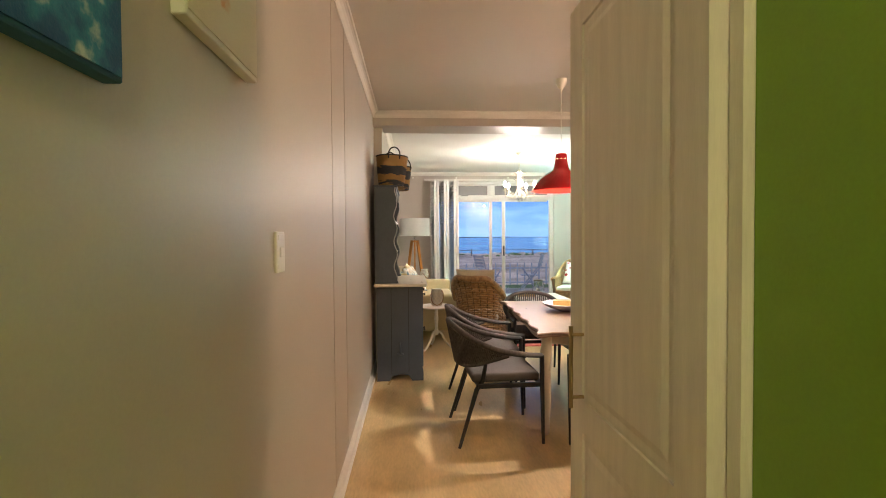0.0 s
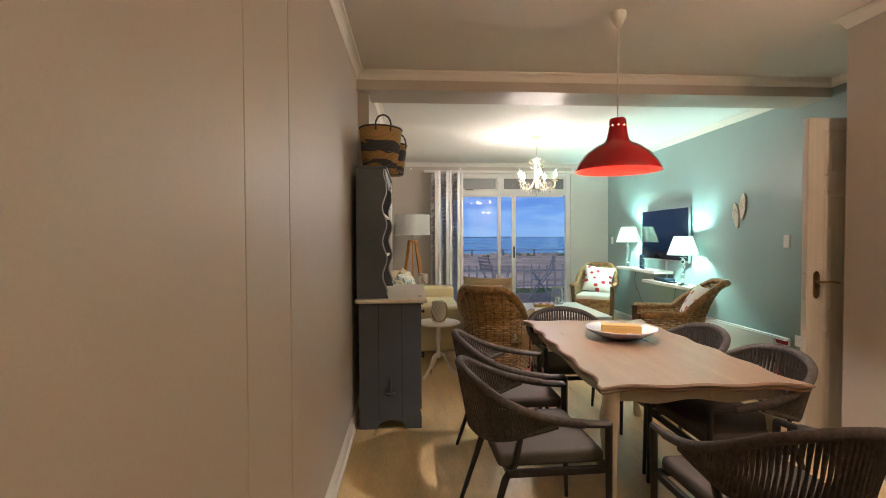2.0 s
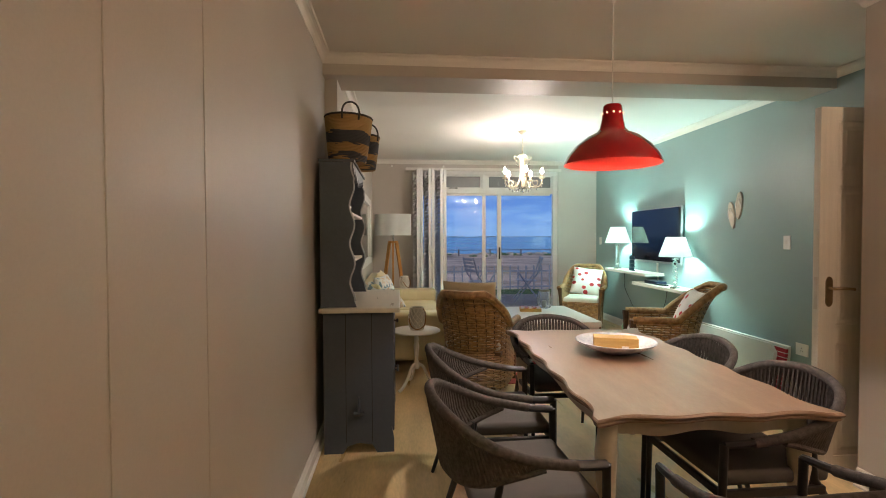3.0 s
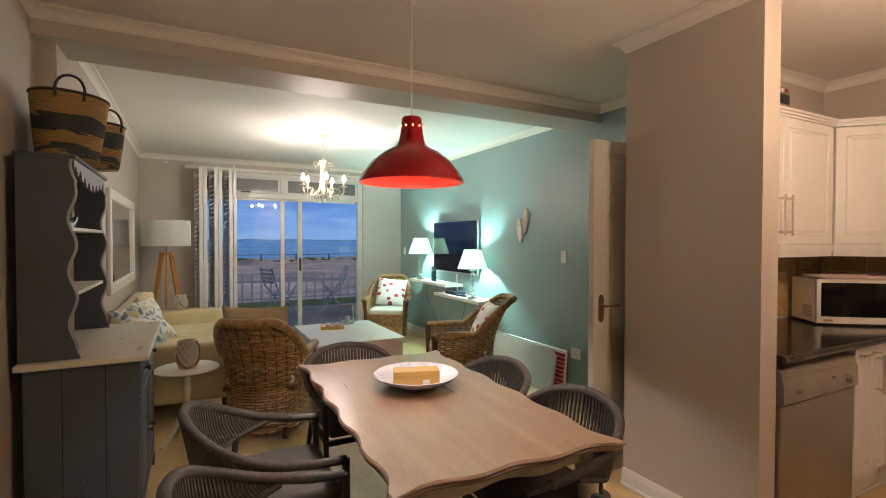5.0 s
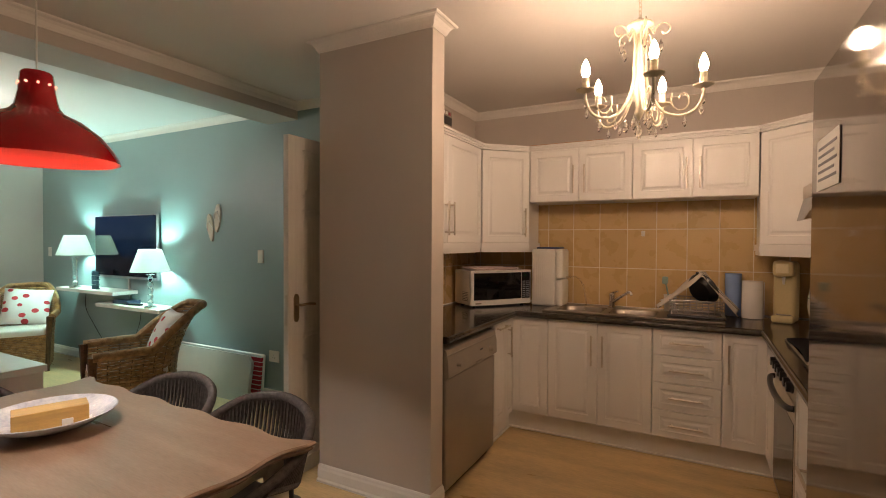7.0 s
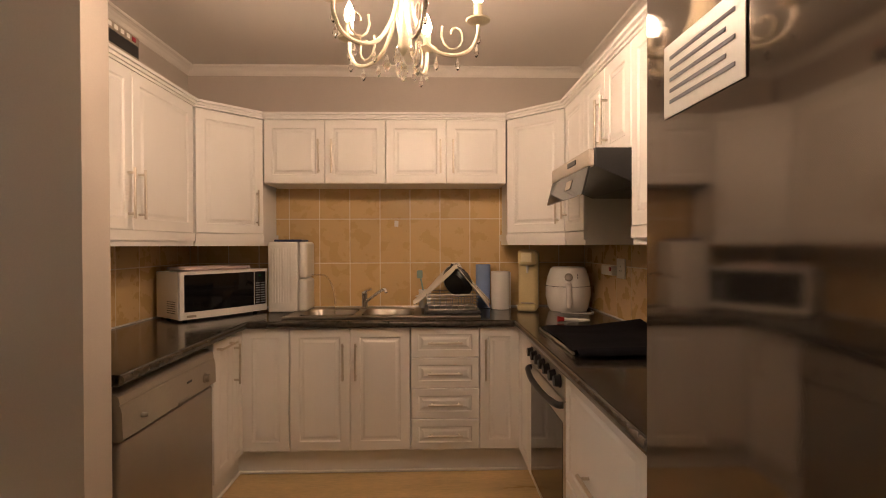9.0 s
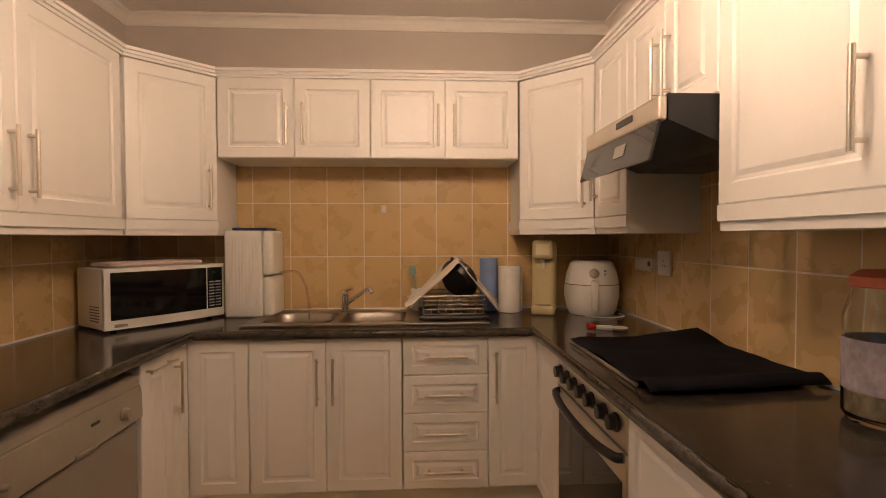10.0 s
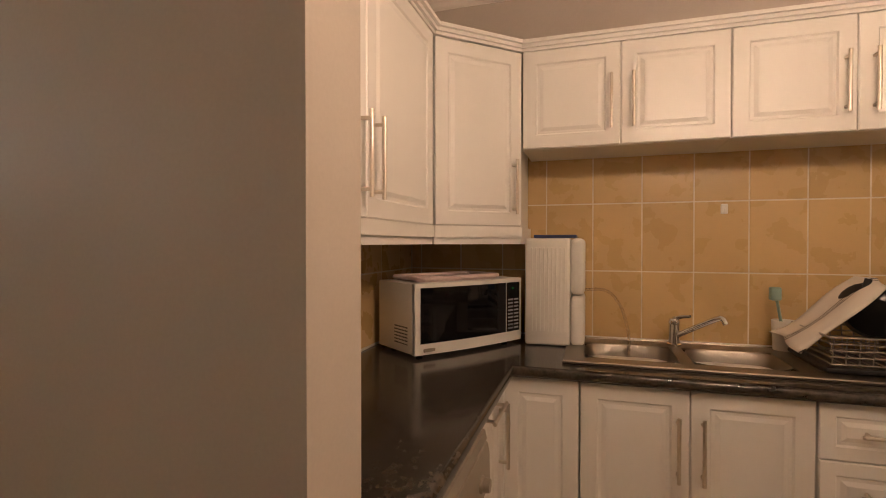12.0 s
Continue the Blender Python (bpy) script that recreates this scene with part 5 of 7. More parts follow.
bm = B()
box(bm, 0.66, 3.26, YW - 0.016, YW - 0.001, 2.432, 2.475)
struct("trim_window", bm, M_TRIM, "white timber batten above the sliding door", "trim")
for x in (0.44, 1.28, 2.30, 2.95):
    hk = thing("curtain_bracket", pose(x, YW - 0.001, 2.48), "small white curtain rail bracket", "bracket", "curtain brackets")
    bm = B()
    rbox(bm, -0.014, 0.014, -0.004, 0.0, 0.0, 0.035, 0.001, 1)
    tube(bm, [(0, -0.004, 0.018), (0, -0.05, 0.018), (0, -0.055, 0.03)], 0.006, 8)
    part("arm", bm, M_WHITEPL, hk, "", True)


def folding_shutter(m):
    """One folded pair of leaves: twin front stiles with hinges between them, louvres behind."""
    ob = thing("folding_shutter", m, "white aluminium louvred security shutter folded to the side", "shutter", "folded shutters")
    d = 0.37
    for x, y in ((-0.023, 0.0), (0.031, 0.0), (-0.023, d - 0.03)):
        bm = B()
        rbox(bm, x - 0.023, x + 0.023, y, y + 0.03, 0.05, 2.40, 0.004, 1)
        part("stile", bm, M_ALU, ob)
    for z in (0.42, 1.06, 1.93, 2.08):
        bm = B()
        for k in range(4):
            tube(bm, [(0.004, -0.006, z + k * 0.030), (0.004, -0.006, z + k * 0.030 + 0.026)], 0.008, 8)
        for x in (-0.022, 0.030):
            for k in (0, 1):
                rbox(bm, x - 0.013, x + 0.013, -0.005, 0.001, z + 0.006 + k * 0.062, z + 0.048 + k * 0.062, 0.002, 1)
        part("hinge", bm, M_WHITE, ob, "white knuckle hinge", True)
    for z0 in (0.05, 2.35):
        bm = B()
        rbox(bm, -0.02, 0.02, 0.031, d - 0.031, z0, z0 + 0.05, 0.003, 1)
        part("rail", bm, M_ALU, ob)
    sl = None
    for k in range(36):
        z = 0.13 + k * 0.0615
        if sl is None:
            bm = B()
            box(bm, -0.004, 0.004, 0.031, d - 0.031, -0.033, 0.033)
            bm.transform(Matrix.Rotation(radians(35), 4, "Y"))
            sl = part("louvre", bm, mat("louvre_grey", (0.50, 0.49, 0.47), 0.4), ob)
            sl.location = (-0.023, 0, z)
        else:
            o = new("louvre", sl.data)
            o.parent = ob
            o.location = (-0.023, 0, z)
    return ob


s0 = folding_shutter(pose(0.872, 9.43, 0, 0, 0, 9))
for x in (1.055, 1.238):
    copy_thing(s0, pose(x, 9.43, 0, 0, 0, 9))

# ---- outside ----
M_SLAB = mat("terrace_concrete", (0.30, 0.27, 0.27), 0.85, vary=0.12, scale=1.5, bump=0.1)
bm = B()
box(bm, -6, 9, YW + 0.2, 13.2, -0.25, -0.03)
struct("pavement", bm, M_SLAB, "grey concrete terrace outside the sliding door", "terrace")
M_LAND = mat("dry_ground", (0.58, 0.46, 0.42), 0.95, vary=0.35, scale=0.25, fine=3, bump=0.1)
bm = B()
n, m_ = 60, 48


def land(i, y):
    """Height of the dry ground: it falls gently towards the shore and under the sea."""
    f = min(1.0, max(0.0, (y - 16.5) / 46.0))
    dip = 0.45 * max(0.0, (y - 69.0) / 8.0)
    return -0.30 - 0.72 * f * f * (3 - 2 * f) - dip + 0.05 * noise.noise(Vector((i * 0.9, y * 0.3, 0)))


grid = [[bm.verts.new((-3000 + 6000 * (i / n), 13.2 + 66 * (j / m_) if j else 10.0, land(i, 13.2 + 66 * (j / m_)) if j else -0.3)) for i in range(n + 1)] for j in range(m_ + 1)]
for j in range(m_):
    for i in range(n):
        bm.faces.new((grid[j][i], grid[j][i + 1], grid[j + 1][i + 1], grid[j + 1][i]))
struct("ground", bm, M_LAND, "dry brown sandy ground towards the shore", "ground", True)
bm = B()
box(bm, -6, 9, 13.2, 15.8, -0.28, -0.20)
struct("lawn", bm, mat("lawn_green", (0.06, 0.12, 0.035), 0.95, vary=0.3, scale=3, fine=60, bump=0.3), "narrow green lawn before the fence", "lawn")
M_SEA = mat("sea_water", (0.15, 0.44, 0.66), 0.22, vary=0.2, scale=0.02, fine=0.4, bump=0.05)
bm = B()
box(bm, -4900, 4900, 71.0, 4800, -1.4, -1.16)
struct("water", bm, M_SEA, "calm blue sea reaching to the horizon", "sea")


def dusk():
    """Evening sky: deep blue above, paler towards the horizon, with torn grey-blue clouds."""
    m = glow("dusk_sky", (0.1, 0.2, 0.5), 1.0)
    n, l = m.node_tree.nodes, m.node_tree.links
    tc = n.new("ShaderNodeTexCoord")
    sp = n.new("ShaderNodeSeparateXYZ")
    l.new(tc.outputs["Object"], sp.inputs[0])
    mr = n.new("ShaderNodeMapRange")
    mr.inputs["From Min"].default_value, mr.inputs["From Max"].default_value = 0, 1500
    l.new(sp.outputs["Z"], mr.inputs["Value"])
    r = n.new("ShaderNodeValToRGB")
    els = r.color_ramp.elements
    els[0].position, els[0].color = 0.0, (0.20, 0.36, 0.66, 1)
    els[1].position, els[1].color = 0.55, (0.045, 0.115, 0.42, 1)
    e = els.new(0.15)
    e.color = (0.12, 0.27, 0.66, 1)
    l.new(mr.outputs[0], r.inputs[0])
    mp = n.new("ShaderNodeMapping")
    mp.inputs["Scale"].default_value = (0.0009, 1, 0.0042)
    l.new(tc.outputs["Object"], mp.inputs["Vector"])
    no = n.new("ShaderNodeTexNoise")
    no.inputs["Scale"].default_value = 1.6
    no.inputs["Detail"].default_value = 7
    no.inputs["Roughness"].default_value = 0.58
    l.new(mp.outputs[0], no.inputs["Vector"])
    cr = n.new("ShaderNodeValToRGB")
    cr.color_ramp.elements[0].position, cr.color_ramp.elements[0].color = 0.46, (0, 0, 0, 1)
    cr.color_ramp.elements[1].position, cr.color_ramp.elements[1].color = 0.68, (1, 1, 1, 1)
    l.new(no.outputs["Fac"], cr.inputs[0])
    mx = n.new("ShaderNodeMix")
    mx.data_type = "RGBA"
    l.new(cr.outputs[0], mx.inputs[0])
    l.new(r.outputs[0], mx.inputs[6])
    mx.inputs[7].default_value = (0.24, 0.42, 0.72, 1)
    em = [x for x in n if x.type == "EMISSION"][0]
    l.new(mx.outputs[2], em.inputs["Color"])
    em.inputs["Strength"].default_value = 1.15
    return m


bm = B()
box(bm, -4950, 4950, 4850, 4860, -30, 3200)
struct("backdrop", bm, dusk(), "blue evening sky with low cloud over the sea", "sky")
bm = B()
for k in range(60):
    x = -2400 + k * 80
    hgt = 4 + 14 * abs(noise.noise(Vector((k * 0.21, 2, 0))))
    box(bm, x, x + 84, 4700, 4720, -2, hgt)
struct("backdrop_coast", bm, mat("far_coast", (0.06, 0.09, 0.14), 1.0), "thin line of far coast on the horizon", "coast")

M_FENCE = mat("fence_blue_grey", (0.26, 0.28, 0.38), 0.5, vary=0.1, bump=0.02)
fence = thing("palisade_fence", pose(0, 16.0, -0.3), "dark palisade fence with pointed bars across the terrace's end", "fence")
for z in (0.15, 0.62):
    bm = B()
    box(bm, -4, 9, 0.02, 0.06, z - 0.025, z + 0.025)
    part("rail", bm, M_FENCE, fence)
pal = None
for k in range(62):
    x = -3.6 + k * 0.24
    if pal is None:
        bm = B()
        vs = prism(bm, [(-0.022, -0.012), (0.022, -0.012), (0.022, 0.012), (-0.022, 0.012)], 0, 0.74)
        bmesh.ops.scale(bm, vec=(0.3, 1, 1), verts=[v for v in prism(bm, [(-0.0219, -0.0119), (0.0219, -0.0119), (0.0219, 0.0119), (-0.0219, 0.0119)], 0.74, 0.80) if v.co.z > 0.78])
        pal = part("bar", bm, M_FENCE, fence)
        pal.location = (x, 0, 0)
    else:
        o = new("bar", pal.data)
        o.parent = fence
        o.location = (x, 0, 0)
rail = thing("shore_rail", pose(0, 62, -1.0), "low timber post-and-rail barrier along the shore", "fence")
bm = B()
box(bm, -60, 80, -0.05, 0.05, 0.66, 0.74)
part("rail", bm, mat("weathered_timber", (0.10, 0.10, 0.12), 0.9), rail)
for k in range(36):
    bm = B()
    box(bm, -60 + k * 4 - 0.09, -60 + k * 4 + 0.09, -0.09, 0.09, -0.3, 0.80)
    part("post", bm, bpy.data.materials["weathered_timber"], rail)
M_ROCK = mat("shore_rock", (0.50, 0.46, 0.43), 0.95, vary=0.4, scale=0.8, bump=0.3)
bm = B()
rng = random.Random(4)
for k in range(260):
    x, y = rng.uniform(-40, 70), rng.uniform(63.5, 73)
    s = rng.uniform(0.15, 0.65)
    bmesh.ops.create_icosphere(bm, subdivisions=1, radius=s, matrix=Matrix.Translation((x, y, land(30, y))) @ Matrix.Rotation(rng.uniform(0, 3), 4, "Z") @ Matrix.Diagonal((1.3, 1, 0.5, 1)))
tagged(part("rocks", bm, M_ROCK, None), "scattered pale rocks and kelp along the shore", "rocks", kind="stuff")

bm = B()
for k in range(420):
    x, y = rng.uniform(-25, 45), rng.uniform(58.5, 67)
    if noise.noise(Vector((x * 0.16, y * 0.3, 3))) < 0.08:
        continue
    s = rng.uniform(0.12, 0.4)
    bmesh.ops.create_icosphere(bm, subdivisions=1, radius=s, matrix=Matrix.Translation((x, y, land(30, y))) @ Matrix.Rotation(rng.uniform(0, 3), 4, "Z") @ Matrix.Diagonal((1.6, 1, 0.7, 1)))
for v in bm.verts:
    v.co += Vector((1, 1, 0.6)) * 0.09 * noise.noise(v.co * 5)
tagged(part("shrubs", bm, mat("shore_scrub", (0.07, 0.13, 0.05), 0.95, vary=0.3, scale=2, bump=0.3), None), "low green scrub growing along the shore", "shrubs", kind="stuff")

M_PLASTIC = mat("pale_plastic", (0.34, 0.36, 0.46), 0.5, vary=0.05, bump=0.02)


def garden_chair(m):
    ob = thing("garden_chair", m, "pale folding garden chair on the terrace", "chair", "terrace chairs")
    for s in (-1, 1):
        bm = B()
        tube(bm, [(s * 0.24, -0.25, 0), (s * 0.24, 0.20, 0.62)], 0.016, 8)
        part("leg", bm, M_PLASTIC, ob, "", True)
        bm = B()
        tube(bm, [(s * 0.22, 0.28, 0), (s * 0.22, -0.20, 0.60), (s * 0.22, -0.30, 0.95)], 0.016, 8)
        part("leg", bm, M_PLASTIC, ob, "", True)
    for k in range(6):
        bm = B()
        rbox(bm, -0.22, 0.22, -0.18 + k * 0.07, -0.13 + k * 0.07, 0.43, 0.45, 0.004, 1)
        part("slat", bm, M_PLASTIC, ob)
    for k in range(4):
        bm = B()
        rbox(bm, -0.22, 0.22, -0.27 - k * 0.015, -0.255 - k * 0.015, 0.66 + k * 0.075, 0.71 + k * 0.075, 0.004, 1)
        part("slat", bm, M_PLASTIC, ob)
    return ob


g0 = garden_chair(pose(2.25, 11.9, -0.03, 0, 0, -70))
copy_thing(g0, pose(3.3, 12.1, -0.03, 0, 0, 80))

# ---- teal wall ----
tv = thing("television", pose(XT, 0, 0), "large dark flat-screen television in a slim silver frame, switched off", "television")
bm = B()
rbox(bm, -0.062, -0.035, 7.25, 8.44, 1.005, 1.70, 0.005, 2)
part("frame", bm, mat("tv_silver", (0.45, 0.45, 0.46), 0.3, 0.8), tv, "slim silver frame", True)
bm = B()
box(bm, -0.0645, -0.0615, 7.262, 8.428, 1.03, 1.688)
part("screen", bm, M_DKGLASS, tv, "black glossy screen")
bm = B()
rbox(bm, -0.035, -0.001, 7.6, 8.1, 1.15, 1.5, 0.005, 1)
part("bracket", bm, M_BLACK, tv)
for y0, y1, z in ((7.70, 8.87, 0.84), (6.90, 8.03, 0.71)):
    ob = thing("floating_shelf", pose(XT, 0, 0), "white floating shelf on the teal wall", "shelf", "floating shelves")
    bm = B()
    rbox(bm, -0.262, -0.001, y0, y1, z, z + 0.038, 0.003, 1)
    part("board", bm, M_WHITE, ob)
rt = thing("decoder_box", pose(3.74, 7.68, 0.749), "small black decoder box on the floating shelf", "decoder")
bm = B()
rbox(bm, -0.07, 0.07, -0.14, 0.14, 0, 0.04, 0.006, 2)
part("body", bm, mat("navy_plastic", (0.012, 0.02, 0.045), 0.3), rt)
rc = thing("remote_control", pose(3.70, 7.45, 0.749, 0, 0, 15), "black remote control on the floating shelf", "remote")
bm = B()
rbox(bm, -0.022, 0.022, -0.08, 0.08, 0, 0.018, 0.006, 2)
part("body", bm, M_BLACK, rc)
orn = thing("letter_ornament", pose(3.70, 8.20, 0.879, 0, 0, -90), "small blue stacked-letter ornament on the shelf", "ornament")
rng = random.Random(9)
for k in range(4):
    bm = B()
    for i in range(3):
        x = -0.065 + i * 0.045
        box(bm, x, x + 0.012, -0.012, 0.012, k * 0.05, k * 0.05 + 0.044)
        box(bm, x + 0.012, x + 0.034, -0.012, 0.012, k * 0.05 + (0.032 if rng.random() > 0.5 else 0.0), k * 0.05 + (0.044 if rng.random() > 0.9 else 0.0) + 0.012)
    part("letter_row", bm, mat("ornament_blue", (0.03, 0.08, 0.12), 0.5), orn)


def wire(name, pts, label, r=0.0032, material=None):
    bm = B()
    tube(bm, curve_pts(pts, 6), r, 6)
    return tagged(part(name, bm, material or M_BLACK, None, "", True), label, "cable")


wire("cable", [(3.85, 8.72, 0.84), (3.845, 8.72, 0.62), (3.84, 8.55, 0.45), (3.845, 8.30, 0.22), (3.85, 8.22, 0.12)], "thin black lamp cable hanging down the teal wall")
wire("cable", [(3.862, 7.85, 1.0), (3.862, 7.85, 0.89), (3.862, 7.82, 0.75)], "pale cable duct below the television", 0.012, M_WHITEPL)
wire("cable", [(3.85, 7.60, 0.71), (3.845, 7.62, 0.55), (3.85, 7.70, 0.40), (3.86, 7.72, 0.36)], "thin black cable below the shelf")


def wall_plate(x, y, z, turn, w, h, label, kind="rocker"):
    ob = thing("light_switch" if kind == "rocker" else "wall_socket", pose(x, y, z, 0, 0, turn), label, "switch" if kind == "rocker" else "socket")
    bm = B()
    rbox(bm, -w / 2, w / 2, -0.010, 0, -h / 2, h / 2, 0.004, 2)
    part("plate", bm, M_WHITEPL, ob)
    if kind == "rocker":
        bm = B()
        rbox(bm, -w * 0.2, w * 0.2, -0.014, -0.009, -h * 0.13, h * 0.13, 0.003, 1)
        part("rocker", bm, M_WHITE, ob)
        for s in (-1, 1):
            bm = B()
            rbox(bm, -w * 0.38, w * 0.38, -0.0115, -0.0095, s * h * 0.36 - 0.008, s * h * 0.36 + 0.008, 0.001, 1)
            part("moulding", bm, M_WHITEPL, ob)
    else:
        for dx, dz in ((-0.011, -0.012), (0.011, -0.012), (0, 0.012)):
            bm = B()
            tube(bm, [(dx, -0.0105, dz), (dx, -0.0085, dz)], 0.004, 8)
            part("hole", bm, M_BLACK, ob)
    return ob


wall_plate(XT, 5.79, 1.285, -90, 0.072, 0.118, "white light switch plate on the teal wall")
wall_plate(XT, 9.62, 1.27, -90, 0.072, 0.118, "white light switch plate beside the pale wall")
wall_plate(XT, 7.72, 0.32, -90, 0.09, 0.12, "white wall socket below the shelves", "socket")
wall_plate(XT, 5.62, 0.40, -90, 0.12, 0.10, "white wall socket above the skirting", "socket")
wall_plate(XL, 1.900, 1.295, 90, 0.082, 0.118, "white light switch plate on the greige hall wall")

ff = thing("flip_flop_ornament", pose(XT, 6.42, 1.60, 0, 0, -90), "pair of white wooden flip-flops hung on the teal wall", "wall ornament")
for dx, dz, a in ((-0.052, -0.05, 10), (0.05, 0.04, -5)):
    bm = B()
    out = [(0.042 * math.cos(t) * (1 + 0.18 * math.sin(t)) * (0.9 + 0.1 * math.cos(2 * t)), 0.135 * math.sin(t)) for t in [2 * math.pi * i / 28 for i in range(28)]]
    prism(bm, out, 0, 0.016)
    sole = part("sole", bm, mat("driftwood_white", (0.66, 0.60, 0.50), 0.7, vary=0.12, bump=0.1), ff, "", m=pose(dx, -0.002, dz, 90, 0, 0) @ pose(0, 0, 0, 0, 0, a))
    for s in (-1, 1):
        bm = B()
        tube(bm, curve_pts([(0.0, 0.07, 0.016), (s * 0.018, 0.045, 0.028), (s * 0.036, 0.0, 0.02), (s * 0.038, -0.03, 0.012)], 4), 0.005, 6)
        part("strap", bm, M_WHITE, sole, "", True, pose(dx, -0.002, dz, 90, 0, 0) @ pose(0, 0, 0, 0, 0, a))

pb = thing("folding_table", pose(3.70, 0, 0), "white folding table top leaning against the teal wall", "folding table")
bm = B()
vs = prism(bm, [(5.78, 0.0), (7.25, 0.0), (7.25, 0.36), (7.20, 0.41), (5.84, 0.41), (5.78, 0.35)], 0.0, 0.03)
mm = Matrix(((0, 0, 1, 0), (1, 0, 0, 0), (0, 1, 0, 0), (0, 0, 0, 1)))
bm.transform(mm)
bm.transform(Matrix.Rotation(radians(9), 4, "Y"))
part("board", bm, mat("panel_white", (0.62, 0.60, 0.56), 0.35, vary=0.03), pb)
bc = thing("beach_chair", pose(3.80, 0, 0), "folded red and white striped beach chair behind the panel", "folding chair")
bm = B()
rbox(bm, -0.012, 0.012, 5.735, 7.0, 0.01, 0.385, 0.008, 2)
part("canvas", bm, stripes("beach_canvas", [(0.0, (0.42, 0.02, 0.04)), (0.45, (0.74, 0.70, 0.66)), (0.62, (0.42, 0.02, 0.04))], "Z", 0.04), bc, "red and white striped canvas", m=Matrix.Rotation(radians(6), 4, "Y"))
bm = B()
tube(bm, [(0.02, 5.725, 0.0), (0.052, 5.725, 0.395), (0.052, 7.02, 0.395), (0.02, 7.02, 0.0)], 0.012, 8)
part("frame", bm, M_WHITEPL, bc, "", True)
pot = thing("bag", pose(3.66, 8.15, 0), "small green and white plastic bag on the floor", "bag")
bm = B()
bmesh.ops.create_icosphere(bm, subdivisions=3, radius=0.11)
for v in bm.verts:
    v.co += v.co.normalized() * 0.03 * noise.noise(v.co * 14)
    v.co.z = max(0, v.co.z * 1.1 + 0.10)
part("body", bm, mat("green_plastic", (0.05, 0.32, 0.10), 0.35, vary=0.5, scale=14, dark=(0.7, 0.72, 0.68)), pot, "", True)

# ---- doors ----
def panel_door(name, m, w, h, label, handle_side, wide=False):
    ob = tagged(new(name), label, "door", kind="structure")
    ob.matrix_basis = m
    bm = B()
    box(bm, 0, w, 0.008, 0.032, 0.008, h)
    part("core", bm, M_DOOR, ob)
    for face in (0, 1):
        for x0, x1, z0, z1 in ((0.0, w, 0.008, 0.10), (0.0, w, h - 0.075, h), (0.0, 0.105, 0.10, h - 0.075), (w - 0.105, w, 0.10, h - 0.075), (0.105, w - 0.105, 0.74, 0.84), (0.105, w - 0.105, 1.62, 1.70), (w / 2 - 0.05, w / 2 + 0.05, 0.10, 0.74), (w / 2 - 0.05, w / 2 + 0.05, 0.84, 1.62), (w / 2 - 0.05, w / 2 + 0.05, 1.70, h - 0.075)):
            if wide and (abs(x0 - w / 2 + 0.05) < 0.001 or z0 == 1.62):
                continue
            bm = B()
            box(bm, x0, x1, 0.0 if face == 0 else 0.032, 0.008 if face == 0 else 0.040, z0, z1)
            part("stile", bm, M_DOOR, ob)
        for x0, x1 in ((0.105, w - 0.105),) if wide else ((0.105, w / 2 - 0.05), (w / 2 + 0.05, w - 0.105)):
            for z0, z1 in ((0.10, 0.74), (0.84, h - 0.075)) if wide else ((0.10, 0.74), (0.84, 1.62), (1.70, h - 0.075)):
                bm = B()
                rings = []
                for i, d in ((0.002, 0.0), (0.012, -0.002), (0.030, -0.002), (0.050, -0.007)):
                    rings.append([bm.verts.new((px, d, pz)) for px, pz in ((x0 + i, z0 + i), (x1 - i, z0 + i), (x1 - i, z1 - i), (x0 + i, z1 - i))])
                for a, b in zip(rings, rings[1:]):
                    for j in range(4):
                        bm.faces.new((a[j], a[(j + 1) % 4], b[(j + 1) % 4], b[j]))
                bm.faces.new(rings[-1])
                bm.transform(Matrix.Translation((0, 0.008, 0)) if face == 0 else Matrix.Translation((0, 0.032, 0)) @ Matrix.Diagonal((1, -1, 1, 1)))
                part("panel", bm, M_DOOR, ob)
    hx = 0.06 if handle_side < 0 else w - 0.06
    M_BRASS = mat("dull_brass", (0.36, 0.27, 0.15), 0.35, 0.9, vary=0.1)
    if wide:
        bm = B()
        tube(bm, [(w - 0.115, 0.078, 0.82), (w - 0.115, 0.078, 1.067)], 0.0064, 10)
        for z in (0.852, 1.04):
            tube(bm, [(w - 0.115, 0.039, z), (w - 0.115, 0.078, z)], 0.0055, 8)
        part("handle", bm, M_BRASS, ob, "dull brass bar handle", True)
    for yy, s in () if wide else ((0.0, -1), (0.040, 1)):
        bm = B()
        out = [(0.021 * math.cos(t), 0.085 * math.sin(t)) for t in [2 * math.pi * i / 24 for i in range(24)]]
        out = [(max(-0.02, min(0.02, x * 1.4)), z) for x, z in out]
        prism(bm, out, 0, 0.006)
        pl = part("handle_plate", bm, M_BRASS, ob, "dull brass handle plate", m=pose(hx, yy + (0 if s < 0 else 0.006), 1.03, 90, 0, 0))
        bm = B()
        d = 1 if handle_side < 0 else -1
        tube(bm, curve_pts([(hx, yy, 1.05), (hx, yy + s * 0.045, 1.05), (hx + d * 0.05, yy + s * 0.05, 1.052), (hx + d * 0.11, yy + s * 0.048, 1.046)], 5), 0.008, 8)
        part("lever", bm, M_BRASS, pl, "dull brass lever", True)
    bm = B()
    xe0 = -0.001 if handle_side < 0 else w - 0.002
    box(bm, xe0, xe0 + 0.003, 0.009, 0.031, 0.93, 1.11)
    if wide:
        bm.free()
    else:
        part("lock_plate", bm, M_STEEL, ob)
    hx = w - 0.001 if handle_side < 0 else 0.001
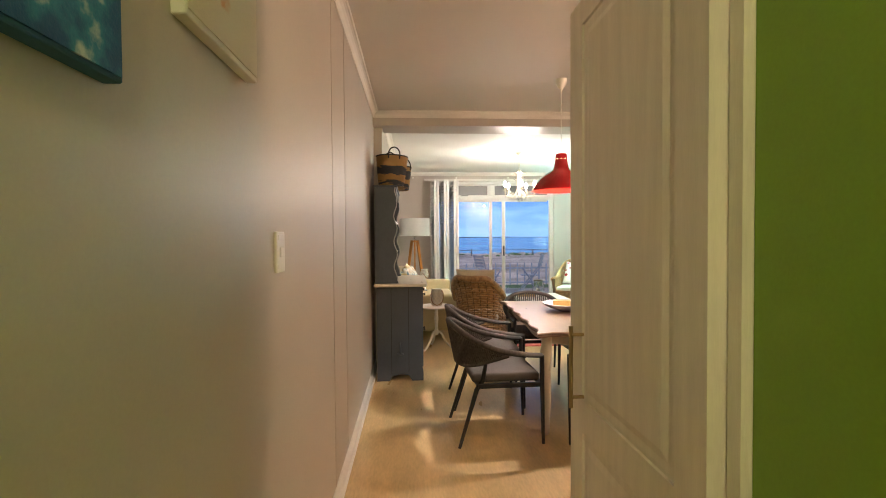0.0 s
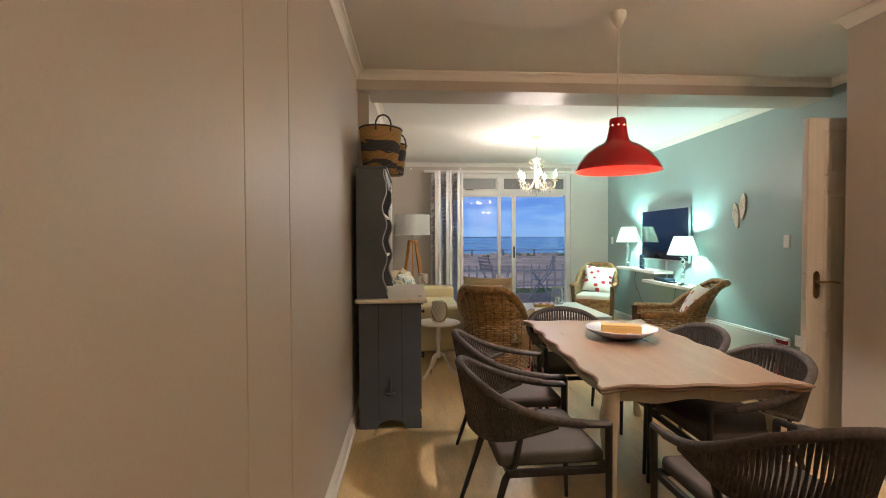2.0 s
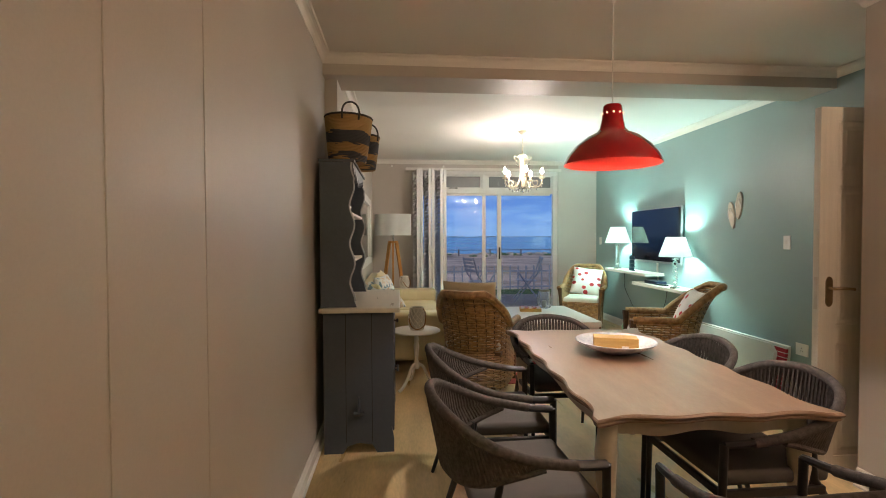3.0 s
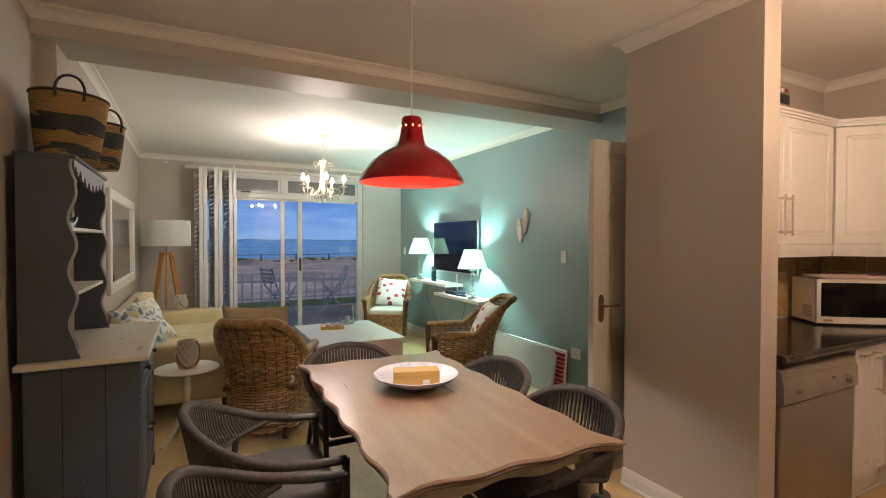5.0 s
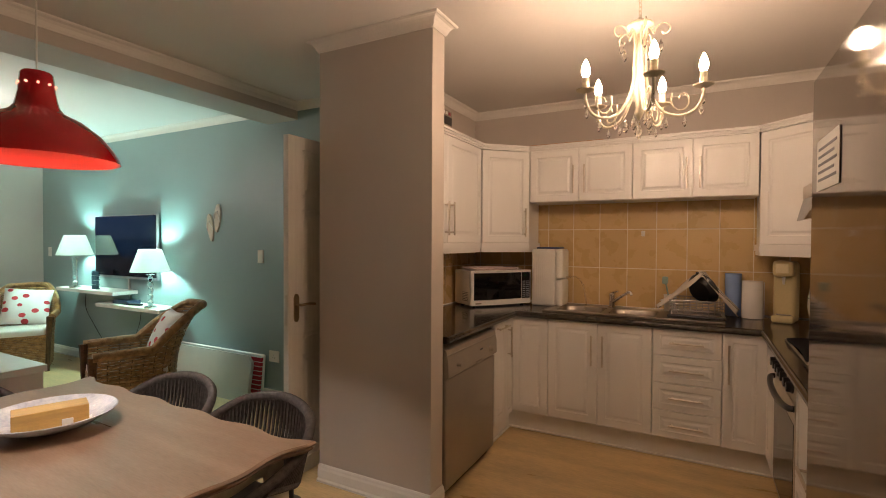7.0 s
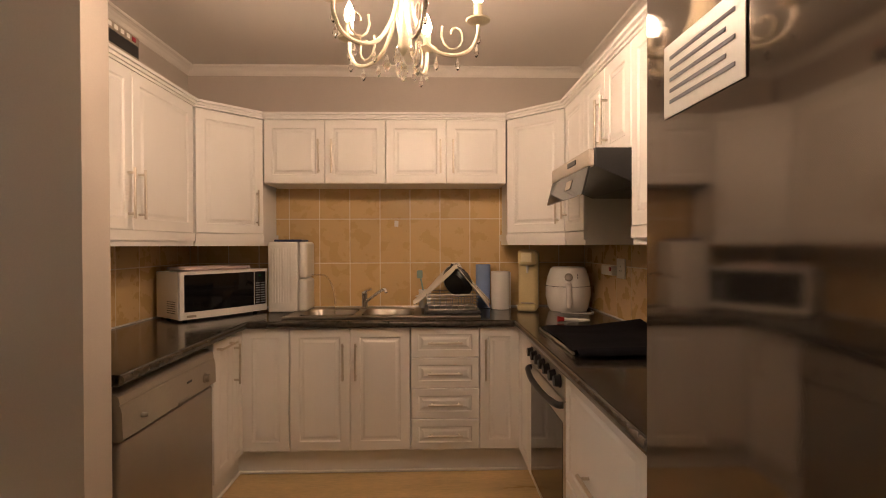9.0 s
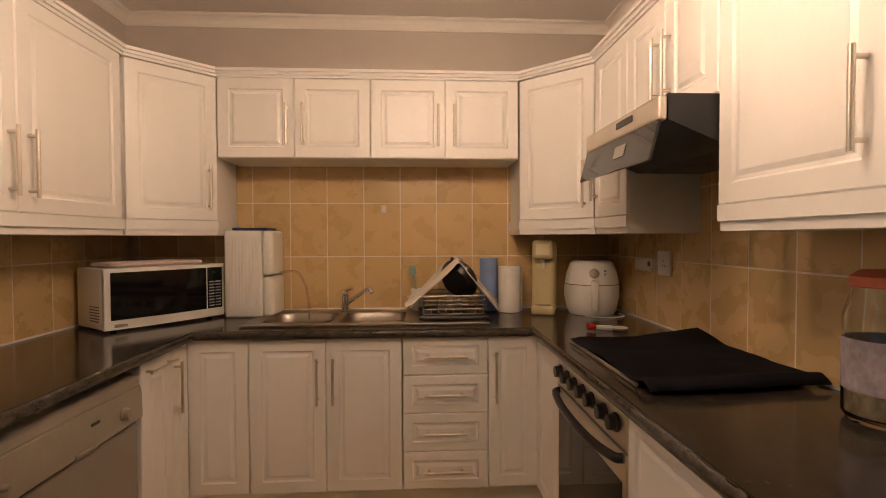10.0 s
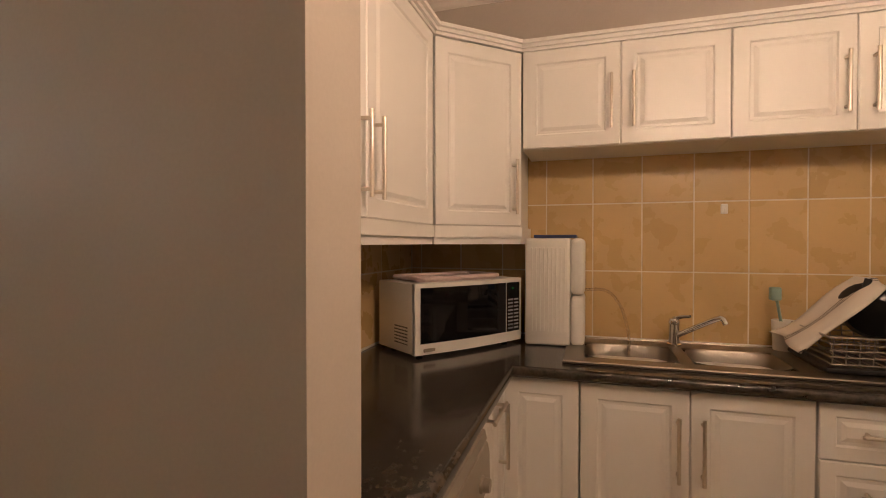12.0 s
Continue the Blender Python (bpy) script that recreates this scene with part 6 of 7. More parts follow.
    for z in (0.25, 1.0, 1.78):
        bm = B()
        tube(bm, [(hx, -0.008, z - 0.05), (hx, -0.008, z + 0.05)], 0.008, 8)
        part("hinge", bm, M_BRASS, ob, "brass hinge", True)
    return ob


panel_door("door_1", pose(0.972, 1.285, 0, 0, 0, 90), 0.72, 2.04, "cream two-panel hall door standing open", 1, True)
panel_door("door_2", pose(2.880, 4.425, 0, 0, 0, 0), 0.972, 2.055, "cream six-panel door standing open beside the partition", -1)
bm = B()
box(bm, 0.965, 1.119, 1.245, 1.279, 0, 2.12)
struct("door_frame_hall", bm, M_DOOR, "cream painted hall door frame", "door frame")
bm = B()
box(bm, XT - 0.012, XT + 0.16, 5.25, 5.319, 0, 2.079)
box(bm, XT - 0.012, XT + 0.16, 4.297, 4.31, 0, 2.079)
struct("door_frame_passage", bm, M_TRIM, "white painted door frame in the teal wall", "door frame")
wb = [(2.865, 1.0), (3.305, 1.0)]
for k, (y, _) in enumerate(wb):
    bm = B()
    tube(bm, [(XL + 0.0005, y, 0.101), (XL + 0.0005, y, CB - 0.001)], 0.0022, 6)
    struct("trim_seam_%d" % (k + 1), bm, M_WALL, "thin vertical joint bead in the painted wall", "trim", True)

# ---- hall pictures ----
def picture(y0, y1, z0, z1, kind, label):
    ob = thing("picture", pose(XL, 0, 0), label, "picture", "hall pictures")
    bm = B()
    rbox(bm, 0.0, 0.025, y0, y1, z0, z1, 0.002, 1)
    part("canvas_edge", bm, M_WHITE if kind == "pale" else mat("canvas_blue_edge", (0.03, 0.12, 0.25), 0.8), ob)
    m = mat("canvas_" + kind, (0.5, 0.5, 0.5), 0.8, bump=0.2, fine=200)
    n, l = m.node_tree.nodes, m.node_tree.links
    no = n.new("ShaderNodeTexNoise")
    no.inputs["Scale"].default_value = 16 if kind == "sea" else 5
    no.inputs["Detail"].default_value = 6
    tc = n.new("ShaderNodeTexCoord")
    l.new(tc.outputs["Object"], no.inputs["Vector"])
    r = n.new("ShaderNodeValToRGB")
    els = r.color_ramp.elements
    stops = [(0.0, (0.005, 0.03, 0.10)), (0.45, (0.012, 0.10, 0.26)), (0.56, (0.03, 0.22, 0.40)), (0.64, (0.55, 0.62, 0.62))] if kind == "sea" else [(0.0, (0.62, 0.56, 0.47)), (0.6, (0.66, 0.60, 0.50)), (0.64, (0.62, 0.33, 0.18)), (0.72, (0.60, 0.30, 0.16))]
    els[0].position, els[0].color = stops[0][0], (*stops[0][1], 1)
    els[1].position, els[1].color = stops[1][0], (*stops[1][1], 1)
    for p, c in stops[2:]:
        e = els.new(p)
        e.color = (*c, 1)
    l.new(no.outputs["Fac"], r.inputs[0])
    l.new(r.outputs[0], n["Principled BSDF"].inputs["Base Color"])
    bm = B()
    box(bm, 0.0245, 0.0275, y0 + 0.006, y1 - 0.006, z0 + (0.012 if kind == "pale" else 0.006), z1 - 0.006)
    part("painting", bm, m, ob)
    return ob


picture(0.55, 1.125, 1.53, 2.10, "sea", "blue seascape painting on canvas")
picture(1.30, 1.655, 1.70, 2.13, "pale", "pale abstract picture with an orange mark in a white frame")
sm = thing("smoke_detector", pose(1.63, 3.5, CEIL), "small white hook and plate on the ceiling", "ceiling hook")
bm = B()
lathe(bm, [(0.0, 0), (0.02, -0.001), (0.018, -0.008), (0.006, -0.012), (0.004, -0.03), (0.0, -0.03)], 16)
part("body", bm, M_WHITEPL, sm, "", True)

# ---- kitchen appliances ----
M_SILVER = mat("silver_plastic", (0.34, 0.30, 0.245), 0.38, 0.35, vary=0.05, bump=0.01)
M_DWDOOR = mat("dishwasher_silver", (0.36, 0.32, 0.27), 0.32, 0.7, vary=0.06, scale=3, fine=200, bump=0.01)
dw = thing("dishwasher", pose(0, 0, 0), "silver-grey freestanding dishwasher with a control panel on top", "dishwasher")
bm = B()
box(bm, 3.20, 3.885, 3.60, 4.10, 0.03, 0.868)
part("body", bm, M_SILVER, dw)
bm = B()
rbox(bm, 3.142, 3.845, 3.515, 3.597, 0.05, 0.672, 0.012, 3)
part("door", bm, M_DWDOOR, dw, "silver-grey door", True)
bm = B()
a = [(3.597, 0.677), (3.512, 0.677), (3.500, 0.686), (3.502, 0.775), (3.508, 0.800), (3.512, 0.802), (3.5125, 0.806), (3.509, 0.809), (3.514, 0.832), (3.54, 0.846), (3.597, 0.848)]
va = [bm.verts.new((3.14, y, z)) for y, z in a]
vb = [bm.verts.new((3.848, y, z)) for y, z in a]
for i in range(len(a)):
    bm.faces.new((va[i], va[(i + 1) % len(a)], vb[(i + 1) % len(a)], vb[i]))
bm.faces.new(va)
bm.faces.new(vb[::-1])
cp = part("control_panel", bm, M_SILVER, dw, "silver control panel", True)
for x, r in ((3.735, 0.019), (3.25, 0.008)):
    bm = B()
    lathe(bm, [(r * 1.2, 0), (r * 1.15, 0.006), (r, 0.008), (r * 0.9, 0.024), (0.0005, 0.025)], 18)
    part("knob", bm, M_SILVER, cp, "", True, pose(x, 3.500, 0.735, 90, 0, 0))
bm = B()
rbox(bm, 3.50, 3.60, 3.4955, 3.52, 0.680, 0.698, 0.006, 2)
part("grip", bm, M_DWDOOR, cp)
bm = B()
rbox(bm, 3.575, 3.615, 3.4995, 3.505, 0.752, 0.762, 0.001, 1)
part("badge", bm, M_BLACK, cp, "small dark badge")
bm = B()
box(bm, 3.15, 3.83, 3.56, 3.598, 0.0, 0.05)
part("kick_panel", bm, M_BLACK, dw)

oven = thing("oven", pose(0, 0, 0), "steel built-in oven with seven black knobs and a dark glass door", "oven")
bm = B()
box(bm, 3.312, 3.940, 1.36, 1.905, 0.155, 0.868)
part("body", bm, M_BLACK, oven)
bm = B()
rbox(bm, 3.314, 3.938, 1.905, 1.935, 0.745, 0.866, 0.004, 2)
fp = part("control_panel", bm, M_STEEL, oven, "brushed steel control panel")
for k in range(7):
    x = 3.90 - k * 0.083 - (0.02 if k > 4 else 0)
    bm = B()
    lathe(bm, [(0.027, 0), (0.027, 0.005), (0.023, 0.008), (0.021, 0.026), (0.0005, 0.027)], 18)
    part("knob", bm, M_BLACK, fp, "", True, pose(x, 1.935, 0.805, -90, 0, 0))
bm = B()
rbox(bm, 3.314, 3.938, 1.906, 1.936, 0.16, 0.738, 0.005, 2)
od = part("door", bm, M_STEEL, oven, "steel-framed oven door")
bm = B()
box(bm, 3.335, 3.917, 1.9345, 1.938, 0.185, 0.655)
part("window", bm, M_DKGLASS, od, "dark glass window")
bm = B()
tube(bm, curve_pts([(3.92, 1.937, 0.725), (3.90, 1.958, 0.722), (3.78, 1.972, 0.714), (3.626, 1.975, 0.710), (3.47, 1.972, 0.714), (3.35, 1.958, 0.722), (3.33, 1.937, 0.725)], 5), 0.014, 10)
part("handle", bm, M_BLACK, od, "black bowed handle", True)

hood = thing("cooker_hood", pose(0, 0, 0), "slim cooker hood with steel front strip and smoked glass visor", "cooker hood")
X0, X1 = 3.360, 3.930
bm = B()
pr = [(YS + 0.012, 1.732), (1.80, 1.732), (1.80, 1.66), (1.62, 1.585), (YS + 0.012, 1.585)]
va = [bm.verts.new((X0, y, z)) for y, z in pr]
vb = [bm.verts.new((X1, y, z)) for y, z in pr]
for i in range(len(pr)):
    bm.faces.new((va[i], va[(i + 1) % len(pr)], vb[(i + 1) % len(pr)], vb[i]))
bm.faces.new(va)
bm.faces.new(vb[::-1])
part("body", bm, M_BLACK, hood)
bm = B()
rbox(bm, X0 - 0.002, X1 + 0.002, 1.802, 1.828, 1.658, 1.728, 0.008, 3)
fs = part("front_strip", bm, M_STEEL, hood, "steel front strip")
bm = B()
rbox(bm, 3.52, 3.64, 1.8275, 1.831, 1.690, 1.712, 0.003, 1)
part("switch_panel", bm, M_BLACK, fs)
bm = B()
vs = box(bm, X0 + 0.004, X1 - 0.004, -0.004, 0.004, -0.115, 0)
part("visor", bm, M_DKGLASS, hood, "smoked glass visor", m=pose(0, 1.822, 1.660, 14, 0, 0))
bm = B()
rbox(bm, 3.55, 3.63, -0.0065, -0.0045, -0.07, -0.03, 0.0005, 1)
part("sticker", bm, M_SILVER, hood, "small grey sticker", m=pose(0, 1.8337, 1.660, 14, 0, 0))

M_FRIDGE = mat("dark_steel_gloss", (0.235, 0.21, 0.185), 0.045, 0.9, vary=0.03, scale=2, fine=300, bump=0.003)
fr = thing("fridge", pose(0, 0, 0), "tall fridge with mirror-like dark glass doors and grey side", "fridge")
bm = B()
rbox(bm, 1.755, 2.365, 1.36, 1.955, 0.04, 1.85, 0.006, 2)
part("body", bm, mat("fridge_side", (0.50, 0.52, 0.47), 0.35, vary=0.04), fr, "pale grey side")
bm = B()
rbox(bm, 1.765, 2.355, 1.955, 1.985, 0.06, 1.84, 0.002, 1)
part("gasket", bm, M_BLACK, fr, "black door seal")
for z0, z1 in ((0.05, 0.62), (0.635, 1.85)):
    bm = B()
    rbox(bm, 1.755, 2.365, 1.985, 2.034, z0, z1, 0.004, 2)
    d = part("door", bm, MATS["fridge_side"], fr, "pale grey door body", True)
    bm = B()
    rbox(bm, 1.756, 2.364, 2.0345, 2.0495, z0 + 0.001, z1 - 0.001, 0.003, 2)
    part("edge_band", bm, M_BLACK, d, "black edge band", True)
    bm = B()
    rbox(bm, 1.759, 2.361, 2.046, 2.0505, z0 + 0.004, z1 - 0.004, 0.001, 1)
    part("glass_front", bm, M_FRIDGE, d, "mirror-like smoked glass front")
note = thing("paper_note", pose(2.185, 2.052, 1.62, 0, 0, 180), "white paper note with rows of small print on the fridge", "note")
bm = B()
box(bm, -0.105, 0.105, -0.0012, 0, -0.06, 0.06)
part("sheet", bm, M_WHITEPL, note)
for k in range(5):
    bm = B()
    box(bm, -0.085, 0.085 - 0.02 * (k % 2), -0.0022, -0.0008, 0.033 - k * 0.018, 0.039 - k * 0.018)
    part("print_line", bm, mat("grey_print", (0.25, 0.25, 0.27), 0.8), note)
mg = thing("fridge_magnet", pose(1.7545, 1.962, 1.757, 0, 0, -90), "round red magnet on the fridge's side", "magnet")
bm = B()
lathe(bm, [(0.0, 0), (0.034, 0.0), (0.034, 0.006), (0.0, 0.009)], 24)
part("disc", bm, M_RED, mg, "", True, pose(0, 0, 0, 90, 0, 0))
card = thing("paper_card", pose(1.7545, 1.955, 1.627, 0, 0, -90), "small pinkish paper card stuck to the fridge's side", "card")
bm = B()
box(bm, -0.03, 0.03, -0.0012, 0, -0.02, 0.02)
part("sheet", bm, mat("pink_card", (0.50, 0.30, 0.26), 0.8), card)

# ---- on the worktop ----
ZC = 0.9135
mw = thing("microwave", pose(4.228, 3.868, ZC, 0, 0, -36) @ Matrix.Diagonal((1.09, 1, 1, 1)), "white microwave oven with dark glass door and keypad", "microwave")
bm = B()
rbox(bm, 0, 0.52, 0.02, 0.275, 0.012, 0.285, 0.006, 2)
mb = part("body", bm, M_WHITEPL, mw, "", True)
for i in range(9):
    for j in range(6):
        bm = B()
        box(bm, -0.001, 0.002, 0.05 + i * 0.011, 0.057 + i * 0.011, 0.045 + j * 0.013, 0.050 + j * 0.013)
        part("vent_slot", bm, M_BLACK, mb)
bm = B()
n = 10
for i in range(n):
    xa, xb = 0.52 * i / n, 0.52 * (i + 1) / n
    ya, yb = -0.016 * math.sin(math.pi * xa / 0.52), -0.016 * math.sin(math.pi * xb / 0.52)
    v = [bm.verts.new(p) for p in ((xa, ya, 0.012), (xb, yb, 0.012), (xb, yb, 0.285), (xa, ya, 0.285), (xa, 0.02, 0.012), (xb, 0.02, 0.012), (xb, 0.02, 0.285), (xa, 0.02, 0.285))]
    for f in ((0, 1, 2, 3), (4, 7, 6, 5), (0, 4, 5, 1), (3, 2, 6, 7)):
        bm.faces.new([v[k] for k in f])
bmesh.ops.remove_doubles(bm, verts=bm.verts, dist=0.0001)
front = part("front", bm, M_WHITEPL, mw, "white curved front", True)


def curved_plate(x0, x1, z0, z1, e):
    bm = B()
    n = 8
    for i in range(n):
        xa, xb = x0 + (x1 - x0) * i / n, x0 + (x1 - x0) * (i + 1) / n
        ya, yb = -0.016 * math.sin(math.pi * xa / 0.52) - e, -0.016 * math.sin(math.pi * xb / 0.52) - e
        v = [bm.verts.new(p) for p in ((xa, ya, z0), (xb, yb, z0), (xb, yb, z1), (xa, ya, z1), (xa, ya + e + 0.004, z0), (xb, yb + e + 0.004, z0), (xb, yb + e + 0.004, z1), (xa, ya + e + 0.004, z1))]
        for f in ((0, 1, 2, 3), (4, 7, 6, 5), (0, 4, 5, 1), (3, 2, 6, 7)):
            bm.faces.new([v[k] for k in f])
    bmesh.ops.remove_doubles(bm, verts=bm.verts, dist=0.0001)
    return bm


part("door_glass", curved_plate(0.022, 0.425, 0.055, 0.268, 0.0025), M_DKGLASS, front, "dark glass door")
part("keypad", curved_plate(0.430, 0.508, 0.055, 0.268, 0.0025), M_DKGLASS, front, "black keypad")
for r in range(9):
    for c in range(2):
        part("key", curved_plate(0.437 + c * 0.035, 0.466 + c * 0.035, 0.066 + r * 0.0155, 0.073 + r * 0.0155, 0.0035), mat("key_grey", (0.32, 0.33, 0.36), 0.5), front)
part("display", curved_plate(0.458, 0.472, 0.240, 0.245, 0.0035), glow("led_green", (0.15, 0.9, 0.2), 0.12), front, "small green clock display")
bm = B()
rbox(bm, 0.035, 0.085, -0.008, 0.0, 0.022, 0.036, 0.002, 1)
part("badge", bm, M_SILVER, front, "small oval badge")
for x in (0.05, 0.47):
    for y in (0.05, 0.24):
        bm = B()
        tube(bm, [(x, y, 0.013), (x, y, 0.0)], 0.012, 10)
        part("foot", bm, M_BLACK, mw)
tr = thing("tray", pose(4.51, 3.825, ZC + 0.286, 0, 0, -36) @ Matrix.Diagonal((1.22, 1.0, 1, 1)), "pale pink serving tray lying on the microwave", "tray")
bm = B()
prism(bm, [(-0.15, -0.10), (0.15, -0.10), (0.165, -0.085), (0.165, 0.085), (0.15, 0.10), (-0.15, 0.10), (-0.165, 0.085), (-0.165, -0.085)], 0.0, 0.006)
part("base", bm, mat("pink_tray", (0.66, 0.52, 0.50), 0.4), tr)
bm = B()
tube(bm, [(-0.17, -0.09, 0.014), (-0.155, -0.105, 0.014), (0.155, -0.105, 0.014), (0.17, -0.09, 0.014), (0.17, 0.09, 0.014), (0.155, 0.105, 0.014), (-0.155, 0.105, 0.014), (-0.17, 0.09, 0.014)], 0.009, 8, True)
part("rim", bm, bpy.data.materials["pink_tray"], tr, "", True)
bm = B()
lathe(bm, [(0.0, 0.006), (0.05, 0.006), (0.055, 0.012), (0.05, 0.014), (0.0, 0.013)], 20, (-0.02, 0.0, 0))
part("coaster", bm, M_STEEL, tr, "", True)

wp = thing("water_purifier", pose(4.63, 3.235, ZC, 0, 0, 0), "tall white ribbed appliance with a blue tray on its top", "appliance")
bm = B()
rbox(bm, 0, 0.235, 0.085, 0.275, 0, 0.46, 0.012, 3)
part("body", bm, M_WHITEPL, wp, "", True)
bm = B()
rbox(bm, 0.010, 0.235, 0.026, 0.084, 0, 0.215, 0.022, 4)
part("lower_tank", bm, M_WHITEPL, wp, "", True)
bm = B()
rbox(bm, 0.010, 0.235, 0.026, 0.084, 0.218, 0.46, 0.022, 4)
part("upper_tank", bm, M_WHITEPL, wp, "", True)
for k in range(9):
    bm = B()
    rbox(bm, -0.0022, 0.002, 0.105 + k * 0.017, 0.111 + k * 0.017, 0.06, 0.42, 0.001, 1)
    part("rib", bm, M_WHITEPL, wp)
bm = B()
rbox(bm, 0.02, 0.20, 0.06, 0.24, 0.461, 0.475, 0.004, 2)
part("blue_tray", bm, mat("navy_tray", (0.02, 0.035, 0.12), 0.4), wp, "navy blue tray")
bm = B()
tube(bm, curve_pts([(0.15, 0.03, 0.23), (0.15, -0.06, 0.23), (0.10, -0.12, 0.17), (0.06, -0.15, 0.06), (0.04, -0.15, -0.03)], 6), 0.006, 8)
part("hose", bm, glass("hose_clear", (0.85, 0.8, 0.7), 0.2), wp, "clear hose into the sink", True)

# inset sink
sink = thing("sink", pose(0, 0, ZC), "stainless steel double-bowl sink with drainer set in the worktop", "sink")
M_SINK = mat("sink_steel", (0.31, 0.275, 0.235), 0.34, 1.0, vary=0.06, scale=10, fine=300, bump=0.02)
bowls = ((2.56, 2.88), (2.925, 3.26))
bm = B()
zz0, zz1 = 0.0, 0.006
for x0, x1, y0, y1 in ((4.345, 4.44, 2.15, 3.335), (4.72, 4.835, 2.15, 3.335), (4.44, 4.72, 2.15, 2.56), (4.44, 4.72, 2.88, 2.925), (4.44, 4.72, 3.26, 3.335)):
    box(bm, x0, x1, y0, y1, zz0, zz1)
tube(bm, [(4.348, 2.152, 0.006), (4.348, 3.333, 0.006), (4.833, 3.333, 0.006), (4.833, 2.152, 0.006)], 0.005, 6, True)
part("rim", bm, M_SINK, sink, "", True)
for y0, y1 in bowls:
    bm = B()
    cx, cy, hx, hy = 4.58, (y0 + y1) / 2, 0.14, (y1 - y0) / 2
    rings = []
    for e, z in ((0, 0.006), (-0.006, -0.002), (-0.012, -0.12), (-0.05, -0.15)):
        ring = []
        for k in range(28):
            a = 2 * math.pi * k / 28
            c, s = math.cos(a), math.sin(a)
            q = 1 / (abs(c) ** 5 + abs(s) ** 5) ** 0.2
            ring.append(bm.verts.new((cx + (hx + e) * c * q, cy + (hy + e) * s * q, z)))
        rings.append(ring)
    for a, b in zip(rings, rings[1:]):
        for j in range(28):
            bm.faces.new((a[j], a[(j + 1) % 28], b[(j + 1) % 28], b[j]))
    bm.faces.new(rings[-1])
    part("bowl", bm, M_SINK, sink, "", True)
for k in range(8):
    bm = B()
    rbox(bm, 4.45, 4.71, 2.19 + k * 0.042, 2.20 + k * 0.042, 0.006, 0.009, 0.001, 1)
    part("drainer_rib", bm, M_SINK, sink)
tap = thing("mixer_tap", pose(4.765, 2.90, ZC + 0.006), "chrome single-lever kitchen mixer tap", "tap")
bm = B()
lathe(bm, [(0.028, 0), (0.028, 0.008), (0.022, 0.012), (0.021, 0.09), (0.024, 0.10), (0.018, 0.115), (0.0, 0.118)], 20)
part("body", bm, M_CHROME, tap, "", True)
bm = B()
tube(bm, curve_pts([(-0.01, -0.01, 0.045), (-0.06, -0.06, 0.085), (-0.12, -0.13, 0.135), (-0.135, -0.15, 0.14), (-0.145, -0.16, 0.12)], 5), 0.011, 10)
part("spout", bm, M_CHROME, tap, "", True)
bm = B()
tube(bm, [(0, 0, 0.115), (-0.03, -0.025, 0.128), (-0.065, -0.05, 0.135)], [0.010, 0.008, 0.006], 8)
part("lever", bm, M_CHROME, tap, "", True)

# dish rack with its load
rack = thing("dish_rack", pose(4.60, 2.315, ZC + 0.010), "wire dish rack in a dark drip tray on the drainer", "dish rack")
bm = B()
rbox(bm, -0.17, 0.17, -0.175, 0.175, 0, 0.018, 0.006, 2)
part("drip_tray", bm, M_BLACK, rack)
bm = B()
for z, w, d in ((0.025, 0.145, 0.15), (0.05, 0.15, 0.155), (0.072, 0.152, 0.158), (0.094, 0.155, 0.16), (0.116, 0.158, 0.162)):
    tube(bm, [(-w, -d, z), (w, -d, z), (w, d, z), (-w, d, z)], 0.0032 if z < 0.11 else 0.0045, 6, True)
for k in range(9):
    y = -0.15 + k * 0.0375
    tube(bm, [(-0.158, y, 0.116), (-0.146, y, 0.025), (0.146, y, 0.025), (0.158, y, 0.116)], 0.0026, 5)
part("wire_basket", bm, mat("rack_grey_steel", (0.30, 0.27, 0.24), 0.35, 0.8, vary=0.05), rack, "grey steel wire basket", True)["kind"] = "stuff"
pan = thing("frying_pan", pose(4.58, 2.30, ZC + 0.06, 0, 0, -8), "black pan propped upside down in the dish rack", "pan")
bm = B()
lathe(bm, [(0.0, 0.0), (0.075, 0.002), (0.108, 0.034), (0.113, 0.046), (0.107, 0.044), (0.074, 0.008), (0.0, 0.006)], 28)
part("pan_body", bm, M_BLACK, pan, "", True, pose(0, 0, 0.12, 0, 0, 0) @ pose(0, 0, 0, 68, 0, 60))
bm = B()
tube(bm, [(0.0, 0.02, 0.20), (0.0, 0.01, 0.255)], [0.016, 0.012], 8, flat=0.6)
part("pan_handle", bm, M_BLACK, pan, "", True)


def cloth(name, fn, nu, nv, material, label, category, thick=0.004):
    bm = B()
    g = [[bm.verts.new(fn(i / nu, j / nv)) for i in range(nu + 1)] for j in range(nv + 1)]
    for j in range(nv):
        for i in range(nu):
            bm.faces.new((g[j][i], g[j][i + 1], g[j + 1][i + 1], g[j + 1][i]))
    ob = tagged(part(name, bm, material, None, "", "all"), label, category)
    md = ob.modifiers.new("thickness", "SOLIDIFY")
    md.thickness = thick
    md.offset = 1
    return ob


def towel(u, v):
    # drapes over the pan like a small tent
    y = 2.55 - 0.48 * u
    peak = 2.28
    d = (y - peak) / (0.27 if y > peak else 0.21)
    z = ZC + 0.325 - 0.24 * min(1, abs(d)) ** 0.85 - (0.05 * max(0, -d - 0.4))
    x = 4.61 + (v - 0.5) * (0.16 + 0.13 * abs(d)) + 0.012 * math.sin(9 * u + 4 * v)
    return Vector((x, y + 0.012 * math.sin(7 * v), z - 0.05 * (v < 0.5) * (0.5 - v) - 0.014 * math.sin(11 * u) * v))


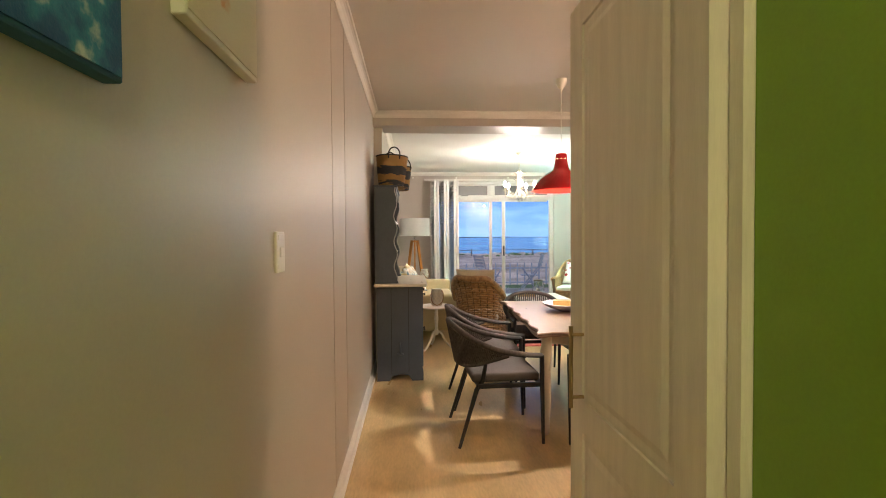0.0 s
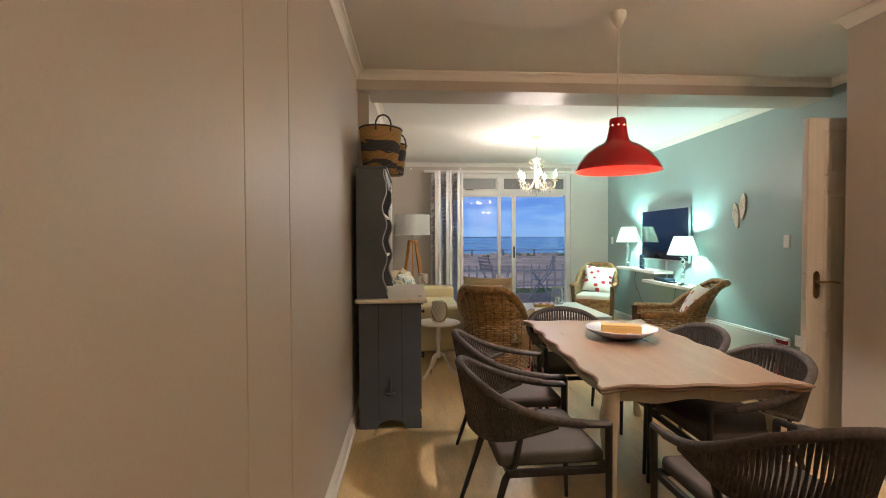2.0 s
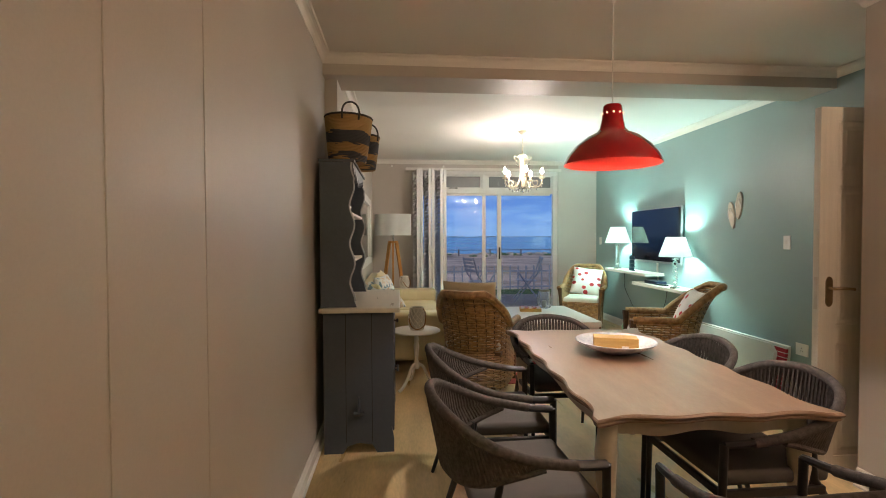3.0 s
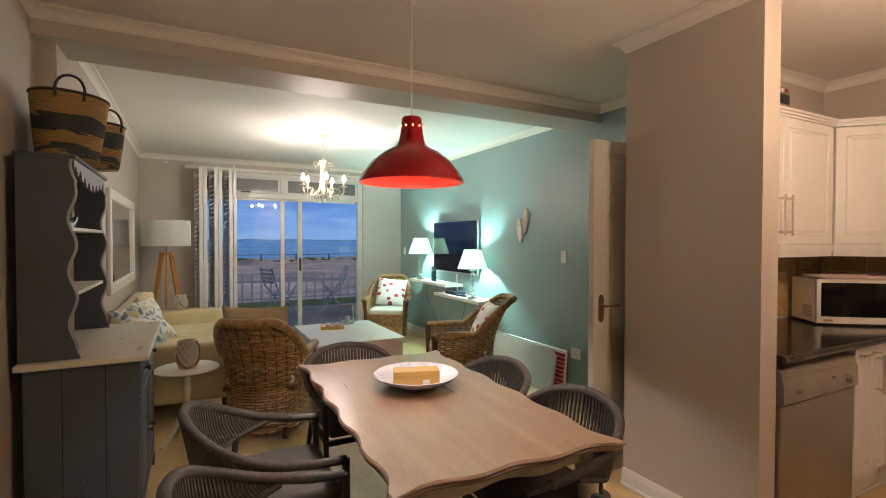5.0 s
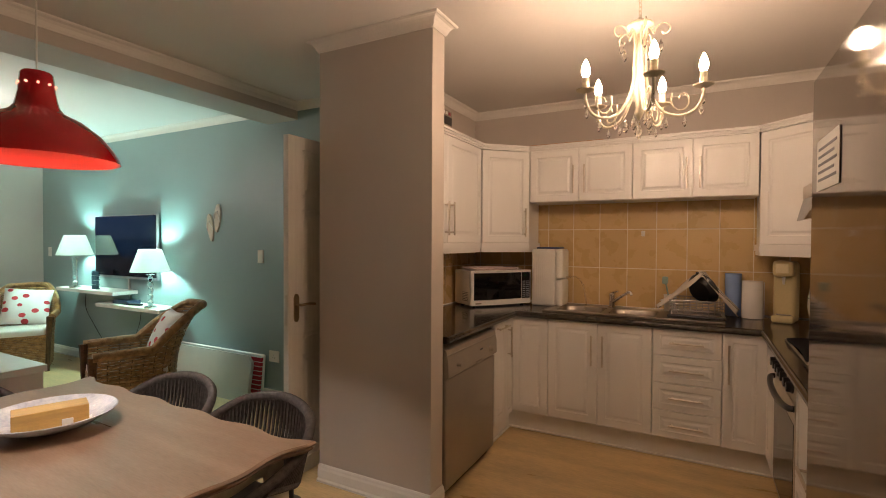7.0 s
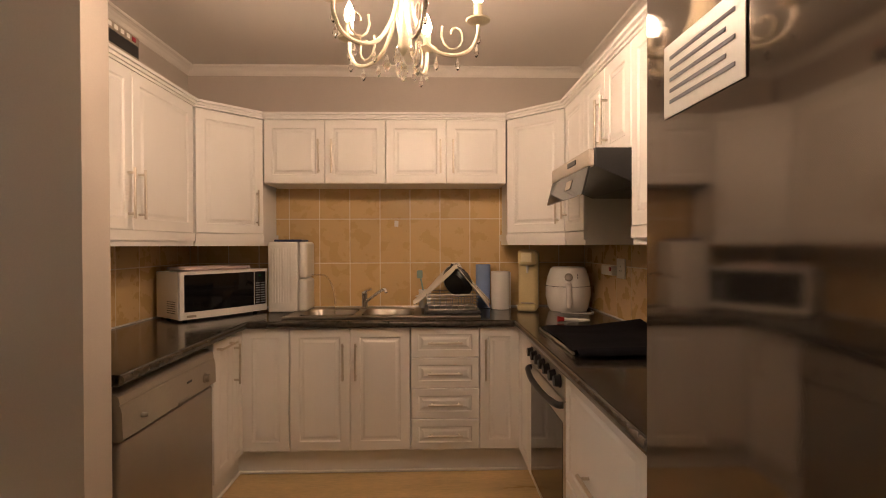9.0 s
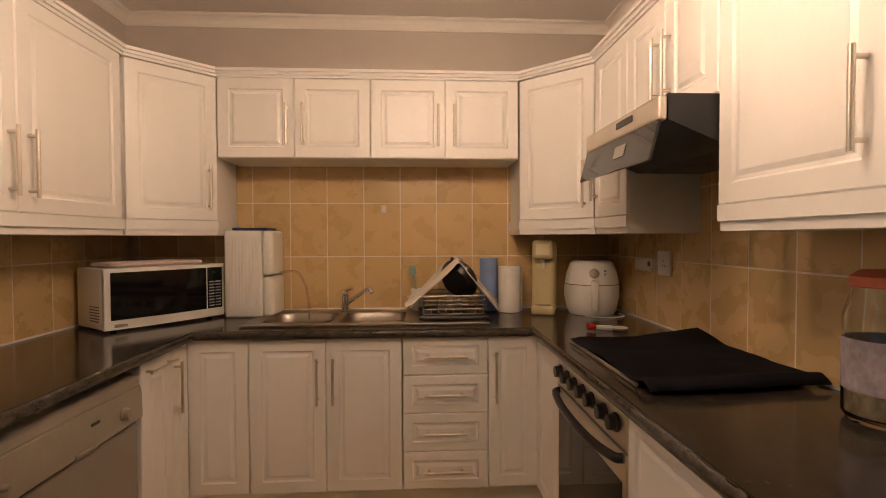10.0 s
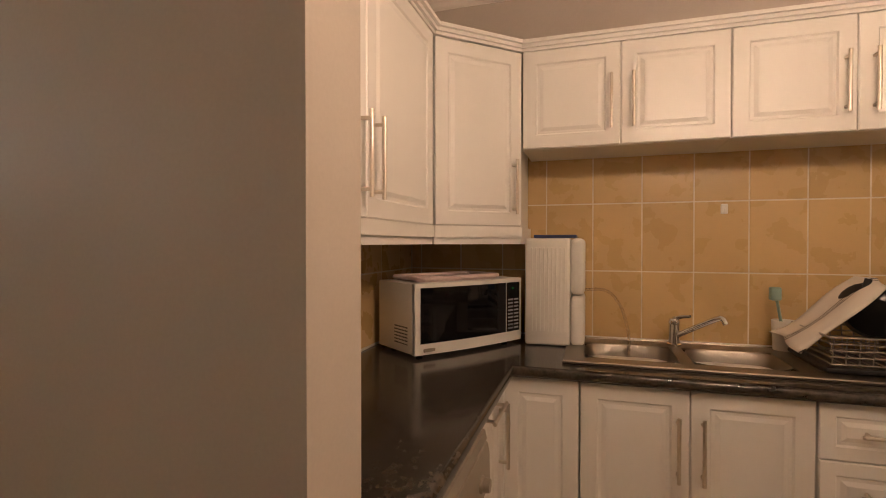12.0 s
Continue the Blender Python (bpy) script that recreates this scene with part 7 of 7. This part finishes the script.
cloth("tea_towel", towel, 26, 12, stripes("towel_stripes", [(0.0, (0.66, 0.60, 0.53)), (0.70, (0.05, 0.045, 0.04)), (0.74, (0.66, 0.60, 0.53)), (0.81, (0.05, 0.045, 0.04)), (0.85, (0.66, 0.60, 0.53)), (0.92, (0.05, 0.045, 0.04)), (0.96, (0.66, 0.60, 0.53))], "X", 0.16, 0.9), "white tea towel with dark stripes draped over the dish rack", "towel")
cup = thing("utensil_cup", pose(4.80, 2.49, ZC + 0.007), "white slotted utensil holder with a dish brush", "utensil holder")
bm = B()
lathe(bm, [(0.0, 0), (0.038, 0), (0.044, 0.12), (0.041, 0.12), (0.035, 0.006), (0.0, 0.006)], 20)
part("holder", bm, M_WHITEPL, cup, "", True)
bm = B()
tube(bm, [(0.0, 0.0, 0.05), (-0.01, 0.03, 0.21)], 0.006, 8)
rbox(bm, -0.028, 0.006, 0.015, 0.055, 0.20, 0.255, 0.008, 2)
part("dish_brush", bm, mat("sea_green_plastic", (0.24, 0.36, 0.31), 0.4), cup, "sea-green dish brush", True)
br = thing("cloth_roll", pose(4.815, 2.085, ZC), "roll of pale blue cleaning cloth standing upright", "roll")
bm = B()
lathe(bm, [(0.012, 0), (0.05, 0.001), (0.051, 0.30), (0.012, 0.301)], 28)
part("roll", bm, mat("blue_cloth", (0.25, 0.36, 0.62), 0.9, vary=0.06, fine=300, bump=0.1), br, "", True)
kr = thing("paper_towel", pose(4.745, 1.975, ZC), "white roll of kitchen paper standing upright", "paper towel")
bm = B()
lathe(bm, [(0.02, 0), (0.062, 0.001), (0.063, 0.255), (0.02, 0.256)], 32)
part("roll", bm, mat("kitchen_paper", (0.78, 0.76, 0.72), 0.95, vary=0.03, fine=260, bump=0.15), kr, "", True)
bm = B()
rbox(bm, -0.02, 0.01, -0.069, -0.066, 0.002, 0.25, 0.001, 1)
part("loose_sheet", bm, bpy.data.materials["kitchen_paper"], kr)
soda = thing("soda_maker", pose(4.66, 1.80, ZC, 0, 0, -20), "slim pale yellow soda maker with a drip base", "soda maker")
M_SODA = mat("pale_yellow_plastic", (0.62, 0.52, 0.28), 0.35, vary=0.04, bump=0.01)
bm = B()
rbox(bm, -0.03, 0.09, -0.064, 0.064, 0, 0.40, 0.028, 4)
part("column", bm, M_SODA, soda, "", True)
bm = B()
rbox(bm, -0.085, 0.0, -0.058, 0.058, 0.30, 0.405, 0.026, 4)
part("head", bm, M_SODA, soda, "", True)
bm = B()
rbox(bm, -0.085, 0.0, -0.062, 0.062, 0, 0.05, 0.018, 3)
part("drip_base", bm, M_SODA, soda, "", True)
bm = B()
lathe(bm, [(0, 0.051), (0.042, 0.051), (0.042, 0.055), (0, 0.055)], 24, (-0.038, 0, 0))
part("drip_plate", bm, M_SILVER, soda, "", True)
bm = B()
tube(bm, [(-0.045, 0, 0.31), (-0.045, 0, 0.25)], [0.012, 0.006], 10)
part("nozzle", bm, M_WHITEPL, soda, "", True)
bm = B()
rbox(bm, -0.088, -0.083, -0.035, 0.035, 0.325, 0.385, 0.002, 1)
part("button", bm, mat("pale_yellow_light", (0.70, 0.62, 0.40), 0.3), soda)
af = thing("air_fryer", pose(4.655, 1.535, ZC, 0, 0, -14), "rounded white air fryer with a front drawer handle", "air fryer")
bm = B()
prof = [(0.0, 0.0), (0.118, 0.0), (0.130, 0.02), (0.146, 0.10), (0.145, 0.16), (0.135, 0.22), (0.115, 0.275), (0.10, 0.288), (0.0, 0.29)]
lathe(bm, prof, 40)
part("body", bm, M_WHITEPL, af, "", True)
bm = B()
tube(bm, [(0.1465 * math.cos(t), 0.1465 * math.sin(t), 0.165) for t in [2 * math.pi * i / 48 for i in range(48)]], 0.0016, 5, True)
part("drawer_seam", bm, M_SHADOWGAP, af, "", True)
bm = B()
rbox(bm, -0.185, -0.13, -0.018, 0.018, 0.03, 0.195, 0.014, 3)
part("drawer_handle", bm, M_WHITEPL, af, "", True)
bm = B()
lathe(bm, [(0.026, 0), (0.026, 0.008), (0.018, 0.014), (0.0, 0.014)], 20)
part("dial", bm, M_SILVER, af, "silver dial", True, pose(-0.128, 0.0, 0.225, 0, -72, 0))
for k in (0, 1):
    bm = B()
    tube(bm, [(-0.126, -0.055, 0.222 + k * 0.018), (-0.122, -0.055, 0.223 + k * 0.018)], 0.004, 8)
    part("light", bm, M_BLACK, af)
wire("cable", [(4.52, 1.62, 0.917), (4.47, 1.52, 0.917), (4.50, 1.42, 0.917), (4.60, 1.40, 0.917)], "white flex of the air fryer on the worktop", 0.004, M_WHITEPL)
wall_plate(4.21, YS + 0.0115, 1.21, 180, 0.115, 0.115, "white double wall socket on the tiles", "socket")
ad = thing("plug_adapter", pose(4.365, YS + 0.0115, 1.195, 0, 0, 180), "white plug adapter bar with a red switch", "adapter")
bm = B()
rbox(bm, -0.085, 0.085, -0.035, 0, -0.03, 0.03, 0.006, 2)
part("body", bm, M_WHITEPL, ad)
bm = B()
rbox(bm, 0.055, 0.078, -0.039, -0.034, -0.004, 0.02, 0.002, 1)
part("switch", bm, mat("red_switch", (0.35, 0.01, 0.03), 0.3), ad, "red rocker switch")
hk = thing("tile_hook", pose(XK - 0.0125, 2.69, 1.50, 0, 0, -90), "small white adhesive hook on the tiles", "hook")
bm = B()
rbox(bm, -0.014, 0.014, -0.008, 0, -0.022, 0.022, 0.005, 2)
tube(bm, [(0, -0.008, -0.008), (0, -0.018, -0.012), (0, -0.02, 0.0)], 0.004, 6)
part("hook_body", bm, M_WHITEPL, hk)

hob = thing("hob", pose(0, 0, ZC), "ceramic hob with a steel trim on the worktop", "hob")
bm = B()
rbox(bm, 3.36, 3.93, 1.39, 1.885, 0, 0.006, 0.002, 1)
part("glass", bm, M_DKGLASS, hob)
bm = B()
tube(bm, [(3.355, 1.888, 0.006), (3.935, 1.888, 0.006)], 0.006, 8)
part("front_trim", bm, M_STEEL, hob, "steel front trim", True)


def black_cloth(u, v):
    # lies flat over the hob, its far back corner turned up, its near end rolled over softly
    x = 3.285 + 0.635 * u + 0.012 * math.sin(5 * v + 1) * (1 - u)
    y = 1.372 + 0.512 * v + 0.008 * math.sin(9 * u) * v
    z = ZC + 0.016 + 0.004 * noise.noise(Vector((u * 5, v * 4, 1))) + 0.003 * abs(math.sin(9.4 * u)) + 0.032 * max(0.0, u - 0.72) / 0.28 * max(0.0, 0.5 - v) * 2
    z += 0.016 * math.exp(-((u - 0.05) ** 2) / 0.003) - 0.010 * max(0.0, 0.05 - u) / 0.05 - 0.006 * max(0.0, v - 0.94) / 0.06
    return Vector((x, y, max(ZC + 0.0085, z)))


M_BCLOTH = mat("black_cloth", (0.010, 0.010, 0.013), 0.95, vary=0.3, fine=400, bump=0.2, spec=0.1)
cloth("hob_cover", black_cloth, 40, 28, M_BCLOTH, "black cloth laid loosely over the hob", "cloth", 0.006)
sp = thing("spoon_rest", pose(4.15, 1.655, ZC, 0, 0, 92), "white ceramic spoon with a red handle end on the worktop", "spoon")
bm = B()
lathe(bm, [(0.0, 0.004), (0.03, 0.004), (0.04, 0.014), (0.036, 0.014), (0.0, 0.008)], 20, (-0.06, 0, 0))
tube(bm, [(-0.03, 0, 0.012), (0.05, 0, 0.018)], [0.012, 0.009], 8)
part("spoon", bm, M_WHITEPL, sp, "", True)
bm = B()
tube(bm, [(0.05, 0, 0.018), (0.085, 0, 0.02)], [0.012, 0.016], 10)
part("red_end", bm, mat("bright_red", (0.55, 0.02, 0.02), 0.35), sp, "red end", True)
jr = thing("storage_jar", pose(3.07, 1.442, ZC) @ Matrix.Diagonal((1.05, 1.05, 1.6, 1)), "large glass storage jar with orange-red cloth top", "jar")
bm = B()
lathe(bm, [(0.0, 0.0), (0.07, 0.0), (0.08, 0.01), (0.08, 0.15), (0.065, 0.185), (0.065, 0.2), (0.06, 0.2), (0.06, 0.183), (0.075, 0.148), (0.075, 0.012), (0.0, 0.006)], 28, cap=False)
part("glass", bm, M_CLEAR, jr, "", True)
bm = B()
lathe(bm, [(0.0, 0.215), (0.05, 0.214), (0.068, 0.205), (0.07, 0.192), (0.066, 0.19)], 20, cap=False)
part("cloth_top", bm, mat("coral_cloth", (0.52, 0.14, 0.07), 0.8), jr, "coral cloth top", True)
bm = B()
lathe(bm, [(0.0, 0.008), (0.073, 0.012), (0.073, 0.09), (0.0, 0.095)], 20)
part("contents", bm, mat("biscuit", (0.42, 0.30, 0.18), 0.9, vary=0.3, scale=30, bump=0.3), jr, "", True)
bm = B()
lathe(bm, [(0.0806, 0.045), (0.0806, 0.118)], 28, cap=False)
part("paper_label", bm, mat("mauve_paper", (0.34, 0.29, 0.32), 0.8, vary=0.2, scale=30), jr, "mauve paper label round the jar", True)
rd = thing("radio", pose(3.64, 3.865, ZU + HU + 0.042), "small silver and black radio on top of the wall cabinet", "radio")
bm = B()
rbox(bm, -0.13, 0.13, -0.06, 0.06, 0, 0.12, 0.008, 2)
part("body", bm, M_SILVER, rd)
bm = B()
rbox(bm, -0.115, 0.115, -0.0625, -0.059, 0.02, 0.075, 0.002, 1)
part("panel", bm, M_BLACK, rd)
for k in range(5):
    bm = B()
    rbox(bm, -0.10 + k * 0.042, -0.075 + k * 0.042, -0.064, -0.0605, 0.085, 0.105, 0.001, 1)
    part("button", bm, M_WHITEPL if k != 4 else bpy.data.materials["red_switch"], rd)

bd = thing("board", pose(4.72, 3.35, ZM + 0.4515), "brown wooden board lying on top of the wall cabinets", "board")
bm = B()
rbox(bm, -0.10, 0.10, -0.40, 0.40, 0, 0.018, 0.003, 1)
part("plank", bm, M_TEAK, bd)

# ---- tiles ----
def tile_mesh(w, h, t=0.008):
    bm = B()
    c = 0.0015
    a = [bm.verts.new(p) for p in ((0, 0, 0), (w, 0, 0), (w, 0, h), (0, 0, h))]
    b = [bm.verts.new(p) for p in ((0, -t + c, 0), (w, -t + c, 0), (w, -t + c, h), (0, -t + c, h))]
    d = [bm.verts.new(p) for p in ((c, -t, c), (w - c, -t, c), (w - c, -t, h - c), (c, -t, h - c))]
    for u, v in ((a, b), (b, d)):
        for j in range(4):
            bm.faces.new((u[j], u[(j + 1) % 4], v[(j + 1) % 4], v[j]))
    bm.faces.new(d)
    bm.faces.new(a[::-1])
    bmesh.ops.recalc_face_normals(bm, faces=bm.faces)
    me = bpy.data.meshes.new("tile")
    bm.to_mesh(me)
    bm.free()
    me.materials.append(M_TILE)
    return me


TW, TH, TG = 0.2117, 0.31, 0.005
TILES = {}


def tiled(name, m, length, first, rows, label):
    """Tiles over a grout bed; first: how far the first joint lies from the bed's start."""
    bm = B()
    box(bm, 0, length, -0.009, 0.0, 0, rows * TH)
    bed = struct(name, bm, M_GROUT, label, "tiles")
    bed.matrix_basis = m
    edges = [0.0]
    x = first
    while x < length - 0.01:
        edges.append(x)
        x += TW
    edges.append(length)
    for r in range(rows):
        for a, b in zip(edges, edges[1:]):
            w = round(b - a - TG, 3)
            if w < 0.01:
                continue
            if w not in TILES:
                TILES[w] = tile_mesh(w, TH - TG)
            ob = new("tile", TILES[w])
            ob.parent = bed
            ob.location = (a + TG / 2, -0.002, r * TH + TG / 2)


tiled("splashback_east", pose(XK - 0.001, YN - 0.01, 0.914, 0, 0, -90), YN - YS - 0.02, (YN - 0.01 - 2.806) % TW, 3, "sand-coloured ceramic wall tiles with pale grout above the sink")
tiled("splashback_north", pose(3.134, YN - 0.001, 0.914), XK - 3.15, 0.10, 2, "sand-coloured ceramic wall tiles behind the microwave")
tiled("splashback_south", pose(XK - 0.012, YS + 0.001, 0.914, 0, 0, 180), XK - 2.0, 0.16, 3, "sand-coloured ceramic wall tiles behind the cooker")
